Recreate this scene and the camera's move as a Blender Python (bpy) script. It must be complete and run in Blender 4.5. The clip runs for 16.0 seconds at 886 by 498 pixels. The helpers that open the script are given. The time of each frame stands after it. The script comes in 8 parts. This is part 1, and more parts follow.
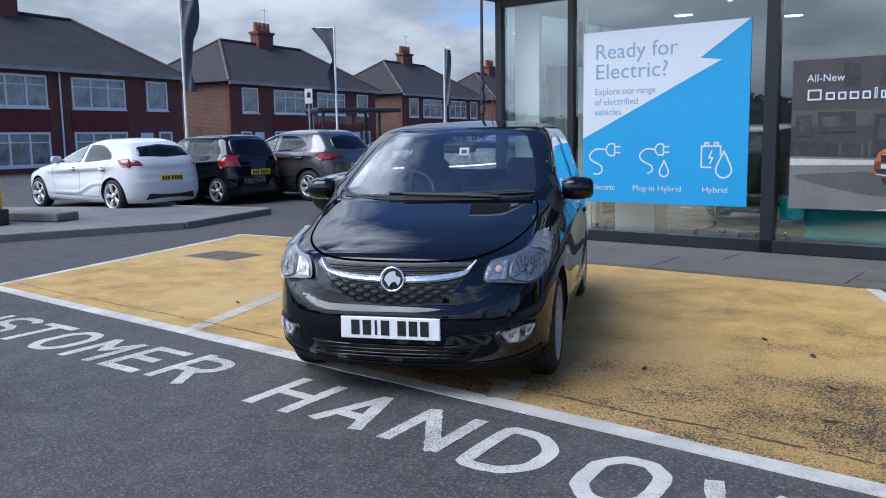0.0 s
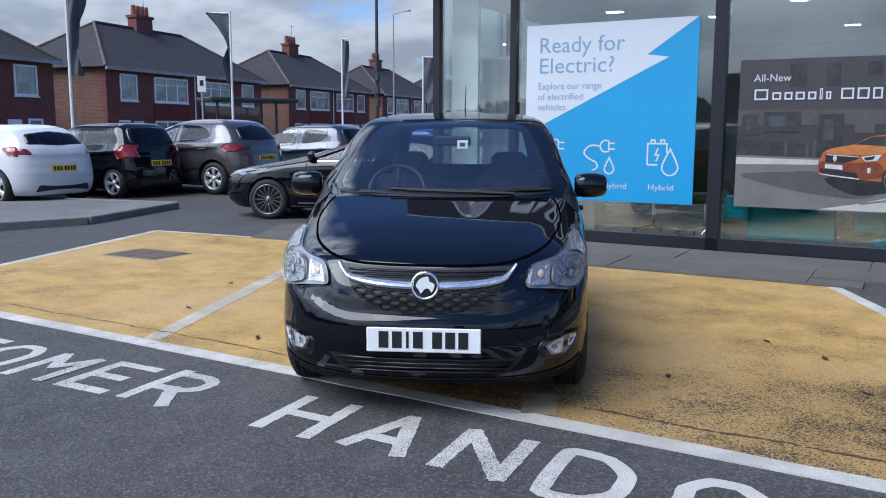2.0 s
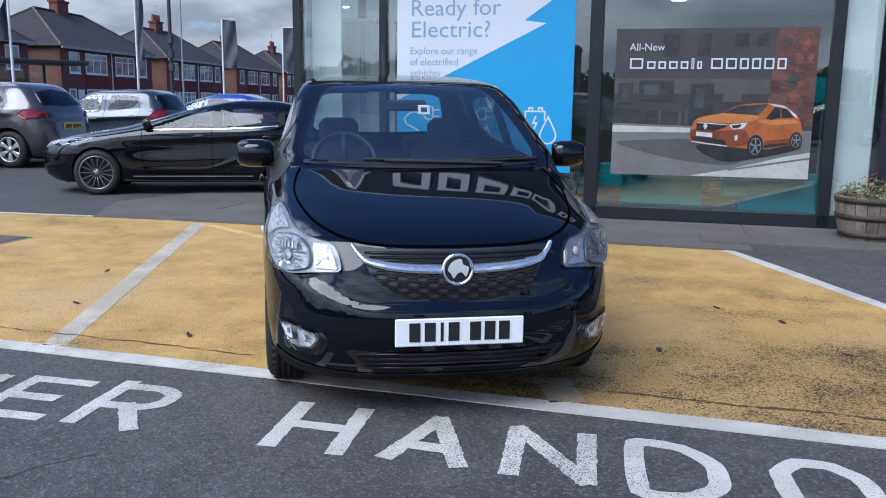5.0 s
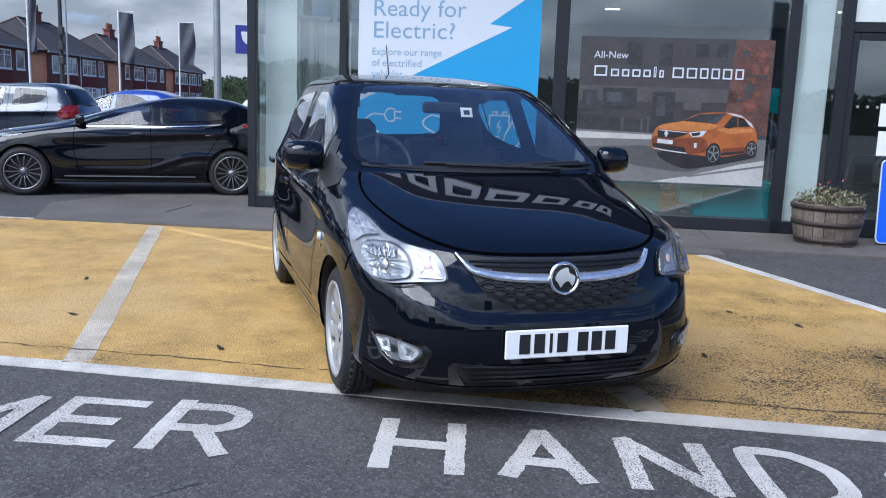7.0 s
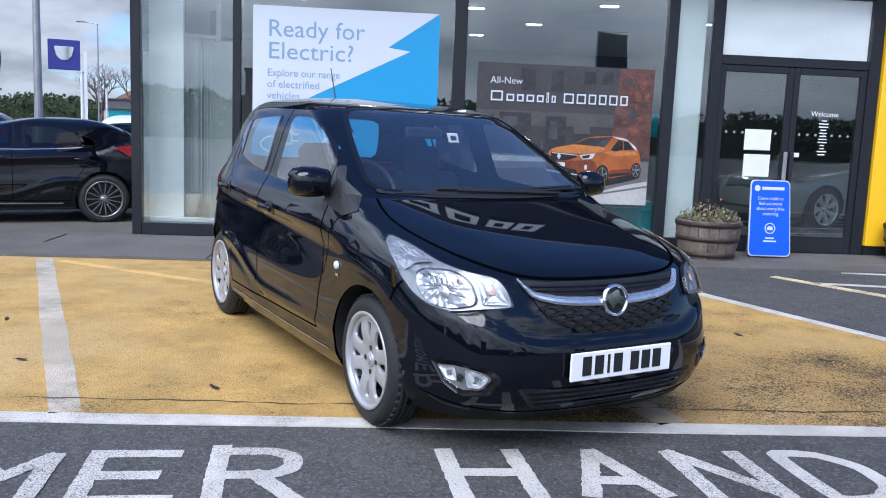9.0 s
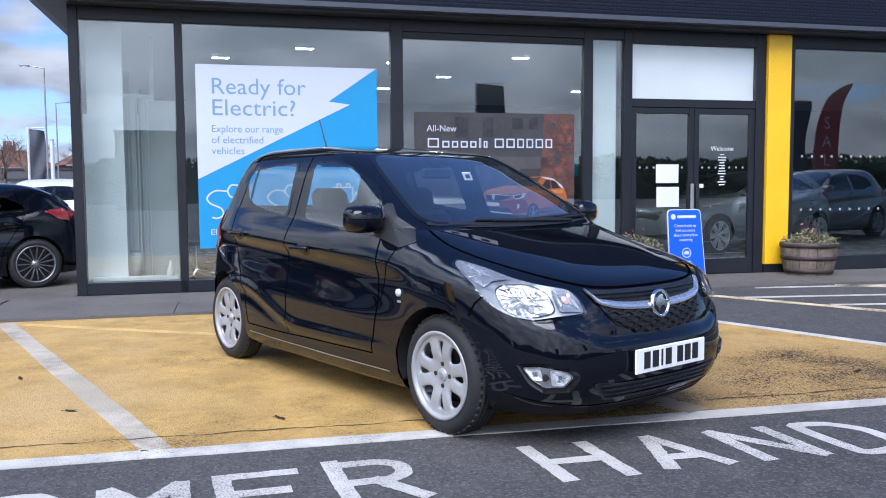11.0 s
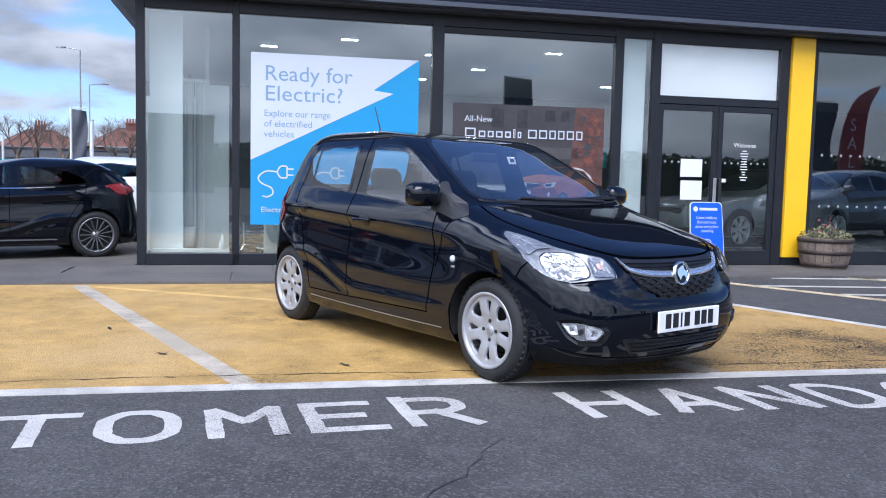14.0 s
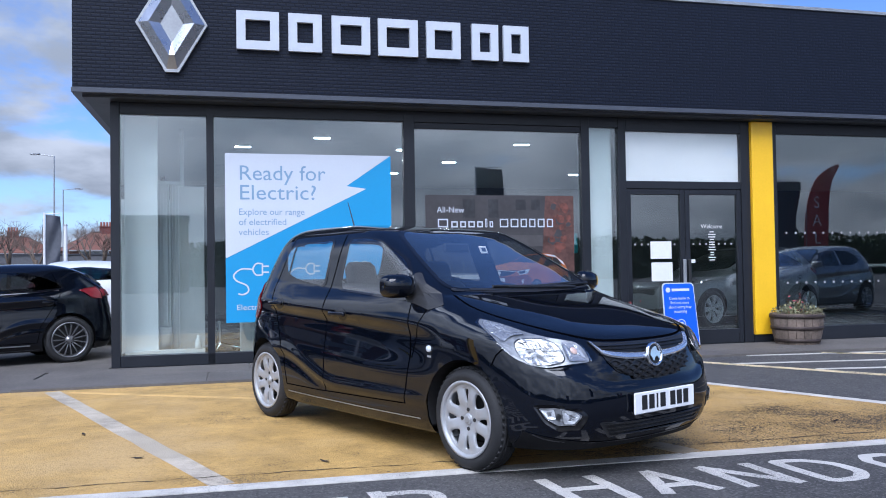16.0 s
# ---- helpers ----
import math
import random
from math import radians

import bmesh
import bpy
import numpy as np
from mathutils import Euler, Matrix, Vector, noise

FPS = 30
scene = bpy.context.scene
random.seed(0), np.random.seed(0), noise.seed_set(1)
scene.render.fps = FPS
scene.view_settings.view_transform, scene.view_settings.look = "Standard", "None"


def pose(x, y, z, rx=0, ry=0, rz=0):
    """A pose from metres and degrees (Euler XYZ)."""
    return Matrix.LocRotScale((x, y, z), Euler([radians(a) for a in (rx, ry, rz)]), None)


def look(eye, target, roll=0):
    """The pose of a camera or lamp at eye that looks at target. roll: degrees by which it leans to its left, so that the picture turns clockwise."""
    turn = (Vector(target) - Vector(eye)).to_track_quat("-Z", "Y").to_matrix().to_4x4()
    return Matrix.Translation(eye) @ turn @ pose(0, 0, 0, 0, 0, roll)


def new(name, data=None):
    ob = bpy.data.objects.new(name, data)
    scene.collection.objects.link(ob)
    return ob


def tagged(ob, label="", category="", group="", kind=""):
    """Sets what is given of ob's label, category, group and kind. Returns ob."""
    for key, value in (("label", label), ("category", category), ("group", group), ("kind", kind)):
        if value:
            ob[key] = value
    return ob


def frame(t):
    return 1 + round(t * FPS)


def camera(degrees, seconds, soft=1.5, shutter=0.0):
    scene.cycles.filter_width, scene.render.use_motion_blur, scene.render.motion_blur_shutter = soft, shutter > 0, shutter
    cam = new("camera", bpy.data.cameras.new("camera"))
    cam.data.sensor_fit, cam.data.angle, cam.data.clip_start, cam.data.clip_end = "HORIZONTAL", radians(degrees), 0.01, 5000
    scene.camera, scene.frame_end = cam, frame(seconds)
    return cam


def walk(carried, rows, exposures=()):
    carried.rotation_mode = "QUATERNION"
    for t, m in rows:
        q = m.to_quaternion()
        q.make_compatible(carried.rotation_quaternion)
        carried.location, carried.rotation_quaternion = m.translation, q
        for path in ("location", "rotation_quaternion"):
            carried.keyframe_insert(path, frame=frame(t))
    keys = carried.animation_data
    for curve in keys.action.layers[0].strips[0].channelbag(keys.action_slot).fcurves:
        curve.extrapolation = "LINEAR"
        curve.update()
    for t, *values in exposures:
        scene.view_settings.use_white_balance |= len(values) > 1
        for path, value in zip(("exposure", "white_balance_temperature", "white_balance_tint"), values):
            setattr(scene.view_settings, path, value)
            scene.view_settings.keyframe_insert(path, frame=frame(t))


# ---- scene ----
cam = camera(55.8, 16.0, 1.0)
PATH = [
    (0, (0.167, 0.172, 1.355), (-1.117, 1.682, 1.089), -0.9),
    (0.5, (-0.12, 0.176, 1.36), (-1.34, 1.739, 1.093), -0.7),
    (1, (-0.314, 0.167, 1.352), (-1.483, 1.768, 1.091), 0.3),
    (1.5, (-0.507, 0.092, 1.358), (-1.625, 1.729, 1.091), 0.7),
    (2, (-0.687, 0.063, 1.342), (-1.738, 1.742, 1.061), 0.2),
    (2.5, (-0.855, 0.073, 1.306), (-1.839, 1.791, 1.019), -0.6),
    (3, (-1.054, 0.128, 1.301), (-1.977, 1.88, 1.017), -0.9),
    (3.5, (-1.207, 0.118, 1.29), (-2.068, 1.899, 0.994), -0.6),
    (4, (-1.448, 0.071, 1.305), (-2.196, 1.898, 0.978), -0.6),
    (4.5, (-1.637, 0.051, 1.305), (-2.293, 1.909, 0.966), -0.1),
    (6.8, (-2.581, -0.022, 1.295), (-2.949, 1.91, 0.931), 2.2),
    (7, (-2.676, -0.032, 1.286), (-3.008, 1.911, 0.949), 2.0),
    (7.5, (-2.935, 0.034, 1.288), (-3.175, 1.997, 0.989), 1.2),
    (8, (-3.146, 0.014, 1.279), (-3.271, 1.99, 0.994), 1.8),
    (8.5, (-3.418, -0.059, 1.28), (-3.422, 1.922, 1.001), 2.3),
    (9, (-3.597, -0.083, 1.279), (-3.507, 1.896, 1.005), 2.3),
    (11.3, (-4.585, -0.461, 1.179), (-4.17, 1.49, 1.038), -0.9),
    (11.5, (-4.615, -0.486, 1.193), (-4.208, 1.467, 1.039), -1.5),
    (12, (-4.695, -0.614, 1.168), (-4.322, 1.345, 1.006), -0.8),
    (12.5, (-4.762, -0.748, 1.158), (-4.393, 1.211, 0.997), -0.1),
    (13, (-4.762, -0.871, 1.137), (-4.405, 1.09, 0.967), 0.6),
    (13.5, (-4.775, -0.947, 1.13), (-4.449, 1.017, 0.945), 1.2),
    (14, (-4.798, -1.005, 1.115), (-4.451, 0.958, 0.95), 1.3),
    (14.5, (-4.799, -1.044, 1.094), (-4.397, 0.911, 0.958), 0.4),
    (15, (-4.791, -1.068, 1.094), (-4.37, 0.885, 1.0), -0.6),
    (15.5, (-4.796, -1.075, 1.113), (-4.38, 0.881, 1.093), -0.9),
    (16, (-4.794, -1.081, 1.117), (-4.393, 0.878, 1.168), -0.9),
]
walk(cam, [(t, look(eye, target, roll)) for t, eye, target, roll in PATH], [(0.0, 0.26, 5630, 8), (7.0, 0.36, 5600, 9), (12.0, 0.56, 5620, 13), (14.5, 0.56, 5620, 13), (15.5, 0.50, 5530, 13), (16.0, 0.41, 5450, 13)])


# ---- world, sun ----
def nodes_of(owner):
    owner.use_nodes = True
    nt = owner.node_tree
    nt.nodes.clear()
    return nt


def link(nt, a, b):
    nt.links.new(a, b)


def node(nt, kind, **values):
    n = nt.nodes.new(kind)
    for key, value in values.items():
        if key in n.inputs:
            n.inputs[key].default_value = value
    return n


def math_node(nt, op, a, b=None, clamp=False):
    n = nt.nodes.new("ShaderNodeMath")
    n.operation, n.use_clamp = op, clamp
    for i, v in enumerate((a, b)):
        if v is None:
            continue
        if isinstance(v, (int, float)):
            n.inputs[i].default_value = v
        else:
            link(nt, v, n.inputs[i])
    return n.outputs[0]


def mix_col(nt, fac, a, b, blend="MIX"):
    n = nt.nodes.new("ShaderNodeMix")
    n.data_type, n.blend_type = "RGBA", blend
    for i, v in ((0, fac), (6, a), (7, b)):
        if isinstance(v, (int, float)):
            n.inputs[i].default_value = v
        elif isinstance(v, (tuple, list)):
            n.inputs[i].default_value = (*v[:3], 1)
        else:
            link(nt, v, n.inputs[i])
    return n.outputs[2]


def ramp(nt, fac, lo, hi):
    n = nt.nodes.new("ShaderNodeMapRange")
    n.interpolation_type = "SMOOTHSTEP"
    link(nt, fac, n.inputs[0])
    n.inputs[1].default_value, n.inputs[2].default_value = lo, hi
    return n.outputs[0]


SUN_ELEVATION, SUN_AZIMUTH = 54, 200     # degrees; azimuth clockwise from +y
world = bpy.data.worlds.new("sky")
scene.world = world
nt = nodes_of(world)
sky = nt.nodes.new("ShaderNodeTexSky")
sky.sky_type, sky.sun_disc = "NISHITA", False
sky.sun_elevation, sky.sun_rotation = radians(SUN_ELEVATION), radians(SUN_AZIMUTH)
sky.air_density, sky.dust_density = 1.0, 0.6
# broken cumulus over blue, thickening towards the horizon
co = nt.nodes.new("ShaderNodeTexCoord")
sep = nt.nodes.new("ShaderNodeSeparateXYZ")
link(nt, co.outputs["Generated"], sep.inputs[0])
up = math_node(nt, "MAXIMUM", math_node(nt, "ADD", sep.outputs[2], 0.30), 0.12)
flat = nt.nodes.new("ShaderNodeCombineXYZ")
link(nt, math_node(nt, "DIVIDE", sep.outputs[0], up), flat.inputs[0])
link(nt, math_node(nt, "DIVIDE", sep.outputs[1], up), flat.inputs[1])
cl = node(nt, "ShaderNodeTexNoise", Scale=1.7, Detail=9.0, Roughness=0.54, Distortion=0.2)
link(nt, flat.outputs[0], cl.inputs["Vector"])
shade = node(nt, "ShaderNodeTexNoise", Scale=2.6, Detail=6.0, Roughness=0.52)
link(nt, flat.outputs[0], shade.inputs["Vector"])
# more cloud to the west and south, less to the north
drift = math_node(nt, "SUBTRACT", math_node(nt, "MULTIPLY", sep.outputs[0], -0.13), math_node(nt, "MULTIPLY", sep.outputs[1], 0.05))
drift = math_node(nt, "ADD", drift, math_node(nt, "MULTIPLY", math_node(nt, "MAXIMUM", math_node(nt, "MULTIPLY", sep.outputs[1], -1.0), 0.0), 0.13))
cover = ramp(nt, math_node(nt, "SUBTRACT", math_node(nt, "ADD", cl.outputs[0], drift), math_node(nt, "MULTIPLY", math_node(nt, "MAXIMUM", sep.outputs[2], 0.0), 0.34)), 0.35, 0.47)
tone = mix_col(nt, ramp(nt, shade.outputs[0], 0.36, 0.64), (5.0, 5.35, 5.9), (9.2, 9.4, 9.8))
high = math_node(nt, "ADD", math_node(nt, "MULTIPLY", math_node(nt, "POWER", math_node(nt, "MAXIMUM", sep.outputs[2], 0.0), 2.0), 1.75), 0.74)
lift = nt.nodes.new("ShaderNodeCombineXYZ")
for i in range(3):
    link(nt, high, lift.inputs[i])
tone = mix_col(nt, 1.0, tone, lift.outputs[0], "MULTIPLY")      # an overcast sky is brightest overhead
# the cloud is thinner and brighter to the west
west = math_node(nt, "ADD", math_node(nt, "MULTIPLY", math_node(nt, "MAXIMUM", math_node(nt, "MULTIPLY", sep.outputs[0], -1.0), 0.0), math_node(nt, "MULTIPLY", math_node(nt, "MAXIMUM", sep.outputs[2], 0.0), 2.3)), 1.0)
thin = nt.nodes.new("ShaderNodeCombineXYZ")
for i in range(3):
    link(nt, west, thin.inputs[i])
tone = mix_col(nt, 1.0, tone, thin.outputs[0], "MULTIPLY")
# clouds near the sun's direction are lit through
dot = nt.nodes.new("ShaderNodeVectorMath")
dot.operation = "DOT_PRODUCT"
link(nt, co.outputs["Generated"], dot.inputs[0])
az, el = radians(SUN_AZIMUTH), radians(SUN_ELEVATION)
dot.inputs[1].default_value = (math.sin(az) * math.cos(el), math.cos(az) * math.cos(el), math.sin(el))
near_sun = math_node(nt, "ADD", math_node(nt, "MULTIPLY", math_node(nt, "POWER", math_node(nt, "MAXIMUM", dot.outputs["Value"], 0.0), 2.0), 2.0), 0.84)
glare = nt.nodes.new("ShaderNodeCombineXYZ")
for i in range(3):
    link(nt, near_sun, glare.inputs[i])
tone = mix_col(nt, 1.0, tone, glare.outputs[0], "MULTIPLY")
blue = mix_col(nt, 1.0, sky.outputs[0], (1.05, 1.22, 1.62), "MULTIPLY")
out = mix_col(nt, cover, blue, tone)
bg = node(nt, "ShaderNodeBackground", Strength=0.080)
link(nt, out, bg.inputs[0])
wo = nt.nodes.new("ShaderNodeOutputWorld")
link(nt, bg.outputs[0], wo.inputs[0])

sun = new("sun", bpy.data.lights.new("sun", "SUN"))
sun.data.energy, sun.data.angle, sun.data.color = 2.85, radians(44), (1.0, 0.95, 0.89)
az, el = radians(SUN_AZIMUTH), radians(SUN_ELEVATION)
sun.matrix_world = look(Vector((math.sin(az) * math.cos(el), math.cos(az) * math.cos(el), math.sin(el))) * 50, (0, 0, 0))


# ---- materials ----
def material(name, col, rough=0.5, metal=0.0, var=0.12, scale=3.0, fine=40.0, bump=0.0, coat=0.0, spec=0.5, rnd=0.0, rough_var=0.08):
    """A surface with coarse and fine variation of its colour, and a fine relief."""
    m = bpy.data.materials.new(name)
    nt = nodes_of(m)
    co = nt.nodes.new("ShaderNodeTexCoord")
    n1 = node(nt, "ShaderNodeTexNoise", Scale=scale, Detail=5.0, Roughness=0.6)
    n2 = node(nt, "ShaderNodeTexNoise", Scale=fine, Detail=3.0)
    for n in (n1, n2):
        link(nt, co.outputs["Object"], n.inputs["Vector"])
    dark = tuple(c * (1 - var) for c in col)
    light = tuple(min(1, c * (1 + var)) for c in col)
    f = math_node(nt, "ADD", math_node(nt, "MULTIPLY", n1.outputs[0], 0.65), math_node(nt, "MULTIPLY", n2.outputs[0], 0.35))
    c = mix_col(nt, ramp(nt, f, 0.33, 0.67), dark, light)
    if rnd:
        info = nt.nodes.new("ShaderNodeObjectInfo")
        k = math_node(nt, "ADD", math_node(nt, "MULTIPLY", info.outputs["Random"], 2 * rnd), 1 - rnd)
        g = nt.nodes.new("ShaderNodeCombineXYZ")
        for i in range(3):
            link(nt, k, g.inputs[i])
        c = mix_col(nt, 1.0, c, g.outputs[0], "MULTIPLY")
    b = node(nt, "ShaderNodeBsdfPrincipled", Roughness=rough, Metallic=metal)
    b.inputs["Specular IOR Level"].default_value = spec
    b.inputs["Coat Weight"].default_value = coat
    b.inputs["Coat Roughness"].default_value = 0.03
    link(nt, c, b.inputs["Base Color"])
    if rough_var:
        r = math_node(nt, "ADD", math_node(nt, "MULTIPLY", n1.outputs[0], 2 * rough_var), rough - rough_var, True)
        link(nt, r, b.inputs["Roughness"])
    if bump:
        bp = node(nt, "ShaderNodeBump", Strength=min(1, bump), Distance=0.01)
        link(nt, n2.outputs[0], bp.inputs["Height"])
        link(nt, bp.outputs[0], b.inputs["Normal"])
    o = nt.nodes.new("ShaderNodeOutputMaterial")
    link(nt, b.outputs[0], o.inputs[0])
    return m


def glow(name, col, strength):
    m = bpy.data.materials.new(name)
    nt = nodes_of(m)
    e = node(nt, "ShaderNodeEmission", Color=(*col, 1), Strength=strength)
    o = nt.nodes.new("ShaderNodeOutputMaterial")
    link(nt, e.outputs[0], o.inputs[0])
    return m


def glass(name, tint=(0.9, 0.93, 0.92), ior=1.5, rough=0.0, gain=1.0, single=False, haze=0.0):
    """A thin pane: clear straight through, mirror-like by its Fresnel gloss."""
    m = bpy.data.materials.new(name)
    nt = nodes_of(m)
    t = node(nt, "ShaderNodeBsdfTransparent", Color=(*tint, 1))
    g = node(nt, "ShaderNodeBsdfGlossy", Roughness=rough)
    g.inputs["Color"].default_value = (1, 1, 1, 1)
    if single:
        # one sheet seen from either side: Schlick's curve over the facing angle
        lw = node(nt, "ShaderNodeLayerWeight", Blend=0.5)
        f0 = ((ior - 1) / (ior + 1)) ** 2
        gloss = math_node(nt, "ADD", math_node(nt, "MULTIPLY", math_node(nt, "POWER", lw.outputs["Facing"], 5.0), 1 - f0), f0)
    else:
        gloss = node(nt, "ShaderNodeFresnel", IOR=ior).outputs[0]
    mx = nt.nodes.new("ShaderNodeMixShader")
    link(nt, math_node(nt, "MULTIPLY", gloss, gain, True), mx.inputs[0])
    link(nt, t.outputs[0], mx.inputs[1])
    link(nt, g.outputs[0], mx.inputs[2])
    o = nt.nodes.new("ShaderNodeOutputMaterial")
    last = mx
    if haze:
        # pale blue-grey diffuse veil that imitates the sky's reflection on the glass
        n = node(nt, "ShaderNodeTexNoise", Scale=4.0, Detail=6.0)
        d = node(nt, "ShaderNodeBsdfDiffuse", Color=(0.44, 0.54, 0.60, 1))
        last = nt.nodes.new("ShaderNodeMixShader")
        link(nt, math_node(nt, "MULTIPLY", n.outputs[0], haze * 2), last.inputs[0])
        link(nt, mx.outputs[0], last.inputs[1])
        link(nt, d.outputs[0], last.inputs[2])
    link(nt, last.outputs[0], o.inputs[0])
    return m


def asphalt_colour(nt, vec):
    """Grey chippings in dark bitumen with broad stains and pale and dark specks."""
    big = node(nt, "ShaderNodeTexNoise", Scale=0.55, Detail=6.0, Roughness=0.62)
    mid = node(nt, "ShaderNodeTexNoise", Scale=5.0, Detail=5.0, Roughness=0.65)
    chips = node(nt, "ShaderNodeTexVoronoi", Scale=95.0)
    for n in (big, mid, chips):
        link(nt, vec, n.inputs["Vector"])
    c = mix_col(nt, ramp(nt, big.outputs[0], 0.3, 0.7), (0.045, 0.0425, 0.0415), (0.070, 0.066, 0.063))
    c = mix_col(nt, math_node(nt, "MULTIPLY", ramp(nt, mid.outputs[0], 0.42, 0.75), 0.6), c, (0.101, 0.096, 0.090))
    sepc = nt.nodes.new("ShaderNodeSeparateColor")
    link(nt, chips.outputs["Color"], sepc.inputs[0])
    c = mix_col(nt, math_node(nt, "MULTIPLY", ramp(nt, sepc.outputs[0], 0.6, 1.0), 0.55), c, (0.16, 0.157, 0.15))
    c = mix_col(nt, math_node(nt, "MULTIPLY", ramp(nt, sepc.outputs[1], 0.7, 1.0), 0.6), c, (0.022, 0.022, 0.025))
    return c, chips, mid


def ground_material(name, paint=None, low=0.45, high=0.6, speckle=0.5, stain=None, tone=0.18, grit=False, under=None, grain=62.0):
    """Asphalt, bare or under worn paint: the paint is gone where a noise falls low."""
    m = bpy.data.materials.new(name)
    nt = nodes_of(m)
    co = nt.nodes.new("ShaderNodeTexCoord")
    vec = co.outputs["Object"]
    c, chips, mid = asphalt_colour(nt, vec)
    rough = 0.86
    if paint:
        w1 = node(nt, "ShaderNodeTexNoise", Scale=0.75, Detail=4.0, Roughness=0.6)
        w2 = node(nt, "ShaderNodeTexNoise", Scale=grain, Detail=4.0, Roughness=0.7)
        w3 = node(nt, "ShaderNodeTexNoise", Scale=2.6, Detail=7.0, Roughness=0.7)
        for n in (w1, w2, w3):
            link(nt, vec, n.inputs["Vector"])
        p = mix_col(nt, ramp(nt, w3.outputs[0], 0.35, 0.68), tuple(v * (1 - tone) for v in paint), tuple(min(0.95, v * (1 + tone)) for v in paint))
        if stain:
            p = mix_col(nt, math_node(nt, "MULTIPLY", ramp(nt, w1.outputs[0], 0.46, 0.66), 0.75), p, stain)
        if grit:
            g1 = node(nt, "ShaderNodeTexNoise", Scale=70.0, Detail=4.0, Roughness=0.75)
            g2 = node(nt, "ShaderNodeTexNoise", Scale=7.0, Detail=9.0, Roughness=0.78)
            for n in (g1, g2):
                link(nt, vec, n.inputs["Vector"])
            p = mix_col(nt, math_node(nt, "MULTIPLY", ramp(nt, g1.outputs[0], 0.48, 0.70), 0.75), p, tuple(v * 0.45 for v in paint))
            p = mix_col(nt, math_node(nt, "MULTIPLY", ramp(nt, g2.outputs[0], 0.50, 0.70), 0.42), p, (0.25, 0.165, 0.075))
        wear = math_node(nt, "ADD", math_node(nt, "MULTIPLY", w1.outputs[0], 0.30), math_node(nt, "MULTIPLY", w2.outputs[0], speckle))
        wear = math_node(nt, "ADD", wear, math_node(nt, "MULTIPLY", w3.outputs[0], 0.70 - speckle))
        if grit:
            # the end of the bay by the road is more worn and browner
            place = nt.nodes.new("ShaderNodeSeparateXYZ")
            link(nt, vec, place.inputs[0])
            bay_end = math_node(nt, "MULTIPLY", ramp(nt, place.outputs[0], -3.6, -2.2), math_node(nt, "SUBTRACT", 1.0, ramp(nt, place.outputs[1], 4.3, 6.0)))
            wear = math_node(nt, "SUBTRACT", wear, math_node(nt, "MULTIPLY", bay_end, 0.075))
            p = mix_col(nt, math_node(nt, "MULTIPLY", math_node(nt, "MULTIPLY", bay_end, ramp(nt, w3.outputs[0], 0.32, 0.62)), 0.55), p, (0.24, 0.145, 0.050))
        if under:
            c = mix_col(nt, 0.85, c, under)
        c = mix_col(nt, ramp(nt, wear, low, high), c, p)
        rough = 0.72
    b = node(nt, "ShaderNodeBsdfPrincipled", Roughness=rough)
    b.inputs["Specular IOR Level"].default_value = 0.35
    link(nt, c, b.inputs["Base Color"])
    bp = node(nt, "ShaderNodeBump", Strength=0.45, Distance=0.006)
    link(nt, math_node(nt, "ADD", chips.outputs["Distance"], mid.outputs[0]), bp.inputs["Height"])
    link(nt, bp.outputs[0], b.inputs["Normal"])
    o = nt.nodes.new("ShaderNodeOutputMaterial")
    link(nt, b.outputs[0], o.inputs[0])
    return m


def brick_material(name, c1, c2, mortar, row=0.075, length=0.225, sx=1.0):
    m = bpy.data.materials.new(name)
    nt = nodes_of(m)
    co = nt.nodes.new("ShaderNodeTexCoord")
    sep = nt.nodes.new("ShaderNodeSeparateXYZ")
    link(nt, co.outputs["Object"], sep.inputs[0])
    v = nt.nodes.new("ShaderNodeCombineXYZ")
    link(nt, math_node(nt, "ADD", sep.outputs[0], sep.outputs[1]), v.inputs[0])
    link(nt, sep.outputs[2], v.inputs[1])
    br = nt.nodes.new("ShaderNodeTexBrick")
    link(nt, v.outputs[0], br.inputs["Vector"])
    for key, val in (("Scale", 1.0), ("Mortar Size", 0.008), ("Brick Width", length), ("Row Height", row)):
        br.inputs[key].default_value = val
    for key, val in (("Color1", c1), ("Color2", c2), ("Mortar", mortar)):
        br.inputs[key].default_value = (*val, 1)
    n = node(nt, "ShaderNodeTexNoise", Scale=0.9, Detail=6.0)
    link(nt, co.outputs["Object"], n.inputs["Vector"])
    c = mix_col(nt, math_node(nt, "MULTIPLY", ramp(nt, n.outputs[0], 0.4, 0.7), 0.45), br.outputs[0], tuple(x * 0.55 for x in c1))
    b = node(nt, "ShaderNodeBsdfPrincipled", Roughness=0.9)
    link(nt, c, b.inputs["Base Color"])
    bp = node(nt, "ShaderNodeBump", Strength=0.5, Distance=0.01)
    link(nt, br.outputs["Fac"], bp.inputs["Height"])
    bp.invert = True
    link(nt, bp.outputs[0], b.inputs["Normal"])
    o = nt.nodes.new("ShaderNodeOutputMaterial")
    link(nt, b.outputs[0], o.inputs[0])
    return m


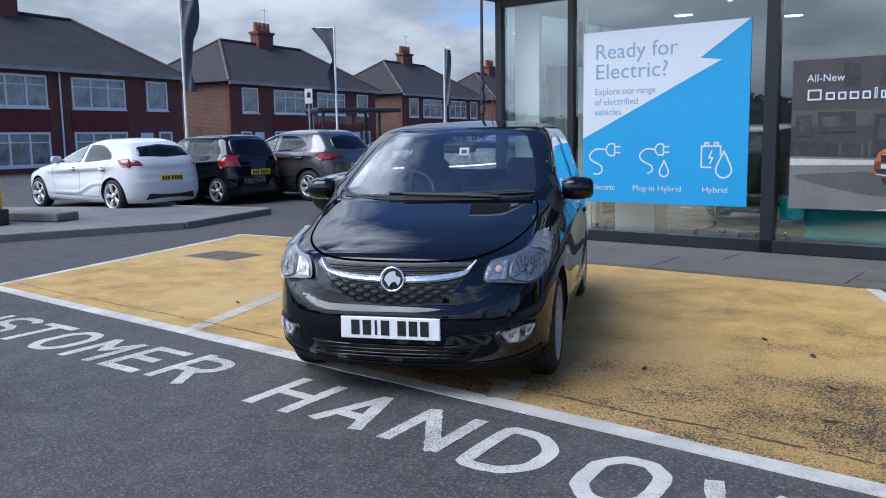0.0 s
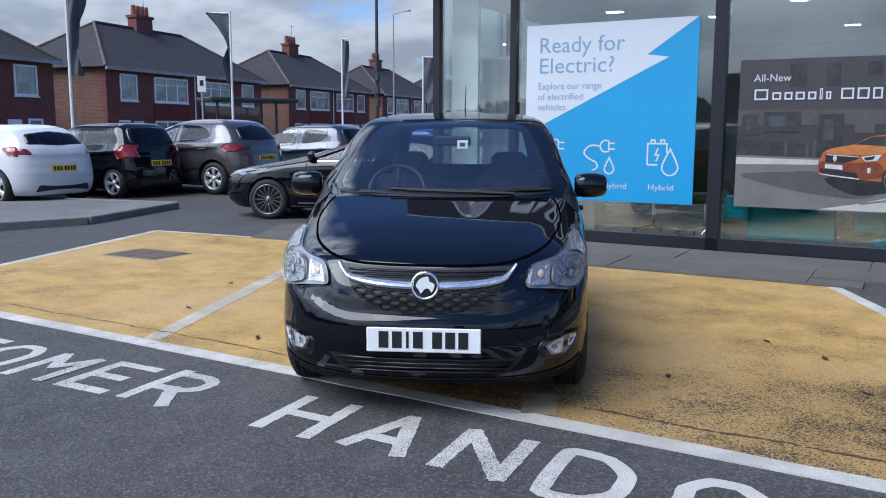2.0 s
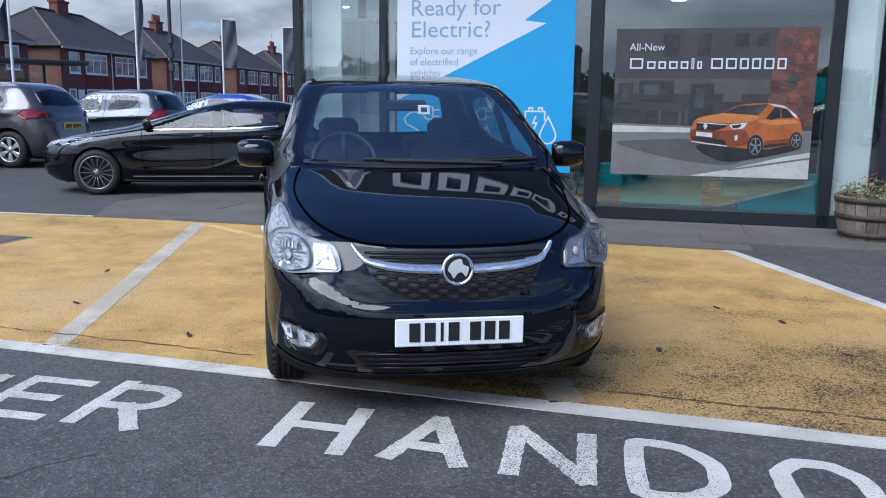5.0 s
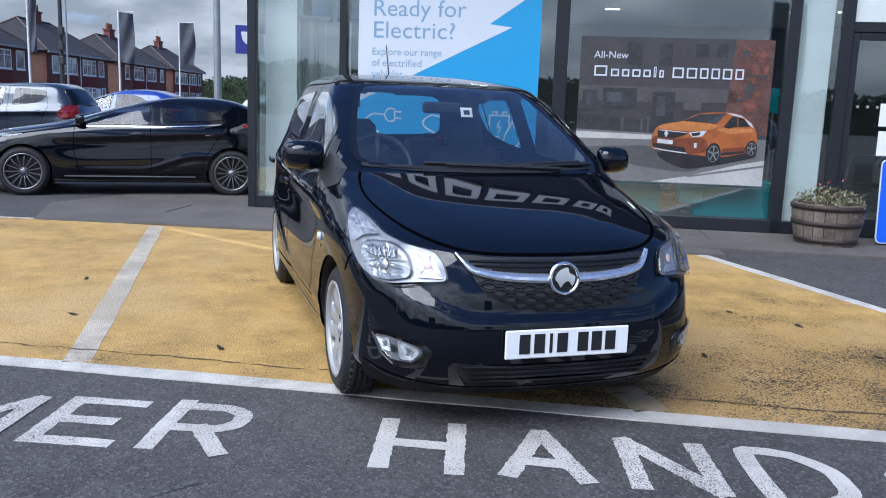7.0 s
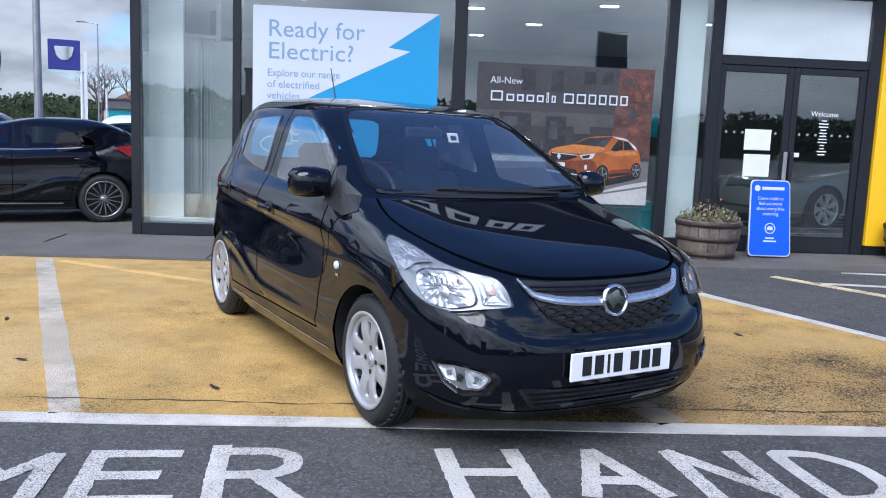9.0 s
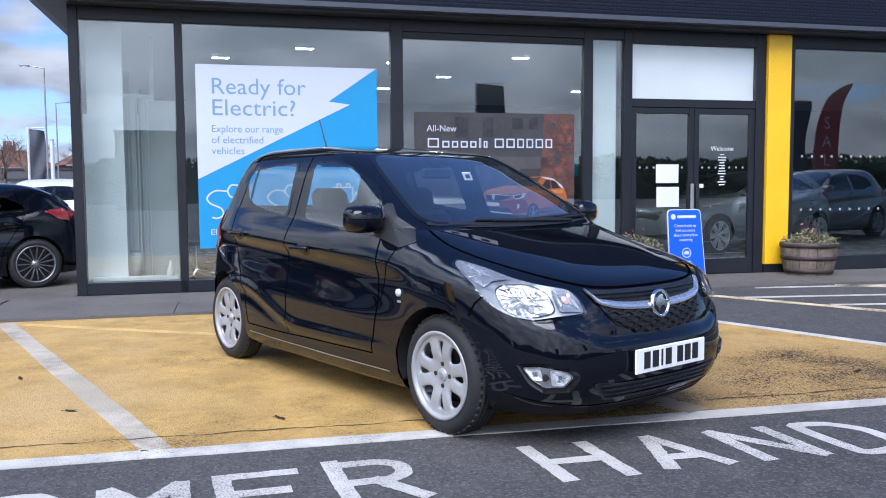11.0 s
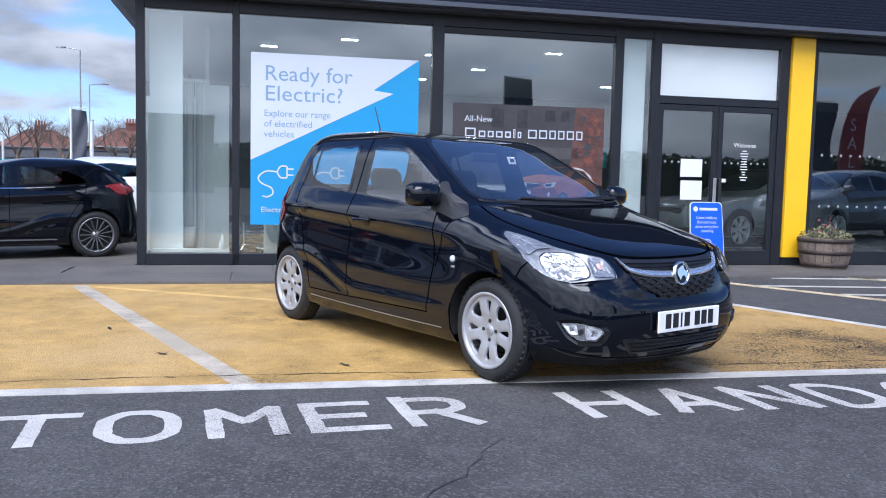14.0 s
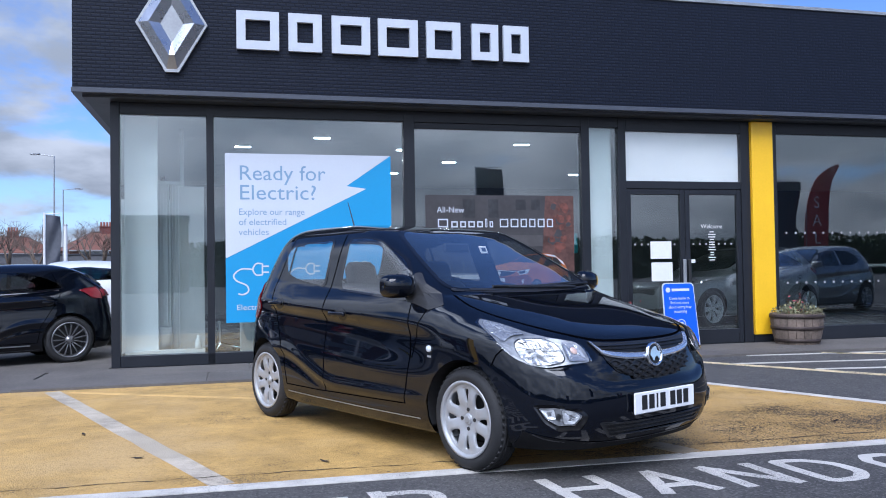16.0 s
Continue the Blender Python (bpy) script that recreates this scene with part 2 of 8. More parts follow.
M_ASPHALT = ground_material("asphalt")
M_YELLOW = ground_material("worn_yellow_paint", (0.465, 0.290, 0.088), 0.375, 0.455, 0.50, stain=(0.50, 0.335, 0.14), grit=True, under=(0.030, 0.022, 0.014), grain=88.0)
M_LINE = ground_material("worn_white_paint", (0.52, 0.49, 0.44), 0.385, 0.455, 0.52, stain=(0.40, 0.375, 0.33), tone=0.2, grain=110.0)
M_FADED = ground_material("faded_white_paint", (0.44, 0.38, 0.295), 0.37, 0.46, 0.45, stain=(0.40, 0.34, 0.25), tone=0.25, grain=100.0)
M_LETTER = ground_material("worn_letter_paint", (0.52, 0.49, 0.445), 0.415, 0.475, 0.60, stain=(0.46, 0.435, 0.395), tone=0.15, grain=150.0)
M_GHOST = ground_material("ghost_of_white_paint", (0.30, 0.235, 0.15), 0.36, 0.48, 0.45, tone=0.25, grain=100.0)
M_PALEYELLOW = ground_material("pale_yellow_paint", (0.60, 0.385, 0.13), 0.37, 0.47, 0.45, grain=90.0)
M_CREAM = ground_material("worn_cream_paint", (0.62, 0.50, 0.30), 0.38, 0.5, 0.45)
M_CONCRETE = material("concrete_paving", (0.096, 0.086, 0.076), 0.85, var=0.22, scale=1.3, fine=30, bump=0.3, rnd=0.08)
M_KERB = material("kerb_concrete", (0.17, 0.163, 0.15), 0.85, var=0.2, scale=2, fine=40, bump=0.3)
M_FRAME = material("anthracite_frame", (0.016, 0.018, 0.023), 0.40, var=0.12, scale=2, fine=60, spec=0.3)
M_TRIM = material("grey_blue_trim", (0.055, 0.062, 0.080), 0.4, var=0.1)
M_SOFFIT = material("dark_soffit", (0.035, 0.037, 0.043), 0.5, var=0.1)
M_GLASS = glass("showroom_glass", (0.80, 0.86, 0.86), 1.60, gain=2.4, single=True)
M_CLEARPANE = glass("clear_pane", (0.95, 0.97, 0.97), 1.62, gain=2.4, single=True)
M_DOT = material("frosted_dot", (0.30, 0.30, 0.30), 0.7, var=0.1)
M_WHITE = material("white_paint", (0.75, 0.75, 0.74), 0.45, var=0.04)
M_WALL = material("interior_plaster", (0.50, 0.50, 0.49), 0.8, var=0.08)
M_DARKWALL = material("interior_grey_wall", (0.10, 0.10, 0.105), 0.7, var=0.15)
M_TILE = material("showroom_tile", (0.24, 0.24, 0.245), 0.25, var=0.15, rnd=0.05)
M_YELLOWPANEL = material("yellow_panel", (0.86, 0.50, 0.01), 0.35, var=0.05, scale=1.2)
M_TEAL = material("teal_board", (0.012, 0.30, 0.34), 0.5, var=0.06)
M_BLUE = material("poster_blue", (0.022, 0.27, 0.54), 0.45, var=0.03, scale=1)
M_POSTWHITE = material("poster_white", (0.54, 0.58, 0.64), 0.45, var=0.03, scale=1)
M_POSTTEXT = material("poster_text_grey_blue", (0.20, 0.32, 0.46), 0.5, var=0.03)
M_LAMP = glow("ceiling_lamp_light", (1.0, 0.95, 0.88), 90.0)
M_BLACK = material("black_plastic", (0.014, 0.014, 0.015), 0.5, var=0.15)
M_RUBBER = material("tyre_rubber", (0.013, 0.013, 0.014), 0.75, var=0.2, scale=6, fine=80, bump=0.15)
M_SILVER = material("silver_alloy", (0.60, 0.61, 0.62), 0.32, 0.55, var=0.06)
M_DARKALLOY = material("dark_alloy", (0.05, 0.05, 0.055), 0.35, 0.5, var=0.1)
M_CHROME = material("chrome", (0.82, 0.83, 0.85), 0.07, 1.0, var=0.03, rough_var=0.02)
M_SEAT = material("dark_seat_cloth", (0.050, 0.052, 0.058), 0.9, var=0.2, fine=120, bump=0.1)
M_CARGLASS = glass("car_glass", (0.74, 0.80, 0.80), 1.5, gain=2.1, single=True)
M_SCREEN = glass("windscreen_glass", (0.74, 0.80, 0.80), 1.5, gain=2.4, single=True, haze=0.010)
M_FRIT = material("black_glass_border", (0.006, 0.006, 0.007), 0.10, var=0.1, rough_var=0.02)
M_DARKGLASS = glass("privacy_glass", (0.10, 0.11, 0.12), 1.5, single=True)
M_SMOKEGLASS = glass("smoked_glass", (0.30, 0.33, 0.34), 1.5, gain=1.1, single=True)
M_LENS = glass("lamp_lens", (0.95, 0.96, 0.97), 1.45, single=True)
M_REDLENS = material("red_lamp_lens", (0.19, 0.006, 0.010), 0.12, var=0.1, coat=0.6)
M_PLATEW = material("plate_white", (0.80, 0.80, 0.80), 0.4, var=0.02)
M_PLATEY = material("plate_yellow", (0.75, 0.55, 0.02), 0.4, var=0.02)
M_GAP = material("shut_line_gap", (0.0015, 0.0015, 0.002), 0.9, var=0.1, spec=0.0)
M_INK = material("black_ink", (0.012, 0.012, 0.013), 0.5, var=0.1)
M_BRICK = brick_material("red_brick", (0.185, 0.048, 0.037), (0.135, 0.038, 0.032), (0.17, 0.11, 0.095))
M_BRICKBROWN = brick_material("brown_brick", (0.19, 0.088, 0.056), (0.11, 0.052, 0.038), (0.18, 0.135, 0.11))
M_ROOF = brick_material("grey_roof_tiles", (0.040, 0.036, 0.040), (0.030, 0.028, 0.032), (0.016, 0.016, 0.018), 0.28, 0.30)
M_ROOFRED = brick_material("red_roof_tiles", (0.20, 0.085, 0.055), (0.16, 0.07, 0.05), (0.09, 0.04, 0.03), 0.28, 0.30)
M_UPVC = material("white_window_frame", (0.78, 0.78, 0.77), 0.4, var=0.04)
M_HOUSEGLASS = material("house_window_glass", (0.19, 0.20, 0.20), 0.08, var=0.55, scale=0.9, fine=3, spec=0.9)
M_FLAG = material("dark_flag_cloth", (0.075, 0.08, 0.095), 0.8, var=0.25)
M_FLAGRED = material("red_flag_cloth", (0.42, 0.07, 0.065), 0.8, var=0.2)
M_STEEL = material("galvanised_steel", (0.33, 0.34, 0.35), 0.45, 0.6, var=0.12)
M_POLEBLACK = material("black_pole_paint", (0.03, 0.03, 0.033), 0.5, var=0.15)
M_POLEWHITE = material("white_pole_paint", (0.7, 0.7, 0.7), 0.4, var=0.06)
M_BARK = material("bark", (0.10, 0.075, 0.055), 0.95, var=0.3, fine=20, bump=0.4)
M_TWIG = material("bare_twigs", (0.13, 0.095, 0.075), 0.95, var=0.25)
M_HEDGE = material("hedge_leaves", (0.035, 0.055, 0.022), 0.8, var=0.5, scale=2)
M_BARREL = material("barrel_oak", (0.15, 0.115, 0.09), 0.8, var=0.35, scale=6, fine=30, bump=0.4, rnd=0.15)
M_HOOP = material("rusty_hoop", (0.06, 0.045, 0.04), 0.6, 0.6, var=0.3)
M_SOIL = material("soil", (0.035, 0.025, 0.018), 0.95, var=0.3, bump=0.5)
M_LEAF = material("pale_green_leaves", (0.17, 0.165, 0.085), 0.7, var=0.5, scale=8)
M_FLOWER = material("pink_flowers", (0.30, 0.07, 0.07), 0.7, var=0.4)
M_SIGNBLUE = material("sign_blue", (0.006, 0.085, 0.62), 0.35, var=0.03)
M_PURPLE = material("sign_purple_blue", (0.030, 0.035, 0.22), 0.4, var=0.05)
M_PAPER = material("paper", (0.72, 0.72, 0.70), 0.7, var=0.04)
M_PHOTODARK = material("poster_street_dark", (0.040, 0.038, 0.040), 0.35, var=0.2, scale=1.6, fine=9)


def fascia_material():
    """Anthracite sheet pressed with rows of small flat lozenges."""
    m = bpy.data.materials.new("embossed_fascia")
    nt = nodes_of(m)
    co = nt.nodes.new("ShaderNodeTexCoord")
    sep = nt.nodes.new("ShaderNodeSeparateXYZ")
    link(nt, co.outputs["Object"], sep.inputs[0])
    v = nt.nodes.new("ShaderNodeCombineXYZ")
    link(nt, math_node(nt, "ADD", sep.outputs[0], sep.outputs[1]), v.inputs[0])
    link(nt, sep.outputs[2], v.inputs[1])
    br = nt.nodes.new("ShaderNodeTexBrick")
    link(nt, v.outputs[0], br.inputs["Vector"])
    for key, val in (("Scale", 1.0), ("Mortar Size", 0.010), ("Mortar Smooth", 0.4), ("Brick Width", 0.10), ("Row Height", 0.042)):
        br.inputs[key].default_value = val
    br.inputs["Color1"].default_value = (0.010, 0.014, 0.027, 1)
    br.inputs["Color2"].default_value = (0.008, 0.011, 0.021, 1)
    br.inputs["Mortar"].default_value = (0.006, 0.008, 0.014, 1)
    n = node(nt, "ShaderNodeTexNoise", Scale=0.7, Detail=5.0)
    link(nt, co.outputs["Object"], n.inputs["Vector"])
    b = node(nt, "ShaderNodeBsdfPrincipled", Roughness=0.42)
    b.inputs["Specular IOR Level"].default_value = 0.15
    link(nt, mix_col(nt, math_node(nt, "MULTIPLY", n.outputs[0], 0.25), br.outputs[0], (0.009, 0.012, 0.021)), b.inputs["Base Color"])
    bp = node(nt, "ShaderNodeBump", Strength=0.45, Distance=0.010)
    link(nt, br.outputs["Fac"], bp.inputs["Height"])
    bp.invert = True
    link(nt, bp.outputs[0], b.inputs["Normal"])
    o = nt.nodes.new("ShaderNodeOutputMaterial")
    link(nt, b.outputs[0], o.inputs[0])
    return m


M_FASCIA = fascia_material()


def paint(name, col, coat=1.0):
    return material(name, col, 0.4, 0.0, var=0.04, scale=2, coat=coat, spec=0.0, rough_var=0.02)


M_PAINTBLACK = paint("black_car_paint", (0.0022, 0.0033, 0.0066), 0.95)
M_PAINTWHITE = paint("white_car_paint", (0.62, 0.63, 0.64))
M_PAINTGREY = material("grey_car_paint", (0.070, 0.064, 0.070), 0.3, 0.5, var=0.05, coat=1.0)
M_PAINTSILVER = material("silver_car_paint", (0.30, 0.31, 0.32), 0.3, 0.35, var=0.05, coat=1.0)
M_PAINTBLUE = material("blue_car_paint", (0.02, 0.05, 0.28), 0.3, 0.2, var=0.05, coat=1.0)
M_PAINTSLATE = material("slate_car_paint", (0.03, 0.04, 0.06), 0.3, 0.4, var=0.05, coat=1.0)


# ---- mesh helpers ----
def part(name, bm, mat, parent=None, label="", smooth=False, m=None):
    """Links a bmesh as ONE mesh object, under a thing or a part."""
    me = bpy.data.meshes.new(name)
    bm.to_mesh(me)
    bm.free()
    for one in (mat if isinstance(mat, (list, tuple)) else (mat,)):
        me.materials.append(one)
    if smooth:
        me.polygons.foreach_set("use_smooth", [True] * len(me.polygons))
    ob = new(name, me)
    if parent is not None:
        ob.parent = parent
    if m is not None:
        ob.matrix_basis = m
    if label:
        ob["label"] = label
    return ob


def share(name, me, parent, m):
    """Another object on the same mesh."""
    ob = new(name, me)
    ob.parent = parent
    ob.matrix_basis = m
    return ob


def thing(name, m, label, category, group="", kind=""):
    ob = new(name)
    ob.empty_display_size = 0.1
    ob.matrix_basis = m
    return tagged(ob, label, category, group, kind)


def box(bm, c, s, rot=None, bevel=0.0, seg=1):
    """A block with centre c and size s."""
    mm = Matrix.Translation(c) @ (rot.to_4x4() if rot is not None else Matrix()) @ Matrix.Diagonal((*s, 1))
    r = bmesh.ops.create_cube(bm, size=1.0, matrix=mm)
    if bevel:
        edges = list({e for v in r["verts"] for e in v.link_edges})
        bmesh.ops.bevel(bm, geom=edges, offset=bevel, segments=seg, profile=0.5, affect="EDGES")
    return bm


def span(bm, x0, x1, y0, y1, z0, z1, bevel=0.0):
    return box(bm, ((x0 + x1) / 2, (y0 + y1) / 2, (z0 + z1) / 2), (abs(x1 - x0), abs(y1 - y0), abs(z1 - z0)), None, bevel)


def one_box(c, s, rot=None, bevel=0.0):
    return box(bmesh.new(), c, s, rot, bevel)


def one_span(*a, **k):
    return span(bmesh.new(), *a, **k)


def tube(bm, p, q, r0, r1=None, n=10):
    """A round bar from p to q."""
    p, q = Vector(p), Vector(q)
    r1 = r0 if r1 is None else r1
    z = (q - p).normalized()
    x = z.orthogonal().normalized()
    y = z.cross(x)
    rings = []
    for c, r in ((p, r0), (q, r1)):
        rings.append([bm.verts.new(c + (x * math.cos(a) + y * math.sin(a)) * r) for a in (2 * math.pi * i / n for i in range(n))])
    for i in range(n):
        j = (i + 1) % n
        bm.faces.new((rings[0][i], rings[0][j], rings[1][j], rings[1][i]))
    bm.faces.new(rings[0][::-1])
    bm.faces.new(rings[1])
    return bm


def lathe(bm, profile, n=40, axis="z", m=Matrix()):
    """A turned body from (radius, height) pairs."""
    rings = []
    for r, h in profile:
        ring = []
        for i in range(n):
            a = 2 * math.pi * i / n
            p = Vector((r * math.cos(a), r * math.sin(a), h)) if axis == "z" else Vector((r * math.cos(a), h, r * math.sin(a)))
            ring.append(bm.verts.new(m @ p))
        rings.append(ring)
    for a, b in zip(rings, rings[1:]):
        for i in range(n):
            j = (i + 1) % n
            bm.faces.new((a[i], a[j], b[j], b[i]))
    return bm


def prism(bm, pts, y0, y1, plane="xz"):
    """A flat outline given thickness."""
    def at(p, d):
        return {"xz": (p[0], d, p[1]), "xy": (p[0], p[1], d), "yz": (d, p[0], p[1])}[plane]
    a = [bm.verts.new(at(p, y0)) for p in pts]
    b = [bm.verts.new(at(p, y1)) for p in pts]
    n = len(pts)
    bm.faces.new(a)
    bm.faces.new(b[::-1])
    for i in range(n):
        bm.faces.new((a[i], b[i], b[(i + 1) % n], a[(i + 1) % n]))
    bmesh.ops.recalc_face_normals(bm, faces=bm.faces)
    return bm


def text_mesh(body, size, align="LEFT", thick=0.0):
    """Words in the built-in font, as a mesh lying in the xy plane."""
    cu = bpy.data.curves.new("words", "FONT")
    cu.body, cu.size, cu.align_x, cu.extrude = body, size, align, thick
    cu.resolution_u = 3
    ob = new("words", cu)
    me = bpy.data.meshes.new_from_object(ob.evaluated_get(bpy.context.evaluated_depsgraph_get()))
    bpy.data.objects.remove(ob)
    bpy.data.curves.remove(cu)
    return me


def words(name, body, size, mat, parent, m, align="LEFT", label="", thick=0.0008):
    me = text_mesh(body, size, align, thick)
    me.materials.clear()
    me.materials.append(mat)
    ob = share(name, me, parent, m)
    if label:
        ob["label"] = label
    return ob


def smooth_closed(pts, k=5):
    """A closed outline rounded through its points."""
    pts = [Vector((*p, 0)) for p in pts]
    n, out = len(pts), []
    for i in range(n):
        a, b, c, d = pts[i - 1], pts[i], pts[(i + 1) % n], pts[(i + 2) % n]
        for j in range(k):
            t = j / k
            out.append((0.5 * (2 * b + (c - a) * t + (2 * a - 5 * b + 4 * c - d) * t * t + (3 * b - a - 3 * c + d) * t ** 3)).to_2d())
    return out


def rounded(pts, r=0.03, k=4):
    """A closed polygon with its corners rounded off."""
    pts = [Vector(p) for p in pts]
    n, out = len(pts), []
    for i in range(n):
        p, a, b = pts[i], pts[i - 1], pts[(i + 1) % n]
        ra, rb = min(r, (a - p).length * 0.45), min(r, (b - p).length * 0.45)
        s, e = p + (a - p).normalized() * ra, p + (b - p).normalized() * rb
        for j in range(k + 1):
            t = j / k
            out.append(s * (1 - t) ** 2 + p * 2 * t * (1 - t) + e * t * t)
    return out


UPRIGHT = Matrix.Rotation(radians(90), 4, "X")     # xy lettering stood up to face -y


# ---- ground and markings ----
bm = bmesh.new()
bmesh.ops.create_grid(bm, x_segments=12, y_segments=12, size=400)
tagged(part("ground", bm, M_ASPHALT), "dark grey worn asphalt car park and road", "ground", kind="structure")

def edge_y(x):
    return 3.50 + 0.020 * (x + 5)


def slab(name, pts, mat, label, category, z0=0.0005, z1=0.004):
    bm = bmesh.new()
    prism(bm, pts, z0, z1, "xy")
    return tagged(part(name, bm, mat), label, category, kind="structure")


slab("yellow_bay_paint", [(-8.24, edge_y(-8.24) - 0.02), (0.50, edge_y(0.5) - 0.02), (-1.58, 7.93), (-5.8, 7.87), (-7.6, 7.68), (-9.78, 7.42), (-9.1, 5.55), (-8.62, 4.35)],
     M_YELLOW, "worn ochre yellow paint covering the parking bays", "bay marking")


def stripe(p, q, width, mat=None, label="worn white painted bay line", z=0.0058):
    p, q = Vector(p), Vector(q)
    d = (q - p).normalized()
    s = Vector((-d.y, d.x)) * width / 2
    n = max(2, int((q - p).length / 0.35))
    rng = random.Random(int(p.x * 100) + int(q.y * 10))
    left, right = [], []
    for i in range(n + 1):
        c = p.lerp(q, i / n)
        left.append(c + s * (1 + rng.uniform(-0.08, 0.08)))
        right.append(c - s * (1 + rng.uniform(-0.08, 0.08)))
    return slab("white_line", right + left[::-1], mat or M_LINE, label, "painted line", 0.0008, z)


stripe((-8.35, edge_y(-8.35) - 0.055), (7.0, edge_y(7.0) - 0.055), 0.12)
stripe((-5.06, edge_y(-5.05) + 0.012), (-6.88, 7.60), 0.14, M_FADED, "faded grey white painted bay line")
stripe((0.59, edge_y(0.6) + 0.012), (-1.60, 7.93), 0.11)
stripe((-2.335, edge_y(-2.4) + 0.012), (-2.47, 3.86), 0.17, M_GHOST, "short faded white painted mark")
stripe((-8.275, edge_y(-8.2) + 0.012), (-9.80, 7.44), 0.09)
stripe((-9.80, 7.44), (-7.62, 7.72), 0.06)
stripe((-6.7, 7.52), (-4.9, 6.55), 0.09, M_PALEYELLOW, "faded pale yellow painted line", 0.0050)
stripe((0.05, 7.95), (3.6, 2.8), 0.12, M_CREAM, "faded cream painted hatch line")
stripe((0.30, 7.62), (4.4, 7.2), 0.08)
stripe((0.95, 8.35), (5.2, 8.0), 0.08)
stripe((2.0, 8.35), (5.2, 6.5), 0.12, M_CREAM, "faded cream painted hatch line")
stripe((0.9, 6.9), (4.6, 6.4), 0.08)

# letters, drawn as strokes on a unit cell
GLYPH = {
    "C": [[(1, 0.86), (0.8, 1), (0.25, 1), (0, 0.78), (0, 0.22), (0.25, 0), (0.8, 0), (1, 0.14)]],
    "U": [[(0, 1), (0, 0.22), (0.25, 0), (0.75, 0), (1, 0.22), (1, 1)]],
    "S": [[(1, 0.86), (0.78, 1), (0.22, 1), (0, 0.84), (0, 0.66), (0.22, 0.52), (0.78, 0.48), (1, 0.34), (1, 0.16), (0.78, 0), (0.22, 0), (0, 0.14)]],
    "T": [[(-0.05, 1), (1.05, 1)], [(0.5, 1), (0.5, 0)]],
    "O": [[(0.28, 0), (0, 0.25), (0, 0.75), (0.28, 1), (0.72, 1), (1, 0.75), (1, 0.25), (0.72, 0), (0.28, 0)]],
    "M": [[(0, 0), (0, 1), (0.5, 0.5), (1, 1), (1, 0)]],
    "E": [[(1, 1), (0, 1), (0, 0), (1.05, 0)], [(0, 0.5), (0.8, 0.5)]],
    "R": [[(0, 0), (0, 1.09)], [(0.1, 1), (0.72, 1), (1, 0.86), (1, 0.62), (0.72, 0.46), (0.1, 0.46)], [(0.52, 0.46), (1.0, -0.05)]],
    "H": [[(0, 0), (0, 1)], [(1, 0), (1, 1)], [(0, 0.5), (1, 0.5)]],
    "A": [[(0, 0), (0.5, 1), (1, 0)], [(0.18, 0.30), (0.82, 0.30)]],
    "N": [[(0, 0), (0, 1), (1, 0), (1, 1)]],
    "D": [[(0, 0), (0, 1), (0.62, 1), (1, 0.72), (1, 0.28), (0.62, 0), (0, 0)]],
    "V": [[(0, 1), (0.5, 0), (1, 1)]],
}


def stroke(bm, pts, width, z, butt=0.0, ragged=None):
    """A flat band of even width along a line, mitred at its bends; ragged takes a random source for its worn edge."""
    pts = [Vector(p) for p in pts]
    n = len(pts)
    closed = (pts[0] - pts[-1]).length < 1e-6
    if butt and not closed:
        pts[0] = pts[0] + (pts[0] - pts[1]).normalized() * butt
        pts[-1] = pts[-1] + (pts[-1] - pts[-2]).normalized() * butt
    if ragged:
        fine = []
        for a, b in zip(pts, pts[1:]):
            fine.append(a)
            run, d = (b - a).length - 2.2 * width, (b - a).normalized()
            if run > 0.03:
                k = int(run / 0.022) + 1
                fine += [a + d * (1.1 * width + run * i / k) for i in range(k + 1)]
        pts = fine + [pts[-1]]
        n = len(pts)
    left, right = [], []
    for i in range(n):
        a = pts[i - 1] if i else (pts[-2] if closed else None)
        b = pts[i + 1] if i < n - 1 else (pts[1] if closed else None)
        d1 = (pts[i] - a).normalized() if a is not None else (b - pts[i]).normalized()
        d2 = (b - pts[i]).normalized() if b is not None else d1
        t = (d1 + d2)
        t = t.normalized() if t.length > 1e-4 else d1
        nrm = Vector((-t.y, t.x))
        k = width / 2 / max(0.42, nrm.dot(Vector((-d1.y, d1.x))))
        ka, kb = (k + ragged.uniform(-0.0045, 0.0025), k + ragged.uniform(-0.0045, 0.0025)) if ragged else (k, k)
        left.append(bm.verts.new((*(pts[i] + nrm * ka), z)))
        right.append(bm.verts.new((*(pts[i] - nrm * kb), z)))
    for i in range(n - 1):
        bm.faces.new((right[i], right[i + 1], left[i + 1], left[i]))


def soft(line, k=3):
    """The same line with rounded bends."""
    pts = [Vector(p) for p in line]
    closed = (pts[0] - pts[-1]).length < 1e-6
    out = []
    n = len(pts) - 1
    for i in range(n):
        a = pts[i - 1] if i else (pts[-2] if closed else pts[0])
        b, c = pts[i], pts[i + 1]
        d = pts[i + 2] if i + 2 <= n else (pts[1] if closed else pts[-1])
        tight = 0.28
        for j in range(k):
            t = j / k
            m1, m2 = (c - a) * tight, (d - b) * tight
            out.append(b * (2 * t ** 3 - 3 * t * t + 1) + m1 * (t ** 3 - 2 * t * t + t) + c * (3 * t * t - 2 * t ** 3) + m2 * (t ** 3 - t * t))
    return out + [pts[-1]]


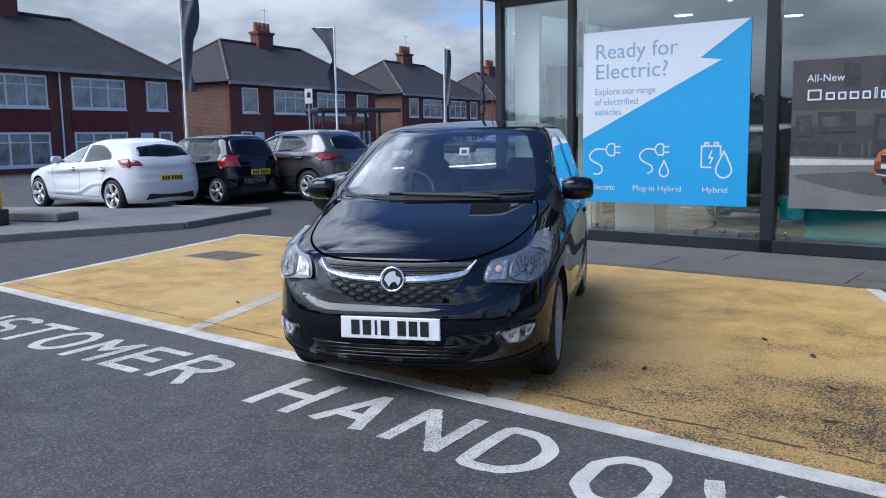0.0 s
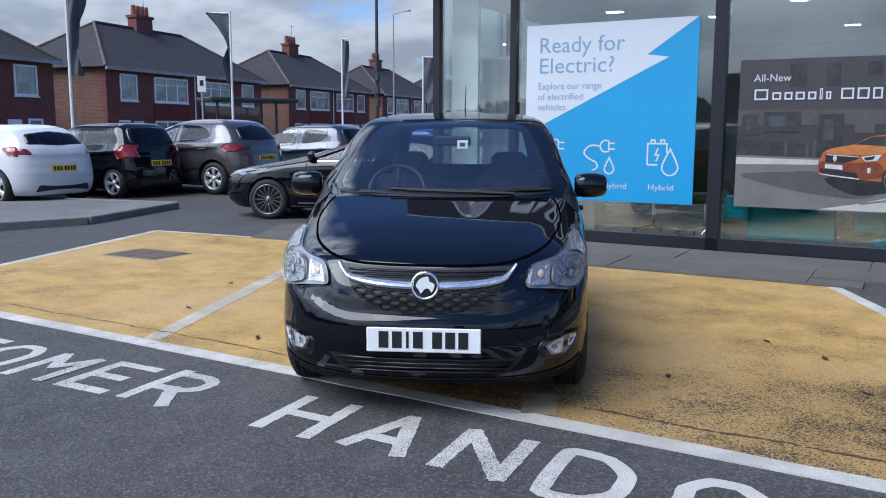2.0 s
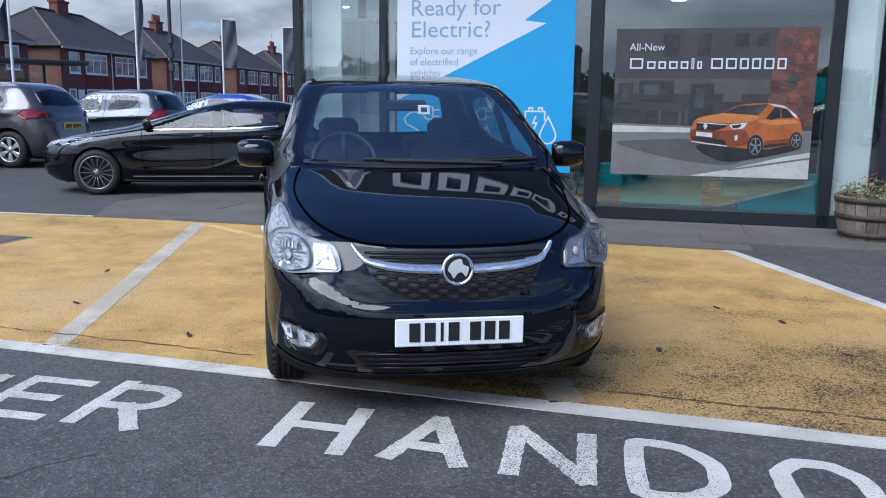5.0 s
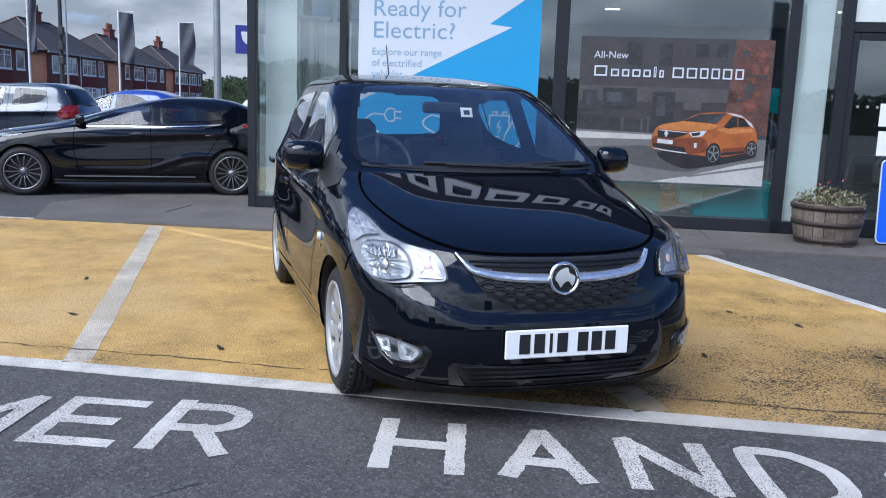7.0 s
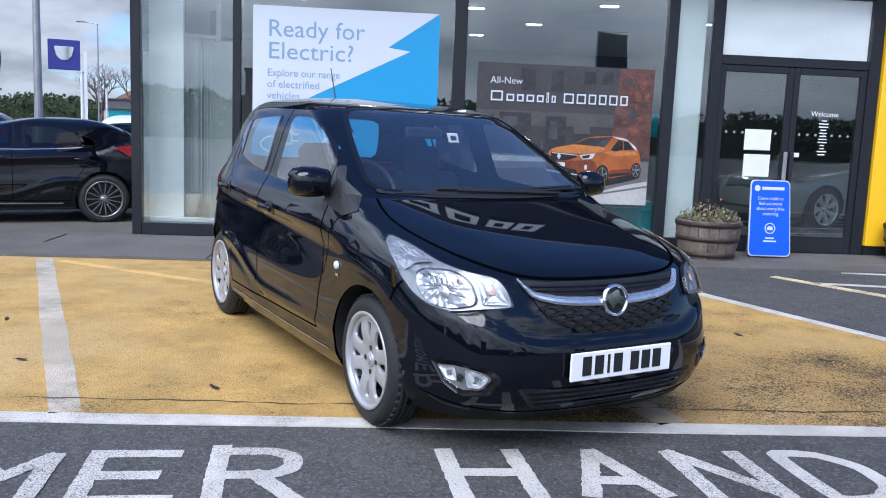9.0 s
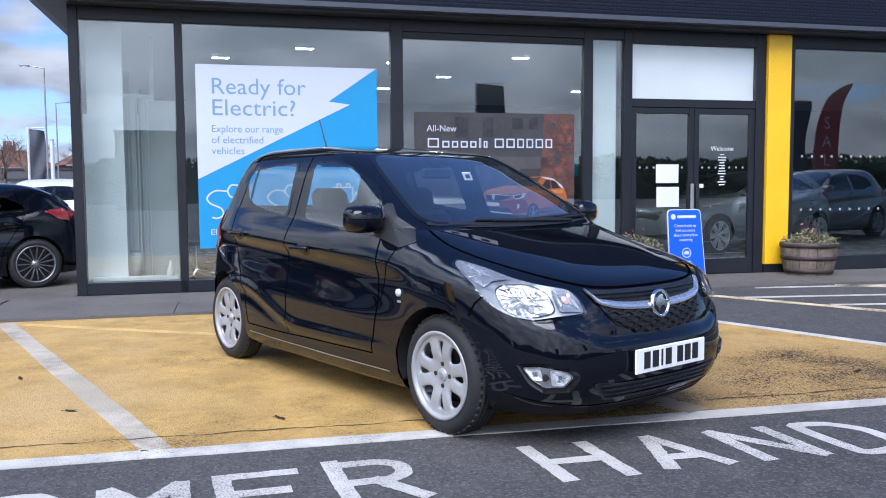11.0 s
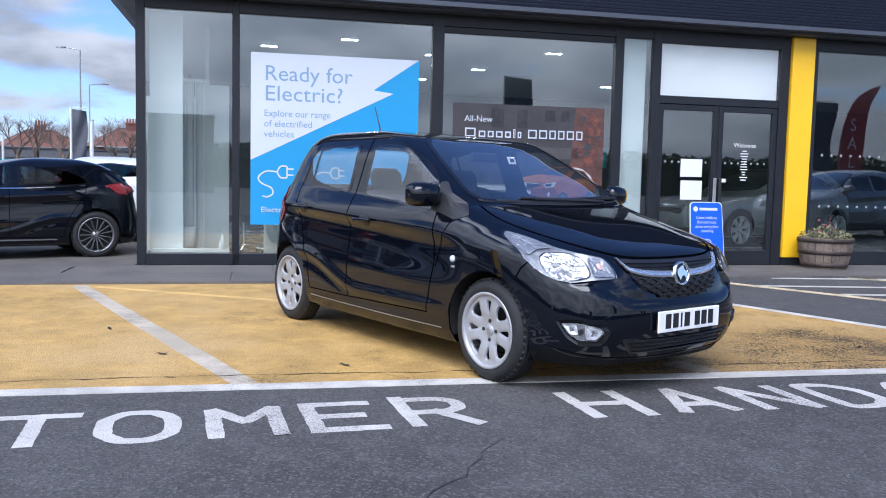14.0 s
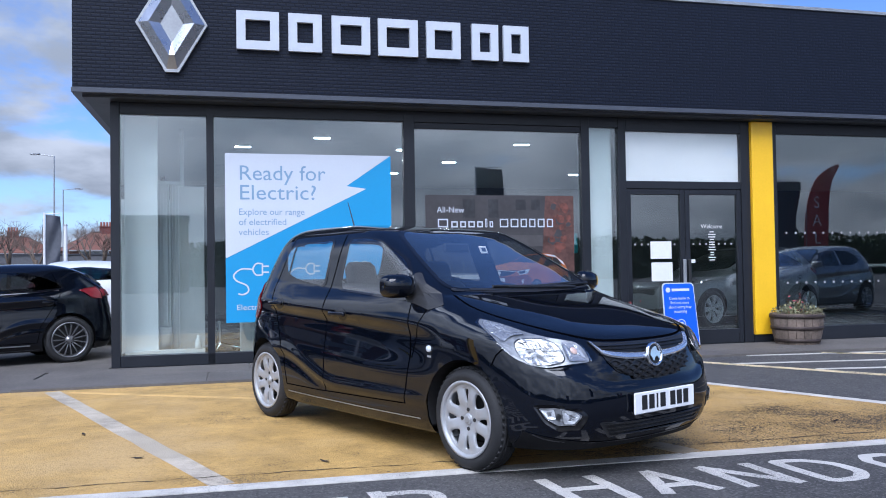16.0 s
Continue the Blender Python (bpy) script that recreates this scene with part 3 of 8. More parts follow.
WORD1 = zip("CUSTOMER", (-7.35, -6.91, -6.48, -6.06, -5.625, -5.165, -4.73, -4.28))
WORD2 = zip("HANDOVER", (-3.40, -2.93, -2.465, -2.005, -1.495, -1.04, -0.58, -0.14))
lettering = tagged(new("ground_lettering"), "white painted words reading CUSTOMER HANDOVER on asphalt", "road marking", kind="structure")
rng = random.Random(17)
for ch, x0 in [*WORD1, *WORD2]:
    bm = bmesh.new()
    base = float(np.interp(x0, (-7.4, -5.9, -5.2, -4.75, -4.3, -3.42, -2.95, -2.5, -1.5, 0), (2.43, 2.515, 2.545, 2.600, 2.650, 2.705, 2.738, 2.752, 2.760, 2.78)))
    rise = 0.075 if x0 < -4 else 0.03
    lines = GLYPH[ch]
    if ch in "MNAV":                     # sharp bends are painted stroke by stroke
        lines = [[a, b] for line in lines for a, b in zip(line, line[1:])]
    for i, line in enumerate(lines):
        if ch in "CSODU" or ch == "R" and i == 1:
            line = soft(line, 5)
        stroke(bm, [(x0 + 0.04 + px * 0.275 - 0.055 * py, base + 0.04 + py * 0.412 + rise * px * 0.3) for px, py in line], 0.076, 0.0020 + 0.0008 * i, 0.0 if ch in "CSODU" else 0.022 if ch in "MNAV" else 0.034, rng)
    bmesh.ops.recalc_face_normals(bm, faces=bm.faces)
    part("letter", bm, M_LETTER, lettering)

# manhole cover
cover = thing("manhole_cover", pose(-8.15, 5.95, 0.0, 0, 0, 4) @ Matrix.Diagonal((0.90, 0.90, 1, 1)), "rusty brown rectangular metal manhole cover set in paint", "manhole cover")
M_IRON = material("rusty_iron", (0.12, 0.085, 0.06), 0.7, 0.3, var=0.25, scale=5, fine=60, bump=0.5)
part("frame", one_box((0, 0, 0.004), (0.86, 0.62, 0.010), bevel=0.003), M_KERB, cover)
for i in (-1, 1):
    part("plate", one_box((i * 0.2, 0, 0.0095), (0.385, 0.54, 0.010), bevel=0.003), M_IRON, cover)

# a long crack filled with tar, and drain stains
bm = bmesh.new()
rng = random.Random(4)
x, wob = -8.4, 0.0
left, right = [], []
while x < 3.4:
    wob = 0.86 * wob + rng.uniform(-0.010, 0.010)
    c, w = edge_y(x) + 0.19 + wob + (0.02 if x > -2.5 else 0), rng.uniform(0.0015, 0.009) * (1.5 if -3.5 < x < 1 else 1)
    if rng.random() < 0.16:
        w = 0.0006
    left.append(bm.verts.new((x, c + w, 0.0066)))
    right.append(bm.verts.new((x, c - w * rng.uniform(0.5, 1.3), 0.0066)))
    x += rng.uniform(0.02, 0.07)
for i in range(len(left) - 1):
    bm.faces.new((right[i], right[i + 1], left[i + 1], left[i]))
tagged(part("tar_joint", bm, ground_material("tar_seal", (0.085, 0.060, 0.032), 0.36, 0.44)), "dark worn tar joint along the bay edge", "joint", kind="structure")

# fine cracks in the asphalt
for seed, (x, y, n, dx, dy) in enumerate(((-3.9, 2.45, 16, -0.05, -0.09), (-1.9, 2.2, 14, 0.08, -0.06), (-4.9, 1.6, 12, 0.09, 0.02), (-7.6, 8.6, 22, -0.05, 0.06))):
    rng = random.Random(40 + seed)
    pts = [(x, y)]
    for k in range(n):
        pts.append((pts[-1][0] + dx + rng.uniform(-0.035, 0.035), pts[-1][1] + dy + rng.uniform(-0.035, 0.035)))
    bm = bmesh.new()
    stroke(bm, pts, 0.004, 0.0022 if seed < 3 else 0.012)
    tagged(part("asphalt_crack", bm, M_INK), "thin dark crack in the asphalt", "crack", kind="structure")
# dried leaves and grit
for seed, (x, y) in enumerate(((-1.05, 4.75), (-1.32, 5.35), (-0.9, 4.2), (-2.0, 4.5), (-1.7, 5.6), (-5.6, 4.3), (-4.5, 3.9), (-6.1, 5.2))):
    rng = random.Random(70 + seed)
    lf = thing("dead_leaf", pose(x, y, 0.006, 0, 0, rng.uniform(0, 360)), "small dark dead leaf lying on the paint", "leaf", "dead leaves")
    bm = bmesh.new()
    pts = smooth_closed([(0.035 * math.cos(a) * rng.uniform(0.6, 1.3), 0.016 * math.sin(a) * rng.uniform(0.6, 1.4)) for a in (2 * math.pi * i / 7 for i in range(7))], 2)
    top = [bm.verts.new((p.x, p.y, 0.002 + 5 * p.x * p.x + rng.uniform(0, 0.002))) for p in pts]
    bm.faces.new(top)
    part("blade", bm, M_SOIL, lf)
    part("stalk", tube(bmesh.new(), (0.03, 0, 0.006), (0.055, 0.004, 0.002), 0.0015, n=4), M_SOIL, lf)

# raised island with the parked cars' edge
ISL = [(-12.1, 4.6), (-11.25, 7.4), (-12.15, 9.75), (-14.4, 9.2), (-17.6, 7.2), (-24, 3.0), (-20, -1)]
slab("pavement_island", ISL, material("island_flags", (0.16, 0.156, 0.148), 0.85, var=0.25, scale=0.8, fine=25, bump=0.3), "raised grey paved island with a kerb", "pavement", -0.05, 0.09)
bm = bmesh.new()
for a, b in zip(ISL[:3], ISL[1:4]):
    a, b = Vector((*a, 0.05)), Vector((*b, 0.05))
    d = b - a
    box(bm, (a + b) / 2, (d.length, 0.13, 0.13), Matrix.Rotation(math.atan2(d.y, d.x), 3, "Z"), 0.015)
tagged(part("kerb", bm, M_KERB), "worn concrete kerb around the island", "kerb", kind="structure")

# ---- showroom, built square and then turned a little about its front ----
BEFORE = set(bpy.data.objects)

# paving before the showroom
paving = tagged(new("pavement"), "weathered grey concrete paving slabs along the showroom", "pavement", kind="structure")
rng = random.Random(9)
for row, (y0, y1) in enumerate(((7.80, 8.62), (8.62, 9.41))):
    x = -7.35 if row == 0 else -6.9
    while x < 11.0:
        w = 1.82
        ya = 8.12 if row == 0 and x + w > -1.5 else y0
        h = 0.030 + rng.uniform(-0.002, 0.002)
        part("slab", one_span(x + 0.006, x + w - 0.006, ya + 0.006, y1 - 0.006, -0.01, h, bevel=0.004), M_CONCRETE, paving)
        x += w
part("joint_bed", one_span(-7.3, 12.0, 8.14, 9.42, -0.01, 0.020), M_CONCRETE, paving)
part("bed", one_span(-7.35, -1.45, 7.80, 8.138, -0.01, 0.0195), M_CONCRETE, paving)
slab("pavement_apron", [(-7.36, 7.8), (-7.36, 9.42), (-6.7, 9.42), (-6.7, 14.0), (-7.4, 14.0), (-8.9, 9.0), (-8.3, 7.75)], M_CONCRETE, "grey concrete apron beside the showroom", "pavement", 0.0005, 0.010)

FY = 9.47            # face of the glazing
X0, X1, BACK, HEAD = -6.65, 12.0, 18.0, 3.06


def structure(name, bm, mat, label, category, smooth=False):
    return tagged(part(name, bm, mat, smooth=smooth), label, category, kind="structure")


structure("floor", one_span(X0 + 0.05, X1, FY + 0.02, BACK, 0.0, 0.06), M_TILE, "dark grey tiled showroom floor", "floor")
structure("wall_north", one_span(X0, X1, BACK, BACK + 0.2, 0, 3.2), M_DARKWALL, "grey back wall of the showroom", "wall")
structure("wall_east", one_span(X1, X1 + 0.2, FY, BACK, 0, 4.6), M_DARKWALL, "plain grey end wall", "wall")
structure("ceiling", one_span(X0, X1, FY + 0.1, BACK, 3.06, 3.16), M_WALL, "pale flat showroom ceiling", "ceiling")
structure("roof", one_span(X0 - 0.3, X1, FY - 0.3, BACK + 0.2, 4.42, 4.55), M_SOFFIT, "flat dark roof", "roof")

# overhanging fascia
FA = FY - 0.36
FX = X0 - 0.36
fascia = tagged(new("fascia"), "anthracite embossed fascia band above the showroom glass", "fascia", kind="structure")
part("fascia_front", one_span(FX, X1, FA, FA + 0.06, 3.265, 4.72), M_FASCIA, fascia)
part("fascia_side", one_span(FX, FX + 0.06, FA + 0.063, BACK, 3.265, 4.72), M_FASCIA, fascia)
part("lower_trim", one_span(FX - 0.012, X1, FA - 0.012, FA + 0.10, 3.205, 3.262, bevel=0.004), M_TRIM, fascia)
part("side_trim", one_span(FX - 0.012, FX + 0.10, FA + 0.103, BACK, 3.205, 3.262), M_TRIM, fascia)
part("top_trim", one_span(FX - 0.02, X1, FA - 0.02, FA + 0.12, 4.723, 4.77, bevel=0.004), M_STEEL, fascia)
part("soffit_front", one_span(FX + 0.09, X1, FA + 0.10, FY + 0.10, 3.172, 3.203), M_SOFFIT, fascia)
part("soffit_side", one_span(FX + 0.10, X0, FY + 0.103, BACK, 3.172, 3.203), M_SOFFIT, fascia)

# glazing bars
bars = tagged(new("window_frame_front"), "anthracite aluminium curtain-wall frame", "window frame", kind="structure")


def bar(x0, x1, z0, z1, y0=FY - 0.05, y1=FY + 0.09, name="mullion"):
    part(name, one_span(x0, x1, y0, y1, z0, z1, bevel=0.004), M_FRAME, bars)


for x0, x1 in ((X0, X0 + 0.10), (-5.56, -5.475), (-3.13, -2.985), (-0.685, -0.565), (-0.14, -0.028), (1.755, 1.895), (2.25, 2.335), (6.6, 6.7), (9.6, 9.7)):
    bar(x0, x1, 0.03, 3.17)
bar(X0 + 0.102, -0.142, 0.03, 0.165, name="sill")
bar(2.337, X1, 0.03, 0.22, name="sill")
bar(X0 + 0.102, -0.142, 3.03, 3.17, FY - 0.046, FY + 0.086, name="head")
bar(-0.026, 1.753, 2.995, 3.17, FY - 0.046, FY + 0.086, name="head")
bar(2.337, X1, 3.01, 3.17, FY - 0.046, FY + 0.086, name="head")
bar(-2.983, -0.687, 2.95, 3.028, FY - 0.03, FY + 0.06, name="head")
bar(-0.026, 1.753, 2.20, 2.305, FY - 0.04, FY + 0.08, name="transom")
for y in (11.6, 13.9, 16.3):
    part("mullion", one_span(X0, X0 + 0.1, y, y + 0.1, 0.03, 3.15), M_FRAME, bars)
part("sill", one_span(X0, X0 + 0.1, FY + 0.1, BACK, 0.03, 0.112), M_FRAME, bars)

for i, (x0, x1, z0, z1) in enumerate(((-6.548, -5.562, 0.167, 3.028), (-5.473, -3.132, 0.167, 3.028), (-2.983, -0.687, 0.167, 2.948), (-0.563, -0.142, 0.167, 3.028),
                                      (2.337, 6.598, 0.222, 3.008), (6.702, 9.598, 0.222, 3.008), (9.702, 11.9, 0.222, 3.008))):
    ob = structure("window_%d" % (i + 1), one_span(x0, x1, FY - 0.006, FY, z0, z1), M_GLASS, "large clear showroom window pane reflecting the sky", "window")
    ob.visible_shadow = False
for i, (y0, y1) in enumerate(((9.60, 11.59), (11.71, 13.89), (14.01, 16.29), (16.41, 18.98))):
    ob = structure("window_%d" % (i + 11), one_span(X0 + 0.05, X0 + 0.056, y0, y1, 0.118, 3.05), M_GLASS, "clear side window pane of the showroom", "window")
    ob.visible_shadow = False

ob = structure("window_10", one_span(-0.026, 1.753, FY - 0.006, FY, 2.307, 2.993), M_CLEARPANE, "clear pane above the entrance doors", "window")
ob.visible_shadow = False

# yellow entrance pier
structure("yellow_pier", one_span(1.900, 2.245, FY - 0.10, FY + 0.3, 0.14, 3.165, bevel=0.006), M_YELLOWPANEL, "bright yellow entrance pier panel", "pier")
structure("pier_plinth", one_span(1.900, 2.245, FY - 0.08, FY + 0.28, 0.0, 0.138), M_FRAME, "dark plinth under the yellow pier", "plinth")

# entrance doors
for i, (x0, x1) in enumerate(((-0.025, 0.862), (0.868, 1.752))):
    d = thing("door_%d" % (i + 1), pose(x0, FY, 0.03), "dark aluminium glazed entrance door, closed", "door", kind="structure")
    w = x1 - x0
    for nm, a in (("stile", (0.0, 0.07, -0.03, 0.03, 0.0, 2.165)), ("stile", (w - 0.07, w, -0.03, 0.03, 0.0, 2.165)), ("rail", (0.072, w - 0.072, -0.03, 0.03, 0.0, 0.20)), ("rail", (0.072, w - 0.072, -0.03, 0.03, 2.09, 2.165))):
        part(nm, one_span(*a, bevel=0.004), M_FRAME, d)
    g = part("pane", one_span(0.072, w - 0.072, -0.004, 0.002, 0.202, 2.088), M_GLASS, d)
    g.visible_shadow = False
    hx = w - 0.035 if i == 0 else 0.035
    part("handle", one_box((hx, -0.06, 1.02), (0.045, 0.03, 0.34), bevel=0.008), M_STEEL if i == 0 else M_BLACK, d)
    rng = random.Random(i)
    for k in range(7):
        part("dot", lathe(bmesh.new(), [(0.015, -0.0065), (0.0001, -0.0068)], 10, "y", Matrix.Translation((0.13 + k * 0.1, 0, 1.40))), M_DOT, d)
    if i == 0:
        part("notice", one_box((0.52, -0.0085, 1.32), (0.32, 0.002, 0.24)), M_PAPER, d, "white paper notice")
        part("notice", one_box((0.53, -0.0085, 1.02), (0.32, 0.002, 0.26)), M_PAPER, d, "white paper notice")
    else:
        words("lettering", "Welcome", 0.085, M_PAPER, d, pose(0.42, -0.008, 1.62) @ UPRIGHT, "CENTER")
        for k in range(12):
            part("text_bar", one_box((0.42, -0.008, 1.57 - k * 0.036), (rng.uniform(0.05, 0.13), 0.002, 0.013)), M_PAPER, d)
        part("label", one_box((0.09, -0.036, 1.16), (0.09, 0.004, 0.05)), M_PAPER, d, "white sticker")


# ---- lettering, posters and rooms behind the glass ----
def fit_words(name, body, x0, x1, z, size, mat, parent, y):
    """Words set to run from x0 to x1 on the baseline z, facing the forecourt."""
    ob = words(name, body, size, mat, parent, Matrix())
    w = max(v.co.x for v in ob.data.vertices) - min(v.co.x for v in ob.data.vertices)
    ob.matrix_basis = Matrix.Translation((x0, y, z)) @ UPRIGHT @ Matrix.Diagonal(((x1 - x0) / w, 1, 1, 1))
    return ob


# sign on the fascia: a silver lozenge and seven plain raised blocks
SY = FA - 0.055
badge = thing("fascia_badge", Matrix(), "large silver metal lozenge badge fixed on the fascia", "sign")


def lozenge(cx, cz, w, h, cut):
    return [(cx - w, cz), (cx - cut, cz - h), (cx + cut, cz - h), (cx + w, cz), (cx + cut, cz + h), (cx - cut, cz + h)]


bm = bmesh.new()
outer, inner, back = lozenge(-5.925, 4.03, 0.375, 0.535, 0.06), lozenge(-5.925, 4.03, 0.13, 0.225, 0.002), lozenge(-5.925, 4.03, 0.40, 0.565, 0.075)
mid = [(a[0] * 0.5 + b[0] * 0.5, a[1] * 0.5 + b[1] * 0.5) for a, b in zip(outer, inner)]
loops = []
for pts, yy in ((outer, FA - 0.05), (mid, FA - 0.115), (inner, FA - 0.06), (inner, FA - 0.012)):
    loops.append([bm.verts.new((x, yy, z)) for x, z in pts])
for a, b in zip(loops, loops[1:]):
    for i in range(6):
        bm.faces.new((a[i], a[(i + 1) % 6], b[(i + 1) % 6], b[i]))
bmesh.ops.recalc_face_normals(bm, faces=bm.faces)
part("lozenge_ring", bm, material("brushed_silver", (0.42, 0.43, 0.45), 0.28, 0.9, var=0.08), badge)
part("backing", prism(bmesh.new(), back, FA - 0.052, FA - 0.004), M_STEEL, badge)

blocks = thing("fascia_sign", Matrix(), "row of raised white sign blocks on the fascia", "sign")
M_SIGNWHITE = material("sign_white", (0.50, 0.53, 0.58), 0.4, var=0.04)
for x0, x1 in ((-5.196, -4.70), (-4.59, -4.19), (-4.07, -3.60), (-3.50, -3.00), (-2.89, -2.45), (-2.30, -1.95), (-1.88, -1.54)):
    z0, z1, t = 3.775, 4.235, 0.105
    bm = bmesh.new()
    a = [bm.verts.new((x, SY, z)) for x, z in ((x0, z0), (x1, z0), (x1, z1), (x0, z1))]
    b = [bm.verts.new((x, SY, z)) for x, z in ((x0 + t, z0 + t), (x1 - t, z0 + t), (x1 - t, z1 - t), (x0 + t, z1 - t))]
    f = [bm.faces.new((a[i], a[(i + 1) % 4], b[(i + 1) % 4], b[i])) for i in range(4)]
    r = bmesh.ops.extrude_face_region(bm, geom=f)
    bmesh.ops.translate(bm, verts=[v for v in r["geom"] if isinstance(v, bmesh.types.BMVert)], vec=(0, 0.05, 0))
    bmesh.ops.recalc_face_normals(bm, faces=bm.faces)
    part("block", bm, M_SIGNWHITE, blocks)

# the blue and white poster
PY = FY - 0.016
poster = thing("window_poster", Matrix(), "blue and white window poster about electric cars", "poster")
part("sheet", one_span(-5.345, -3.295, PY, PY + 0.003, 0.52, 2.588), M_BLUE, poster, "blue sheet")
part("white_field", prism(bmesh.new(), [(-5.345, 2.588), (-3.30, 2.588), (-3.863, 2.197), (-3.612, 2.165), (-5.345, 1.302)], PY - 0.003, PY - 0.001), M_POSTWHITE, poster, "white lightning-edged field")
TY = PY - 0.005
fit_words("lettering", "Ready for", -5.19, -4.146, 2.262, 0.26, M_POSTTEXT, poster, TY)
fit_words("lettering", "Electric?", -5.19, -4.268, 2.022, 0.26, M_POSTTEXT, poster, TY)
fit_words("lettering", "Explore our range", -5.19, -4.40, 1.832, 0.115, M_POSTTEXT, poster, TY)
fit_words("lettering", "of electrified", -5.19, -4.62, 1.708, 0.115, M_POSTTEXT, poster, TY)
fit_words("lettering", "vehicles", -5.19, -4.83, 1.585, 0.115, M_POSTTEXT, poster, TY)
fit_words("lettering", "Electric", -5.225, -4.913, 0.672, 0.095, M_POSTWHITE, poster, TY)
fit_words("lettering", "Plug-in Hybrid", -4.672, -4.064, 0.672, 0.095, M_POSTWHITE, poster, TY)
fit_words("lettering", "Hybrid", -3.807, -3.519, 0.672, 0.095, M_POSTWHITE, poster, TY)


def line_art(name, lines, w=0.018):
    bm = bmesh.new()
    for pts in lines:
        stroke(bm, pts, w, 0.0)
    for v in bm.verts:
        v.co = (v.co.x, TY, v.co.y)
    part(name, bm, M_POSTWHITE, poster)


def bend(pts, k=6):
    pts = [Vector(p) for p in pts]
    out = []
    for i in range(len(pts) - 1):
        a, b, c, d = pts[max(i - 1, 0)], pts[i], pts[i + 1], pts[min(i + 2, len(pts) - 1)]
        for j in range(k):
            t = j / k
            out.append(0.5 * (2 * b + (c - a) * t + (2 * a - 5 * b + 4 * c - d) * t * t + (3 * b - a - 3 * c + d) * t ** 3))
    return out + [pts[-1]]


def plug(x, z, s=1.0):
    return [[(x, z - 0.065 * s), (x, z + 0.065 * s)], bend([(x, z - 0.065 * s), (x - 0.07 * s, z - 0.065 * s), (x - 0.11 * s, z), (x - 0.07 * s, z + 0.065 * s), (x, z + 0.065 * s)]),
            [(x, z + 0.035 * s), (x + 0.075 * s, z + 0.035 * s)], [(x, z - 0.035 * s), (x + 0.075 * s, z - 0.035 * s)]]


def drop(x, z, s=1.0):
    return [bend([(x, z + 0.14 * s), (x + 0.075 * s, z - 0.02 * s), (x + 0.06 * s, z - 0.09 * s), (x, z - 0.12 * s), (x - 0.06 * s, z - 0.09 * s), (x - 0.075 * s, z - 0.02 * s), (x, z + 0.14 * s)])]


line_art("plug_drawing", plug(-4.91, 1.165, 1.05) + [bend([(-5.03, 1.165), (-5.16, 1.17), (-5.25, 1.10), (-5.22, 1.03), (-5.10, 0.97), (-5.08, 0.90), (-5.14, 0.86), (-5.20, 0.87)])])
line_art("plug_and_drop_drawing", plug(-4.28, 1.165, 0.95) + [bend([(-4.39, 1.165), (-4.50, 1.17), (-4.58, 1.10), (-4.54, 1.03), (-4.43, 0.97), (-4.42, 0.91), (-4.48, 0.88)])] + drop(-4.27, 0.93, 0.72))
line_art("battery_drawing", [[(-3.82, 0.96), (-3.82, 1.20), (-3.60, 1.20), (-3.60, 1.10)], [(-3.82, 0.96), (-3.70, 0.96)], [(-3.78, 1.20), (-3.78, 1.24), (-3.74, 1.24), (-3.74, 1.20)], [(-3.67, 1.20), (-3.67, 1.24), (-3.63, 1.24), (-3.63, 1.20)], [(-3.70, 1.15), (-3.73, 1.07), (-3.69, 1.07), (-3.72, 1.0)]] + drop(-3.56, 0.98, 1.15))

# the poster of an orange car in a street
ad = thing("car_poster", Matrix(), "dark street photograph poster of an orange crossover car", "poster")
QY = FY - 0.012
part("sheet", one_span(-2.845, -0.80, QY, QY + 0.003, 0.53, 2.095), M_PHOTODARK, ad, "dark printed sheet")
P1, P2, P3, P4 = QY - 0.002, QY - 0.004, QY - 0.006, QY - 0.008


def flat(name, pts, mat, depth, label=""):
    return part(name, prism(bmesh.new(), pts, depth, depth + 0.0012), mat, ad, label)


M_PRINT = {k: material("print_" + k, c, 0.4, var=v, scale=sc, fine=fi, rough_var=0.03) for k, c, v, sc, fi in (
    ("wall", (0.046, 0.043, 0.045), 0.18, 2.5, 14), ("pale_wall", (0.070, 0.066, 0.066), 0.15, 3, 16), ("window", (0.030, 0.031, 0.034), 0.3, 5, 20), ("pane", (0.050, 0.054, 0.062), 0.3, 6, 18),
    ("brick", (0.095, 0.045, 0.036), 0.4, 4, 24), ("leaves", (0.14, 0.050, 0.036), 0.5, 9, 30), ("road", (0.145, 0.14, 0.137), 0.12, 3, 18), ("wet_road", (0.075, 0.074, 0.075), 0.15, 3, 18),
    ("sunlit", (0.42, 0.41, 0.39), 0.15, 2, 20), ("orange", (0.32, 0.092, 0.022), 0.2, 6, 30), ("amber", (0.44, 0.165, 0.045), 0.2, 6, 30), ("rust", (0.14, 0.036, 0.014), 0.35, 6, 30),
    ("white", (0.50, 0.52, 0.55), 0.2, 8, 30), ("grey", (0.20, 0.21, 0.22), 0.3, 8, 30), ("black", (0.016, 0.016, 0.018), 0.4, 8, 30))}
PR = M_PRINT
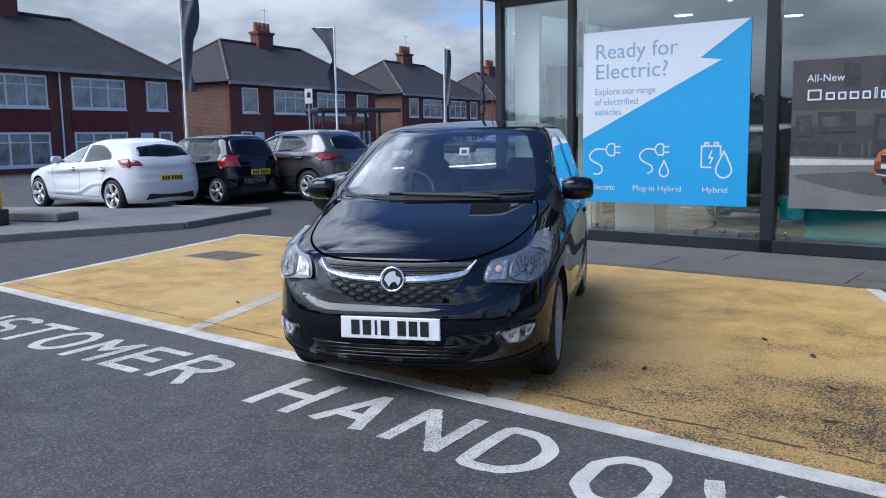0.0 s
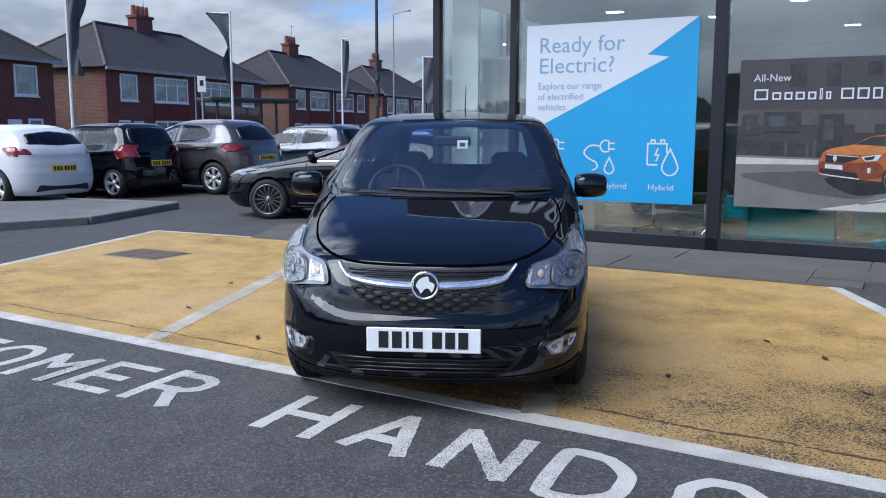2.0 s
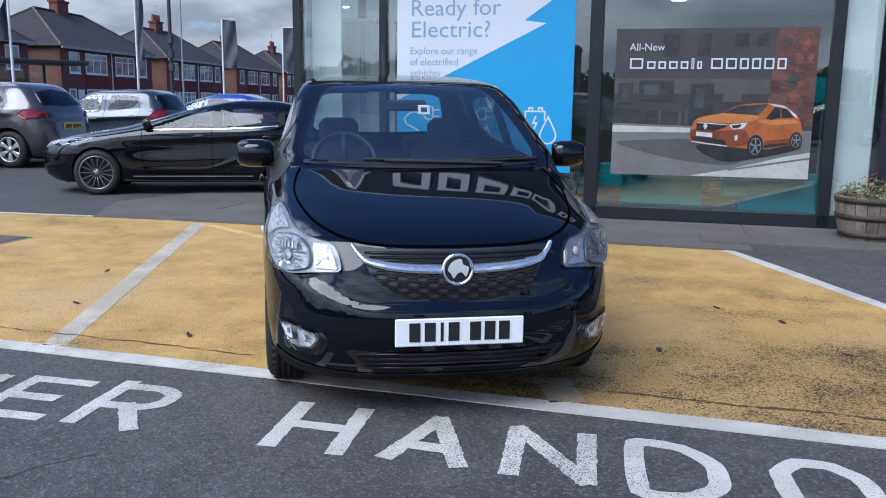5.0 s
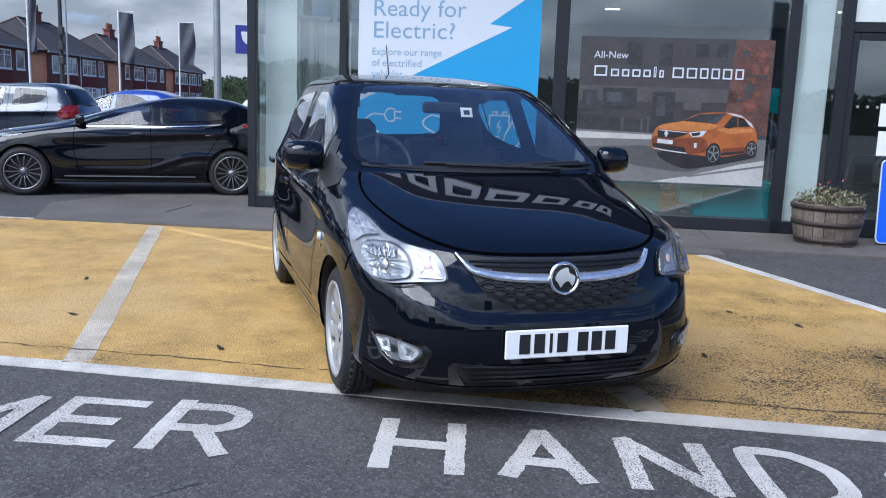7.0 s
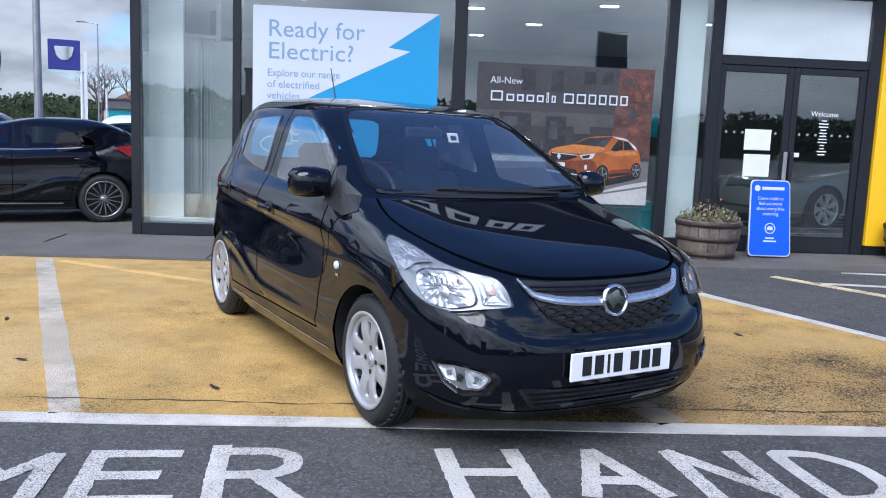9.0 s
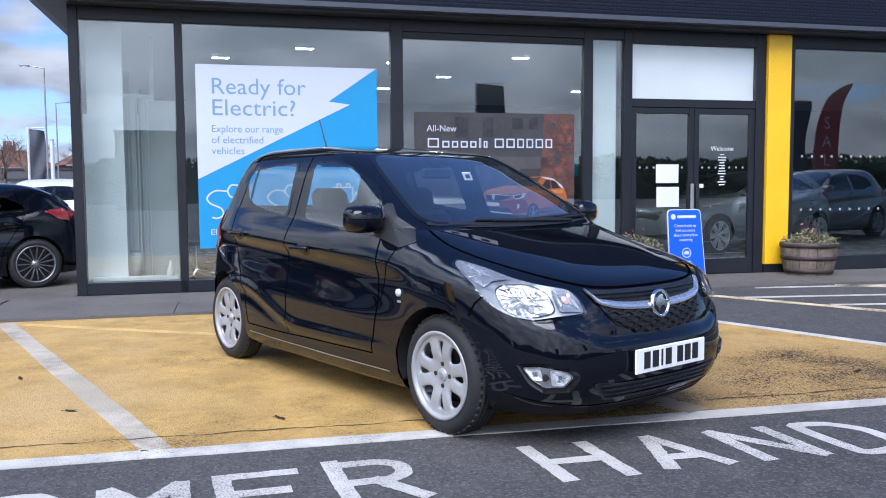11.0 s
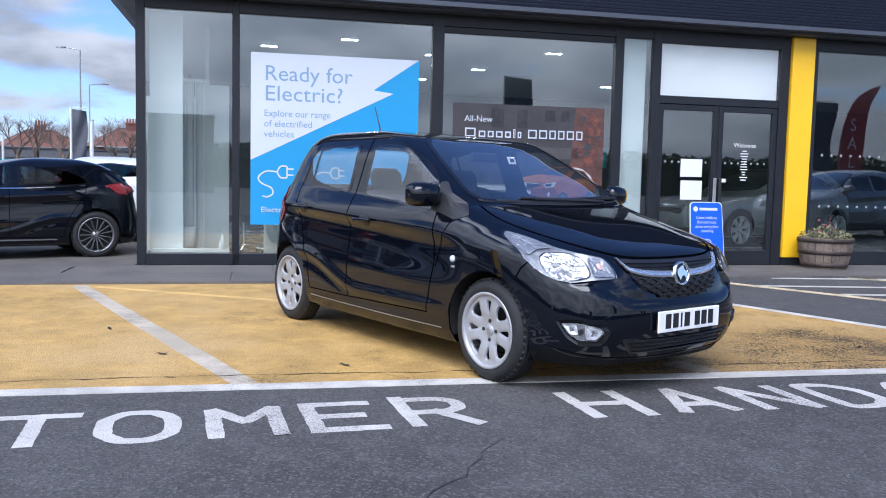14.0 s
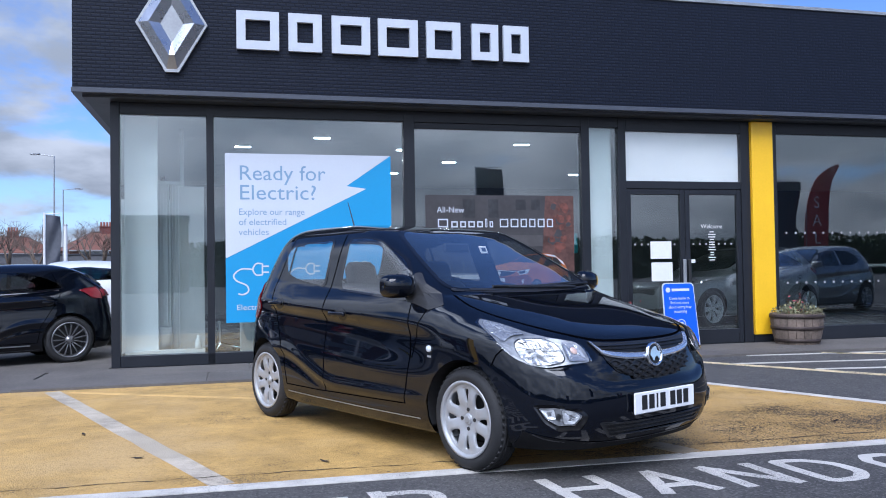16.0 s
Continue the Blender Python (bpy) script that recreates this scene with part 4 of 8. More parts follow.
# street front: storeys, shop windows, a red tree
flat("upper_storey", [(-2.845, 1.56), (-1.20, 1.56), (-1.20, 2.09), (-2.845, 2.09)], PR["wall"], P1)
flat("shop_band", [(-2.845, 1.40), (-1.15, 1.42), (-1.15, 1.565), (-2.845, 1.57)], PR["pale_wall"], P2)
for x0, x1, z0, z1 in ((-2.58, -2.21, 1.335, 1.55), (-2.04, -1.80, 1.20, 1.52), (-2.80, -2.64, 1.30, 1.52)):
    flat("shop_window", [(x0, z0), (x1, z0), (x1, z1), (x0, z1)], PR["window"], P3)
    flat("shop_pane", [(x0 + 0.05, z0 + 0.06), (x0 + 0.6 * (x1 - x0), z0 + 0.06), (x0 + 0.55 * (x1 - x0), z1 - 0.05), (x0 + 0.05, z1 - 0.05)], PR["pane"], P4)
for x0, x1 in ((-2.35, -2.18), (-2.0, -1.86), (-1.62, -1.48), (-1.40, -1.28)):
    flat("upper_window", [(x0, 1.80 + 0.1 * (x0 > -1.9)), (x1, 1.80 + 0.1 * (x0 > -1.9)), (x1, 2.04), (x0, 2.04)], PR["window"], P2)
flat("stall_riser", [(-2.845, 1.09), (-1.9, 1.09), (-1.9, 1.19), (-2.845, 1.26)], PR["window"], P2)
flat("notice", [(-1.70, 1.33), (-1.515, 1.33), (-1.52, 1.47), (-1.70, 1.47)], PR["pale_wall"], P3)
flat("brick_facade", [(-1.27, 1.10), (-0.80, 1.08), (-0.80, 2.09), (-1.20, 2.09)], PR["brick"], P2)
rng = random.Random(12)
for k in range(26):
    cx, cz, r = rng.uniform(-1.12, -0.87), rng.uniform(1.35, 2.02), rng.uniform(0.03, 0.065)
    flat("foliage", [(cx + r * rng.uniform(0.6, 1.2) * math.cos(a), cz + r * rng.uniform(0.6, 1.2) * math.sin(a)) for a in (2 * math.pi * i / 9 for i in range(9))], PR["leaves"] if k % 3 else PR["wall"], P3 - 0.00015 * k)
for x, h in ((-2.36, 0.16), (-2.15, 0.14), (-2.08, 0.17), (-1.20, 0.12)):
    flat("bollard", [(x, 1.08), (x + 0.025, 1.08), (x + 0.025, 1.08 + h), (x, 1.08 + h)], PR["pale_wall"], P4)
# road with a sunlit far lane and near edge
flat("road", [(-2.845, 0.53), (-0.80, 0.53), (-0.80, 1.04), (-2.845, 1.09)], PR["road"], P1)
flat("sunlit_lane", [(-2.845, 0.99), (-2.02, 1.00), (-2.02, 1.05), (-2.845, 1.065)], PR["sunlit"], P2)
flat("dark_lane", smooth_closed([(-2.80, 0.88), (-2.3, 0.92), (-2.0, 0.92), (-1.5, 0.75), (-1.6, 0.66), (-2.1, 0.70), (-2.5, 0.78)], 4), PR["wet_road"], P2)
flat("sunlit_road", [(-2.0, 0.535), (-0.80, 0.535), (-0.80, 0.815), (-1.05, 0.765), (-1.60, 0.615)], PR["sunlit"], P2)
flat("pavement_line", [(-1.60, 0.60), (-0.80, 0.745), (-0.80, 0.765), (-1.62, 0.615)], PR["road"], P3)
flat("car_shadow", smooth_closed([(-1.95, 0.86), (-1.68, 0.70), (-1.36, 0.735), (-0.92, 0.845), (-1.0, 0.90), (-1.5, 0.92)], 4), PR["black"], P3)
# the orange car
B1, B2, B3, B4 = P4, P4 - 0.002, P4 - 0.004, P4 - 0.006
flat("car_body", smooth_closed([(-2.012, 0.91), (-2.008, 1.04), (-1.947, 1.155), (-1.70, 1.215), (-1.53, 1.298), (-1.25, 1.322), (-1.085, 1.295), (-0.963, 1.205), (-0.912, 1.115), (-0.897, 1.01), (-0.92, 0.875), (-1.02, 0.885), (-1.27, 0.835), (-1.60, 0.855), (-1.86, 0.878)], 4), PR["orange"], B1, "orange car body in the picture")
flat("car_flank", [(-1.26, 0.93), (-1.02, 0.955), (-0.915, 0.985), (-0.93, 0.88), (-1.02, 0.888), (-1.26, 0.85)], PR["rust"], B2)
flat("car_nose", smooth_closed([(-2.005, 0.93), (-1.99, 1.04), (-1.80, 1.02), (-1.62, 1.03), (-1.45, 1.03), (-1.42, 0.90), (-1.60, 0.86), (-1.86, 0.885)], 4), PR["rust"], B2)
flat("car_bonnet", smooth_closed([(-1.94, 1.150), (-1.70, 1.208), (-1.345, 1.188), (-1.39, 1.132), (-1.62, 1.108), (-1.88, 1.118)], 4), PR["amber"], B2)
flat("car_shoulder", [(-1.34, 1.13), (-1.26, 1.15), (-0.97, 1.155), (-0.94, 1.12), (-1.2, 1.09)], PR["amber"], B2)
flat("car_windscreen", [(-1.69, 1.216), (-1.53, 1.290), (-1.245, 1.312), (-1.34, 1.198)], PR["window"], B3)
flat("screen_sheen", [(-1.44, 1.205), (-1.30, 1.30), (-1.25, 1.31), (-1.34, 1.20)], PR["pane"], B4)
flat("car_roof", [(-1.25, 1.318), (-1.09, 1.298), (-0.97, 1.21), (-0.945, 1.16), (-1.0, 1.20), (-1.05, 1.265), (-1.18, 1.292)], PR["white"], B3)
flat("car_glass", [(-1.262, 1.160), (-1.178, 1.282), (-1.06, 1.262), (-0.985, 1.178)], PR["black"], B3)
flat("door_pillar", [(-1.115, 1.165), (-1.105, 1.165), (-1.115, 1.272), (-1.125, 1.272)], PR["orange"], B4)
flat("car_mirror", smooth_closed([(-1.25, 1.165), (-1.23, 1.20), (-1.17, 1.195), (-1.165, 1.165), (-1.20, 1.15)], 3), PR["black"], B4)
flat("car_grille", [(-1.958, 1.115), (-1.80, 1.100), (-1.625, 1.10), (-1.66, 1.065), (-1.77, 1.025), (-1.955, 1.03)], PR["black"], B3)
flat("grille_bar", [(-1.95, 1.112), (-1.64, 1.092), (-1.64, 1.084), (-1.95, 1.104)], PR["white"], B4)
flat("car_plate", [(-1.954, 1.012), (-1.79, 1.0), (-1.788, 0.955), (-1.954, 0.967)], PR["white"], B4)
flat("car_intake", [(-2.0, 0.965), (-1.66, 0.925), (-1.63, 0.875), (-1.85, 0.895), (-2.0, 0.925)], PR["black"], B3)
flat("car_lip", [(-2.0, 0.912), (-1.63, 0.868), (-1.63, 0.858), (-1.86, 0.882), (-2.0, 0.905)], PR["white"], B4)
flat("car_lamp", [(-1.625, 1.090), (-1.435, 1.118), (-1.475, 1.055), (-1.58, 1.040)], PR["white"], B3)
flat("lamp_core", [(-1.60, 1.082), (-1.50, 1.10), (-1.51, 1.065), (-1.58, 1.052)], PR["black"], B4)
flat("fog_lamp", [(-1.56, 0.975), (-1.53, 0.985), (-1.53, 0.93), (-1.555, 0.925)], PR["white"], B4)
flat("car_badge", lozenge(-1.865, 1.072, 0.022, 0.036, 0.004), PR["white"], B4 - 0.001)
flat("sill", [(-1.26, 0.85), (-1.02, 0.895), (-1.02, 0.915), (-1.26, 0.885)], PR["black"], B3)
for cx, cz, r in ((-1.345, 0.868, 0.122), (-0.948, 0.935, 0.092)):
    for rr, mt, dp in ((r, "black", B3), (r * 0.74, "grey", B4), (r * 0.68, "black", B4 - 0.001)):
        flat("car_wheel", [(cx + rr * 0.66 * math.cos(a), cz + rr * math.sin(a)) for a in (2 * math.pi * i / 22 for i in range(22))], PR[mt], dp)
    for k in range(5):
        a = 2 * math.pi * k / 5 + 0.3
        p, q = (math.cos(a) * 0.66, math.sin(a)), (-math.sin(a) * 0.66, math.cos(a))
        flat("wheel_spoke", [(cx + p[0] * r * e + q[0] * r * f, cz + p[1] * r * e + q[1] * r * f) for e, f in ((0.02, -0.07), (0.66, -0.08), (0.66, 0.08), (0.02, 0.07))], PR["grey"], B4 - 0.002)
fit_words("lettering", "All-New", -2.70, -2.33, 1.865, 0.11, M_POSTWHITE, ad, B4)
for x0, x1 in ((-2.70, -2.55), (-2.52, -2.42), (-2.40, -2.31), (-2.29, -2.19), (-2.17, -2.08), (-2.06, -2.02), (-2.0, -1.94), (-1.86, -1.73), (-1.71, -1.59), (-1.57, -1.47), (-1.45, -1.35), (-1.33, -1.22), (-1.20, -1.10)):
    h = 0.112 if x0 in (-2.70, -2.06) or x0 > -1.9 else 0.080
    bm = bmesh.new()
    a = [bm.verts.new((x, B4, z)) for x, z in ((x0 + 0.012, 1.672), (x1, 1.672), (x1, 1.672 + h), (x0 + 0.012, 1.672 + h))]
    t = min(0.017, (x1 - x0) * 0.25)
    b = [bm.verts.new((x, B4, z)) for x, z in ((x0 + 0.012 + t, 1.672 + t), (x1 - t, 1.672 + t), (x1 - t, 1.672 + h - t), (x0 + 0.012 + t, 1.672 + h - t))]
    for i in range(4):
        bm.faces.new((a[i], a[(i + 1) % 4], b[(i + 1) % 4], b[i]))
    part("text_bar", bm, M_POSTWHITE, ad)

# room: ceiling lamps, columns, partition, furniture
for x, y in ((-5.1, 12.0), (-4.0, 11.0), (-3.9, 13.2), (-2.6, 12.0), (-1.5, 13.4), (-0.9, 11.2), (0.9, 12.4), (-2.2, 15.2), (-4.8, 15.4), (1.6, 15.0), (3.8, 12.0), (5.4, 14.0)):
    lamp = thing("ceiling_downlight", pose(x, y, 3.06), "small square recessed ceiling light, switched on", "ceiling light", "ceiling lights")
    part("frame", one_box((0, 0, -0.008), (0.25, 0.13, 0.014), bevel=0.003), M_WHITE, lamp)
    part("diffuser", one_box((0, 0, -0.0175), (0.22, 0.10, 0.003)), M_LAMP, lamp)
structure("interior_column", one_span(-0.555, -0.20, FY + 0.05, FY + 0.30, 0.06, 3.05, bevel=0.01), M_WHITE, "white column behind the glass", "column")
# white sheet added behind the transom pane in place of bright mirrored cloud
structure("transom_reflection_sheet", one_span(-0.02, 1.75, FY + 0.020, FY + 0.028, 2.31, 2.99), M_WHITE, "white sheet in place of the cloud reflection above the doors", "blind")
structure("partition", one_span(X0 + 0.15, -5.9, FY + 1.55, FY + 1.63, 0.06, 2.15), M_WHITE, "pale partition panel inside the showroom", "partition")
for k, x in enumerate((-6.42, -6.2, -6.05, -5.93, -5.80)):
    structure("partition_post", one_span(x, x + 0.045, FY + 0.55 + 0.16 * k, FY + 0.60 + 0.16 * k, 0.06, 3.05 if k in (0, 3) else 2.2), M_WHITE, "white upright of a glazed partition", "post")
structure("inner_ledge", one_span(X0 + 0.15, -5.60, FY + 0.12, FY + 0.24, 0.165, 0.205), M_WHITE, "white ledge inside the corner glass", "ledge")
blind = thing("vertical_blind", pose(-6.24, FY + 0.62, 0.06), "white vertical slat blind hanging in the corner bay", "blind")
rng = random.Random(21)
for k in range(10):
    part("slat", one_box((0.036 * k, 0.012 * k, 1.12), (0.046, 0.004, 2.18), Matrix.Rotation(radians(rng.uniform(15, 75)), 3, "Z")), M_WHITE, blind)
part("rail", one_box((0.17, 0.05, 2.23), (0.42, 0.05, 0.04), Matrix.Rotation(radians(18), 3, "Z")), M_WHITE, blind)
structure("grey_screen", one_span(-6.02, -5.62, FY + 0.72, FY + 0.76, 0.06, 2.25), M_WALL, "grey screen standing behind the corner glass", "screen")
structure("side_panel", one_span(X0 + 0.12, X0 + 0.50, FY + 0.25, FY + 0.32, 0.06, 3.05), M_WHITE, "pale panel beside the corner glass", "panel")
bin_ = thing("waste_bin", pose(-6.15, FY + 0.50, 0.06), "pale grey waste bin standing by the glass", "bin")
part("body", lathe(bmesh.new(), [(0.0001, 0), (0.115, 0), (0.145, 0.40), (0.138, 0.40), (0.11, 0.01)], 24), M_WALL, bin_, smooth=True)
bottle = thing("spray_bottle", pose(-5.68, FY + 0.16, 0.17), "small white plastic bottle on the sill", "bottle")
part("body", lathe(bmesh.new(), [(0.0001, 0), (0.04, 0), (0.042, 0.10), (0.018, 0.16), (0.014, 0.20), (0.0001, 0.205)], 16), M_WHITE, bottle, smooth=True)
stand = thing("display_box", pose(-4.9, FY + 0.75, 0.06), "white display plinth behind the poster", "plinth")
part("body", one_box((0, 0, 0.28), (0.56, 0.4, 0.56), bevel=0.01), M_WHITE, stand)


def task_chair(x, y, turn, cloth, label):
    c = thing("office_chair", pose(x, y, 0.06, 0, 0, turn), label, "chair", "chairs in the showroom")
    part("seat", one_box((0, 0, 0.47), (0.48, 0.48, 0.08), bevel=0.03), cloth, c)
    part("backrest", one_box((0, -0.24, 0.80), (0.44, 0.07, 0.52), bevel=0.03), cloth, c)
    part("column", tube(bmesh.new(), (0, 0, 0.10), (0, 0, 0.44), 0.028, n=10), M_CHROME, c)
    for i in range(5):
        a = 2 * math.pi * i / 5
        leg = part("leg", tube(bmesh.new(), (0, 0, 0.12), (0.30 * math.cos(a), 0.30 * math.sin(a), 0.065), 0.022, 0.014, 8), M_CHROME, c)
        part("castor", tube(bmesh.new(), (0.30 * math.cos(a) - 0.015, 0.30 * math.sin(a), 0.028), (0.30 * math.cos(a) + 0.015, 0.30 * math.sin(a), 0.028), 0.028, n=10), M_BLACK, leg)


M_OLIVE = material("green_chair_cloth", (0.06, 0.09, 0.03), 0.9, var=0.2, fine=90, bump=0.1)
task_chair(-3.95, FY + 0.85, 160, M_SEAT, "black office chair with chrome star base")
task_chair(-3.30, FY + 0.75, 200, M_OLIVE, "olive green office chair with chrome star base")
task_chair(-5.45, FY + 1.2, 120, M_SEAT, "black office chair with chrome star base")
for x0, x1, z0, z1, d in ((-2.98, -2.72, 0.38, 0.56, 0.32), (-2.74, -1.84, 0.17, 0.52, 0.40), (-1.64, -1.38, 0.30, 0.52, 0.32), (-1.46, -0.60, 0.15, 0.50, 0.40)):
    b = thing("teal_display_board", pose((x0 + x1) / 2, FY + d, 0.06), "teal blue low display board behind the glass", "display board")
    part("board", one_box((0, 0, (z0 + z1) / 2 - 0.03), (x1 - x0, 0.30, z1 - z0 + 0.06), bevel=0.006), M_TEAL, b)
tray = thing("plant_tray", pose(-2.35, FY + 0.34, 0.585), "small tray of green plants on a board", "plant")
part("tray", one_box((0, 0, 0.03), (0.34, 0.16, 0.05), bevel=0.008), M_BLACK, tray)
rng = random.Random(2)
bm = bmesh.new()
for k in range(60):
    box(bm, (rng.uniform(-0.15, 0.15), rng.uniform(-0.06, 0.06), rng.uniform(0.05, 0.15)), (0.03, 0.02, 0.006), Euler((rng.uniform(-1, 1), rng.uniform(-1, 1), rng.uniform(0, 6))).to_matrix())
part("leaves", bm, M_LEAF, tray)
teal = thing("teal_wall_sign", pose(-0.63, FY + 0.5, 1.33), "small square teal sign panel", "sign")
part("panel", one_box((0, 0, 0.14), (0.20, 0.02, 0.28), bevel=0.004), M_TEAL, teal)
part("stem", tube(bmesh.new(), (0, 0.01, -1.27), (0, 0.01, 0.0), 0.012, n=8), M_STEEL, teal)
table = thing("meeting_table", pose(-1.2, FY + 2.6, 0.06), "dark meeting table in the showroom", "table")
part("tabletop", one_box((0, 0, 0.73), (1.5, 0.8, 0.035), bevel=0.006), M_DARKWALL, table)
for sx in (-0.68, 0.68):
    for sy in (-0.34, 0.34):
        part("leg", one_box((sx, sy, 0.355), (0.05, 0.05, 0.71)), M_STEEL, table)
desk = thing("reception_desk", pose(6.9, FY + 1.5, 0.06), "dark reception desk inside the showroom", "desk")
part("front", one_box((0, 0, 0.5), (2.2, 0.06, 1.0), bevel=0.01), M_DARKWALL, desk)
part("top", one_box((0, 0.3, 1.03), (2.3, 0.72, 0.05), bevel=0.01), M_WALL, desk)
# dots on the right-hand pane
dots = thing("safety_dots", Matrix(), "rows of small white dots on the window pane", "window marking")
for zz in (1.58, 0.86):
    for k in range(26):
        part("dot", lathe(bmesh.new(), [(0.018, -0.0085), (0.0001, -0.0088)], 10, "y", Matrix.Translation((2.5 + k * 0.155, FY, zz))), M_DOT, dots)

# turn everything of the showroom about the poster's edge
SHOW = pose(-4.3, 9.47, 0, 0, 0, 2.5) @ pose(4.3, -9.47, 0)
for ob in set(bpy.data.objects) - BEFORE:
    if ob.parent is None:
        ob.matrix_basis = SHOW @ ob.matrix_basis

# ---- things before the entrance ----
def barrel_planter(x, y, label, seed):
    b = thing("barrel_planter", pose(x, y, 0.03), label, "planter", "barrel planters")
    rng = random.Random(seed)
    n = 20
    for i in range(n):
        a0, a1 = 2 * math.pi * (i + 0.03) / n, 2 * math.pi * (i + 0.97) / n
        bm = bmesh.new()
        rows = []
        for r, z in ((0.285, 0.0), (0.325, 0.16), (0.345, 0.30), (0.350, 0.42)):
            r += rng.uniform(-0.002, 0.002)
            rows.append([bm.verts.new((q * math.cos(a), q * math.sin(a), z)) for q, a in ((r, a0), (r, a1), (r - 0.025, a1), (r - 0.025, a0))])
        for p, q in zip(rows, rows[1:]):
            for k in range(4):
                bm.faces.new((p[k], p[(k + 1) % 4], q[(k + 1) % 4], q[k]))
        bm.faces.new(rows[-1])
        bm.faces.new(rows[0][::-1])
        bmesh.ops.recalc_face_normals(bm, faces=bm.faces)
        part("stave", bm, M_BARREL, b)
    for z, r in ((0.03, 0.296), (0.20, 0.336), (0.36, 0.353)):
        part("hoop", lathe(bmesh.new(), [(r - 0.004, z - 0.003), (r + 0.006, z), (r + 0.009, z + 0.045), (r, z + 0.048)], 40), M_HOOP, b, smooth=True)
    part("soil", lathe(bmesh.new(), [(0.325, 0.385), (0.0001, 0.40)], 24), M_SOIL, b)
    for name, mat, cnt, spread, hi in (("foliage", M_LEAF, 420, 0.36, 0.20), ("flowers", M_FLOWER, 26, 0.16, 0.30)):
        bm = bmesh.new()
        for k in range(cnt):
            a, r = rng.uniform(0, 6.28), spread * math.sqrt(rng.random())
            z = 0.41 + rng.random() * hi * (1.1 - r / 0.45)
            d = rng.uniform(0.014, 0.03)
            m3 = Euler((rng.uniform(-1.2, 1.2), rng.uniform(-1.2, 1.2), rng.uniform(0, 6.3))).to_matrix()
            c = Vector((r * math.cos(a), r * math.sin(a), z - (0.06 if r > 0.33 else 0)))
            vs = [bm.verts.new(c + m3 @ Vector(p)) for p in ((-d, 0, 0), (0, -d * 0.5, 0.004), (d, 0, 0), (0, d * 0.5, 0.004))]
            bm.faces.new(vs)
        tagged(part(name, bm, mat, b), kind="stuff")
    bm = bmesh.new()
    for k in range(26):
        a = rng.uniform(0, 6.28)
        r = rng.uniform(0.1, 0.42)
        tube(bm, (0.1 * math.cos(a), 0.1 * math.sin(a), 0.40), (r * math.cos(a), r * math.sin(a), 0.42 + rng.uniform(-0.04, 0.16)), 0.004, 0.002, 5)
    tagged(part("stems", bm, M_LEAF, b), kind="stuff")


barrel_planter(-0.25, 9.02, "weathered oak half-barrel planter with green plants", 3)
barrel_planter(2.33, 9.33, "weathered oak half-barrel planter with trailing flowers", 8)

board = thing("pavement_sign", pose(0.50, 9.10, 0.03, 0, 0, 3) @ pose(0, 0, 0, -8), "blue free-standing pavement sign with rounded corners and white text", "sign")
outline = rounded([(-0.25, 0.02), (0.25, 0.02), (0.23, 0.88), (-0.23, 0.88)], 0.06, 5)
part("rim", prism(bmesh.new(), outline, -0.006, 0.012), M_POSTWHITE, board)
part("face", prism(bmesh.new(), [(x * 0.955, 0.45 + (z - 0.45) * 0.972) for x, z in outline], -0.010, -0.0065), M_SIGNBLUE, board, "blue face")
part("stay", one_box((0, 0.10, 0.40), (0.36, 0.012, 0.82), Matrix.Rotation(radians(14), 3, "X")), M_STEEL, board)
part("text_bar", one_box((0.03, -0.0115, 0.785), (0.26, 0.002, 0.034)), M_POSTWHITE, board, "white bar")
part("roundel", lathe(bmesh.new(), [(0.034, -0.0115), (0.0001, -0.012)], 20, "y", Matrix.Translation((-0.155, 0, 0.785))), M_POSTWHITE, board)
for k, (tx, wd) in enumerate((("Come inside to", 0.30), ("find out more", 0.27), ("about worry-free", 0.33), ("motoring", 0.18))):
    fit_words("lettering", tx, -wd / 2, wd / 2, 0.655 - k * 0.058, 0.055, M_POSTWHITE, board, -0.0115)
ring = lathe(bmesh.new(), [(0.062, -0.011), (0.062, -0.013), (0.052, -0.013), (0.052, -0.011)], 28, "y", Matrix.Translation((0, 0, 0.335)))
part("ring", ring, M_POSTWHITE, board)
part("car_symbol", prism(bmesh.new(), rounded([(-0.034, 0.315), (0.034, 0.315), (0.034, 0.34), (0.02, 0.358), (-0.02, 0.358), (-0.034, 0.34)], 0.006), -0.013, -0.011), M_POSTWHITE, board)
for k, wd in enumerate((0.10, 0.15)):
    part("text_bar", one_box((0, -0.0115, 0.225 - 0.035 * k), (wd, 0.002, 0.016)), M_POSTWHITE, board)


# ---- cars ----
def curve_through(zs, vs):
    """A smooth function through points, without overshoot."""
    zs, vs = np.array(zs, float), np.array(vs, float)
    h, d = np.diff(zs), np.diff(vs) / np.diff(zs)
    m = np.zeros(len(zs))
    m[0], m[-1] = d[0], d[-1]
    for i in range(1, len(zs) - 1):
        if d[i - 1] * d[i] > 0:
            w1, w2 = 2 * h[i] + h[i - 1], h[i] + 2 * h[i - 1]
            m[i] = (w1 + w2) / (w1 / d[i - 1] + w2 / d[i])

    def f(z):
        z = min(max(z, zs[0]), zs[-1])
        i = min(int(np.searchsorted(zs, z, "right")) - 1, len(zs) - 2)
        t = (z - zs[i]) / h[i]
        return float(vs[i] * (1 + 2 * t) * (1 - t) ** 2 + m[i] * h[i] * t * (1 - t) ** 2 + vs[i + 1] * t * t * (3 - 2 * t) + m[i + 1] * h[i] * t * t * (t - 1))
    return f


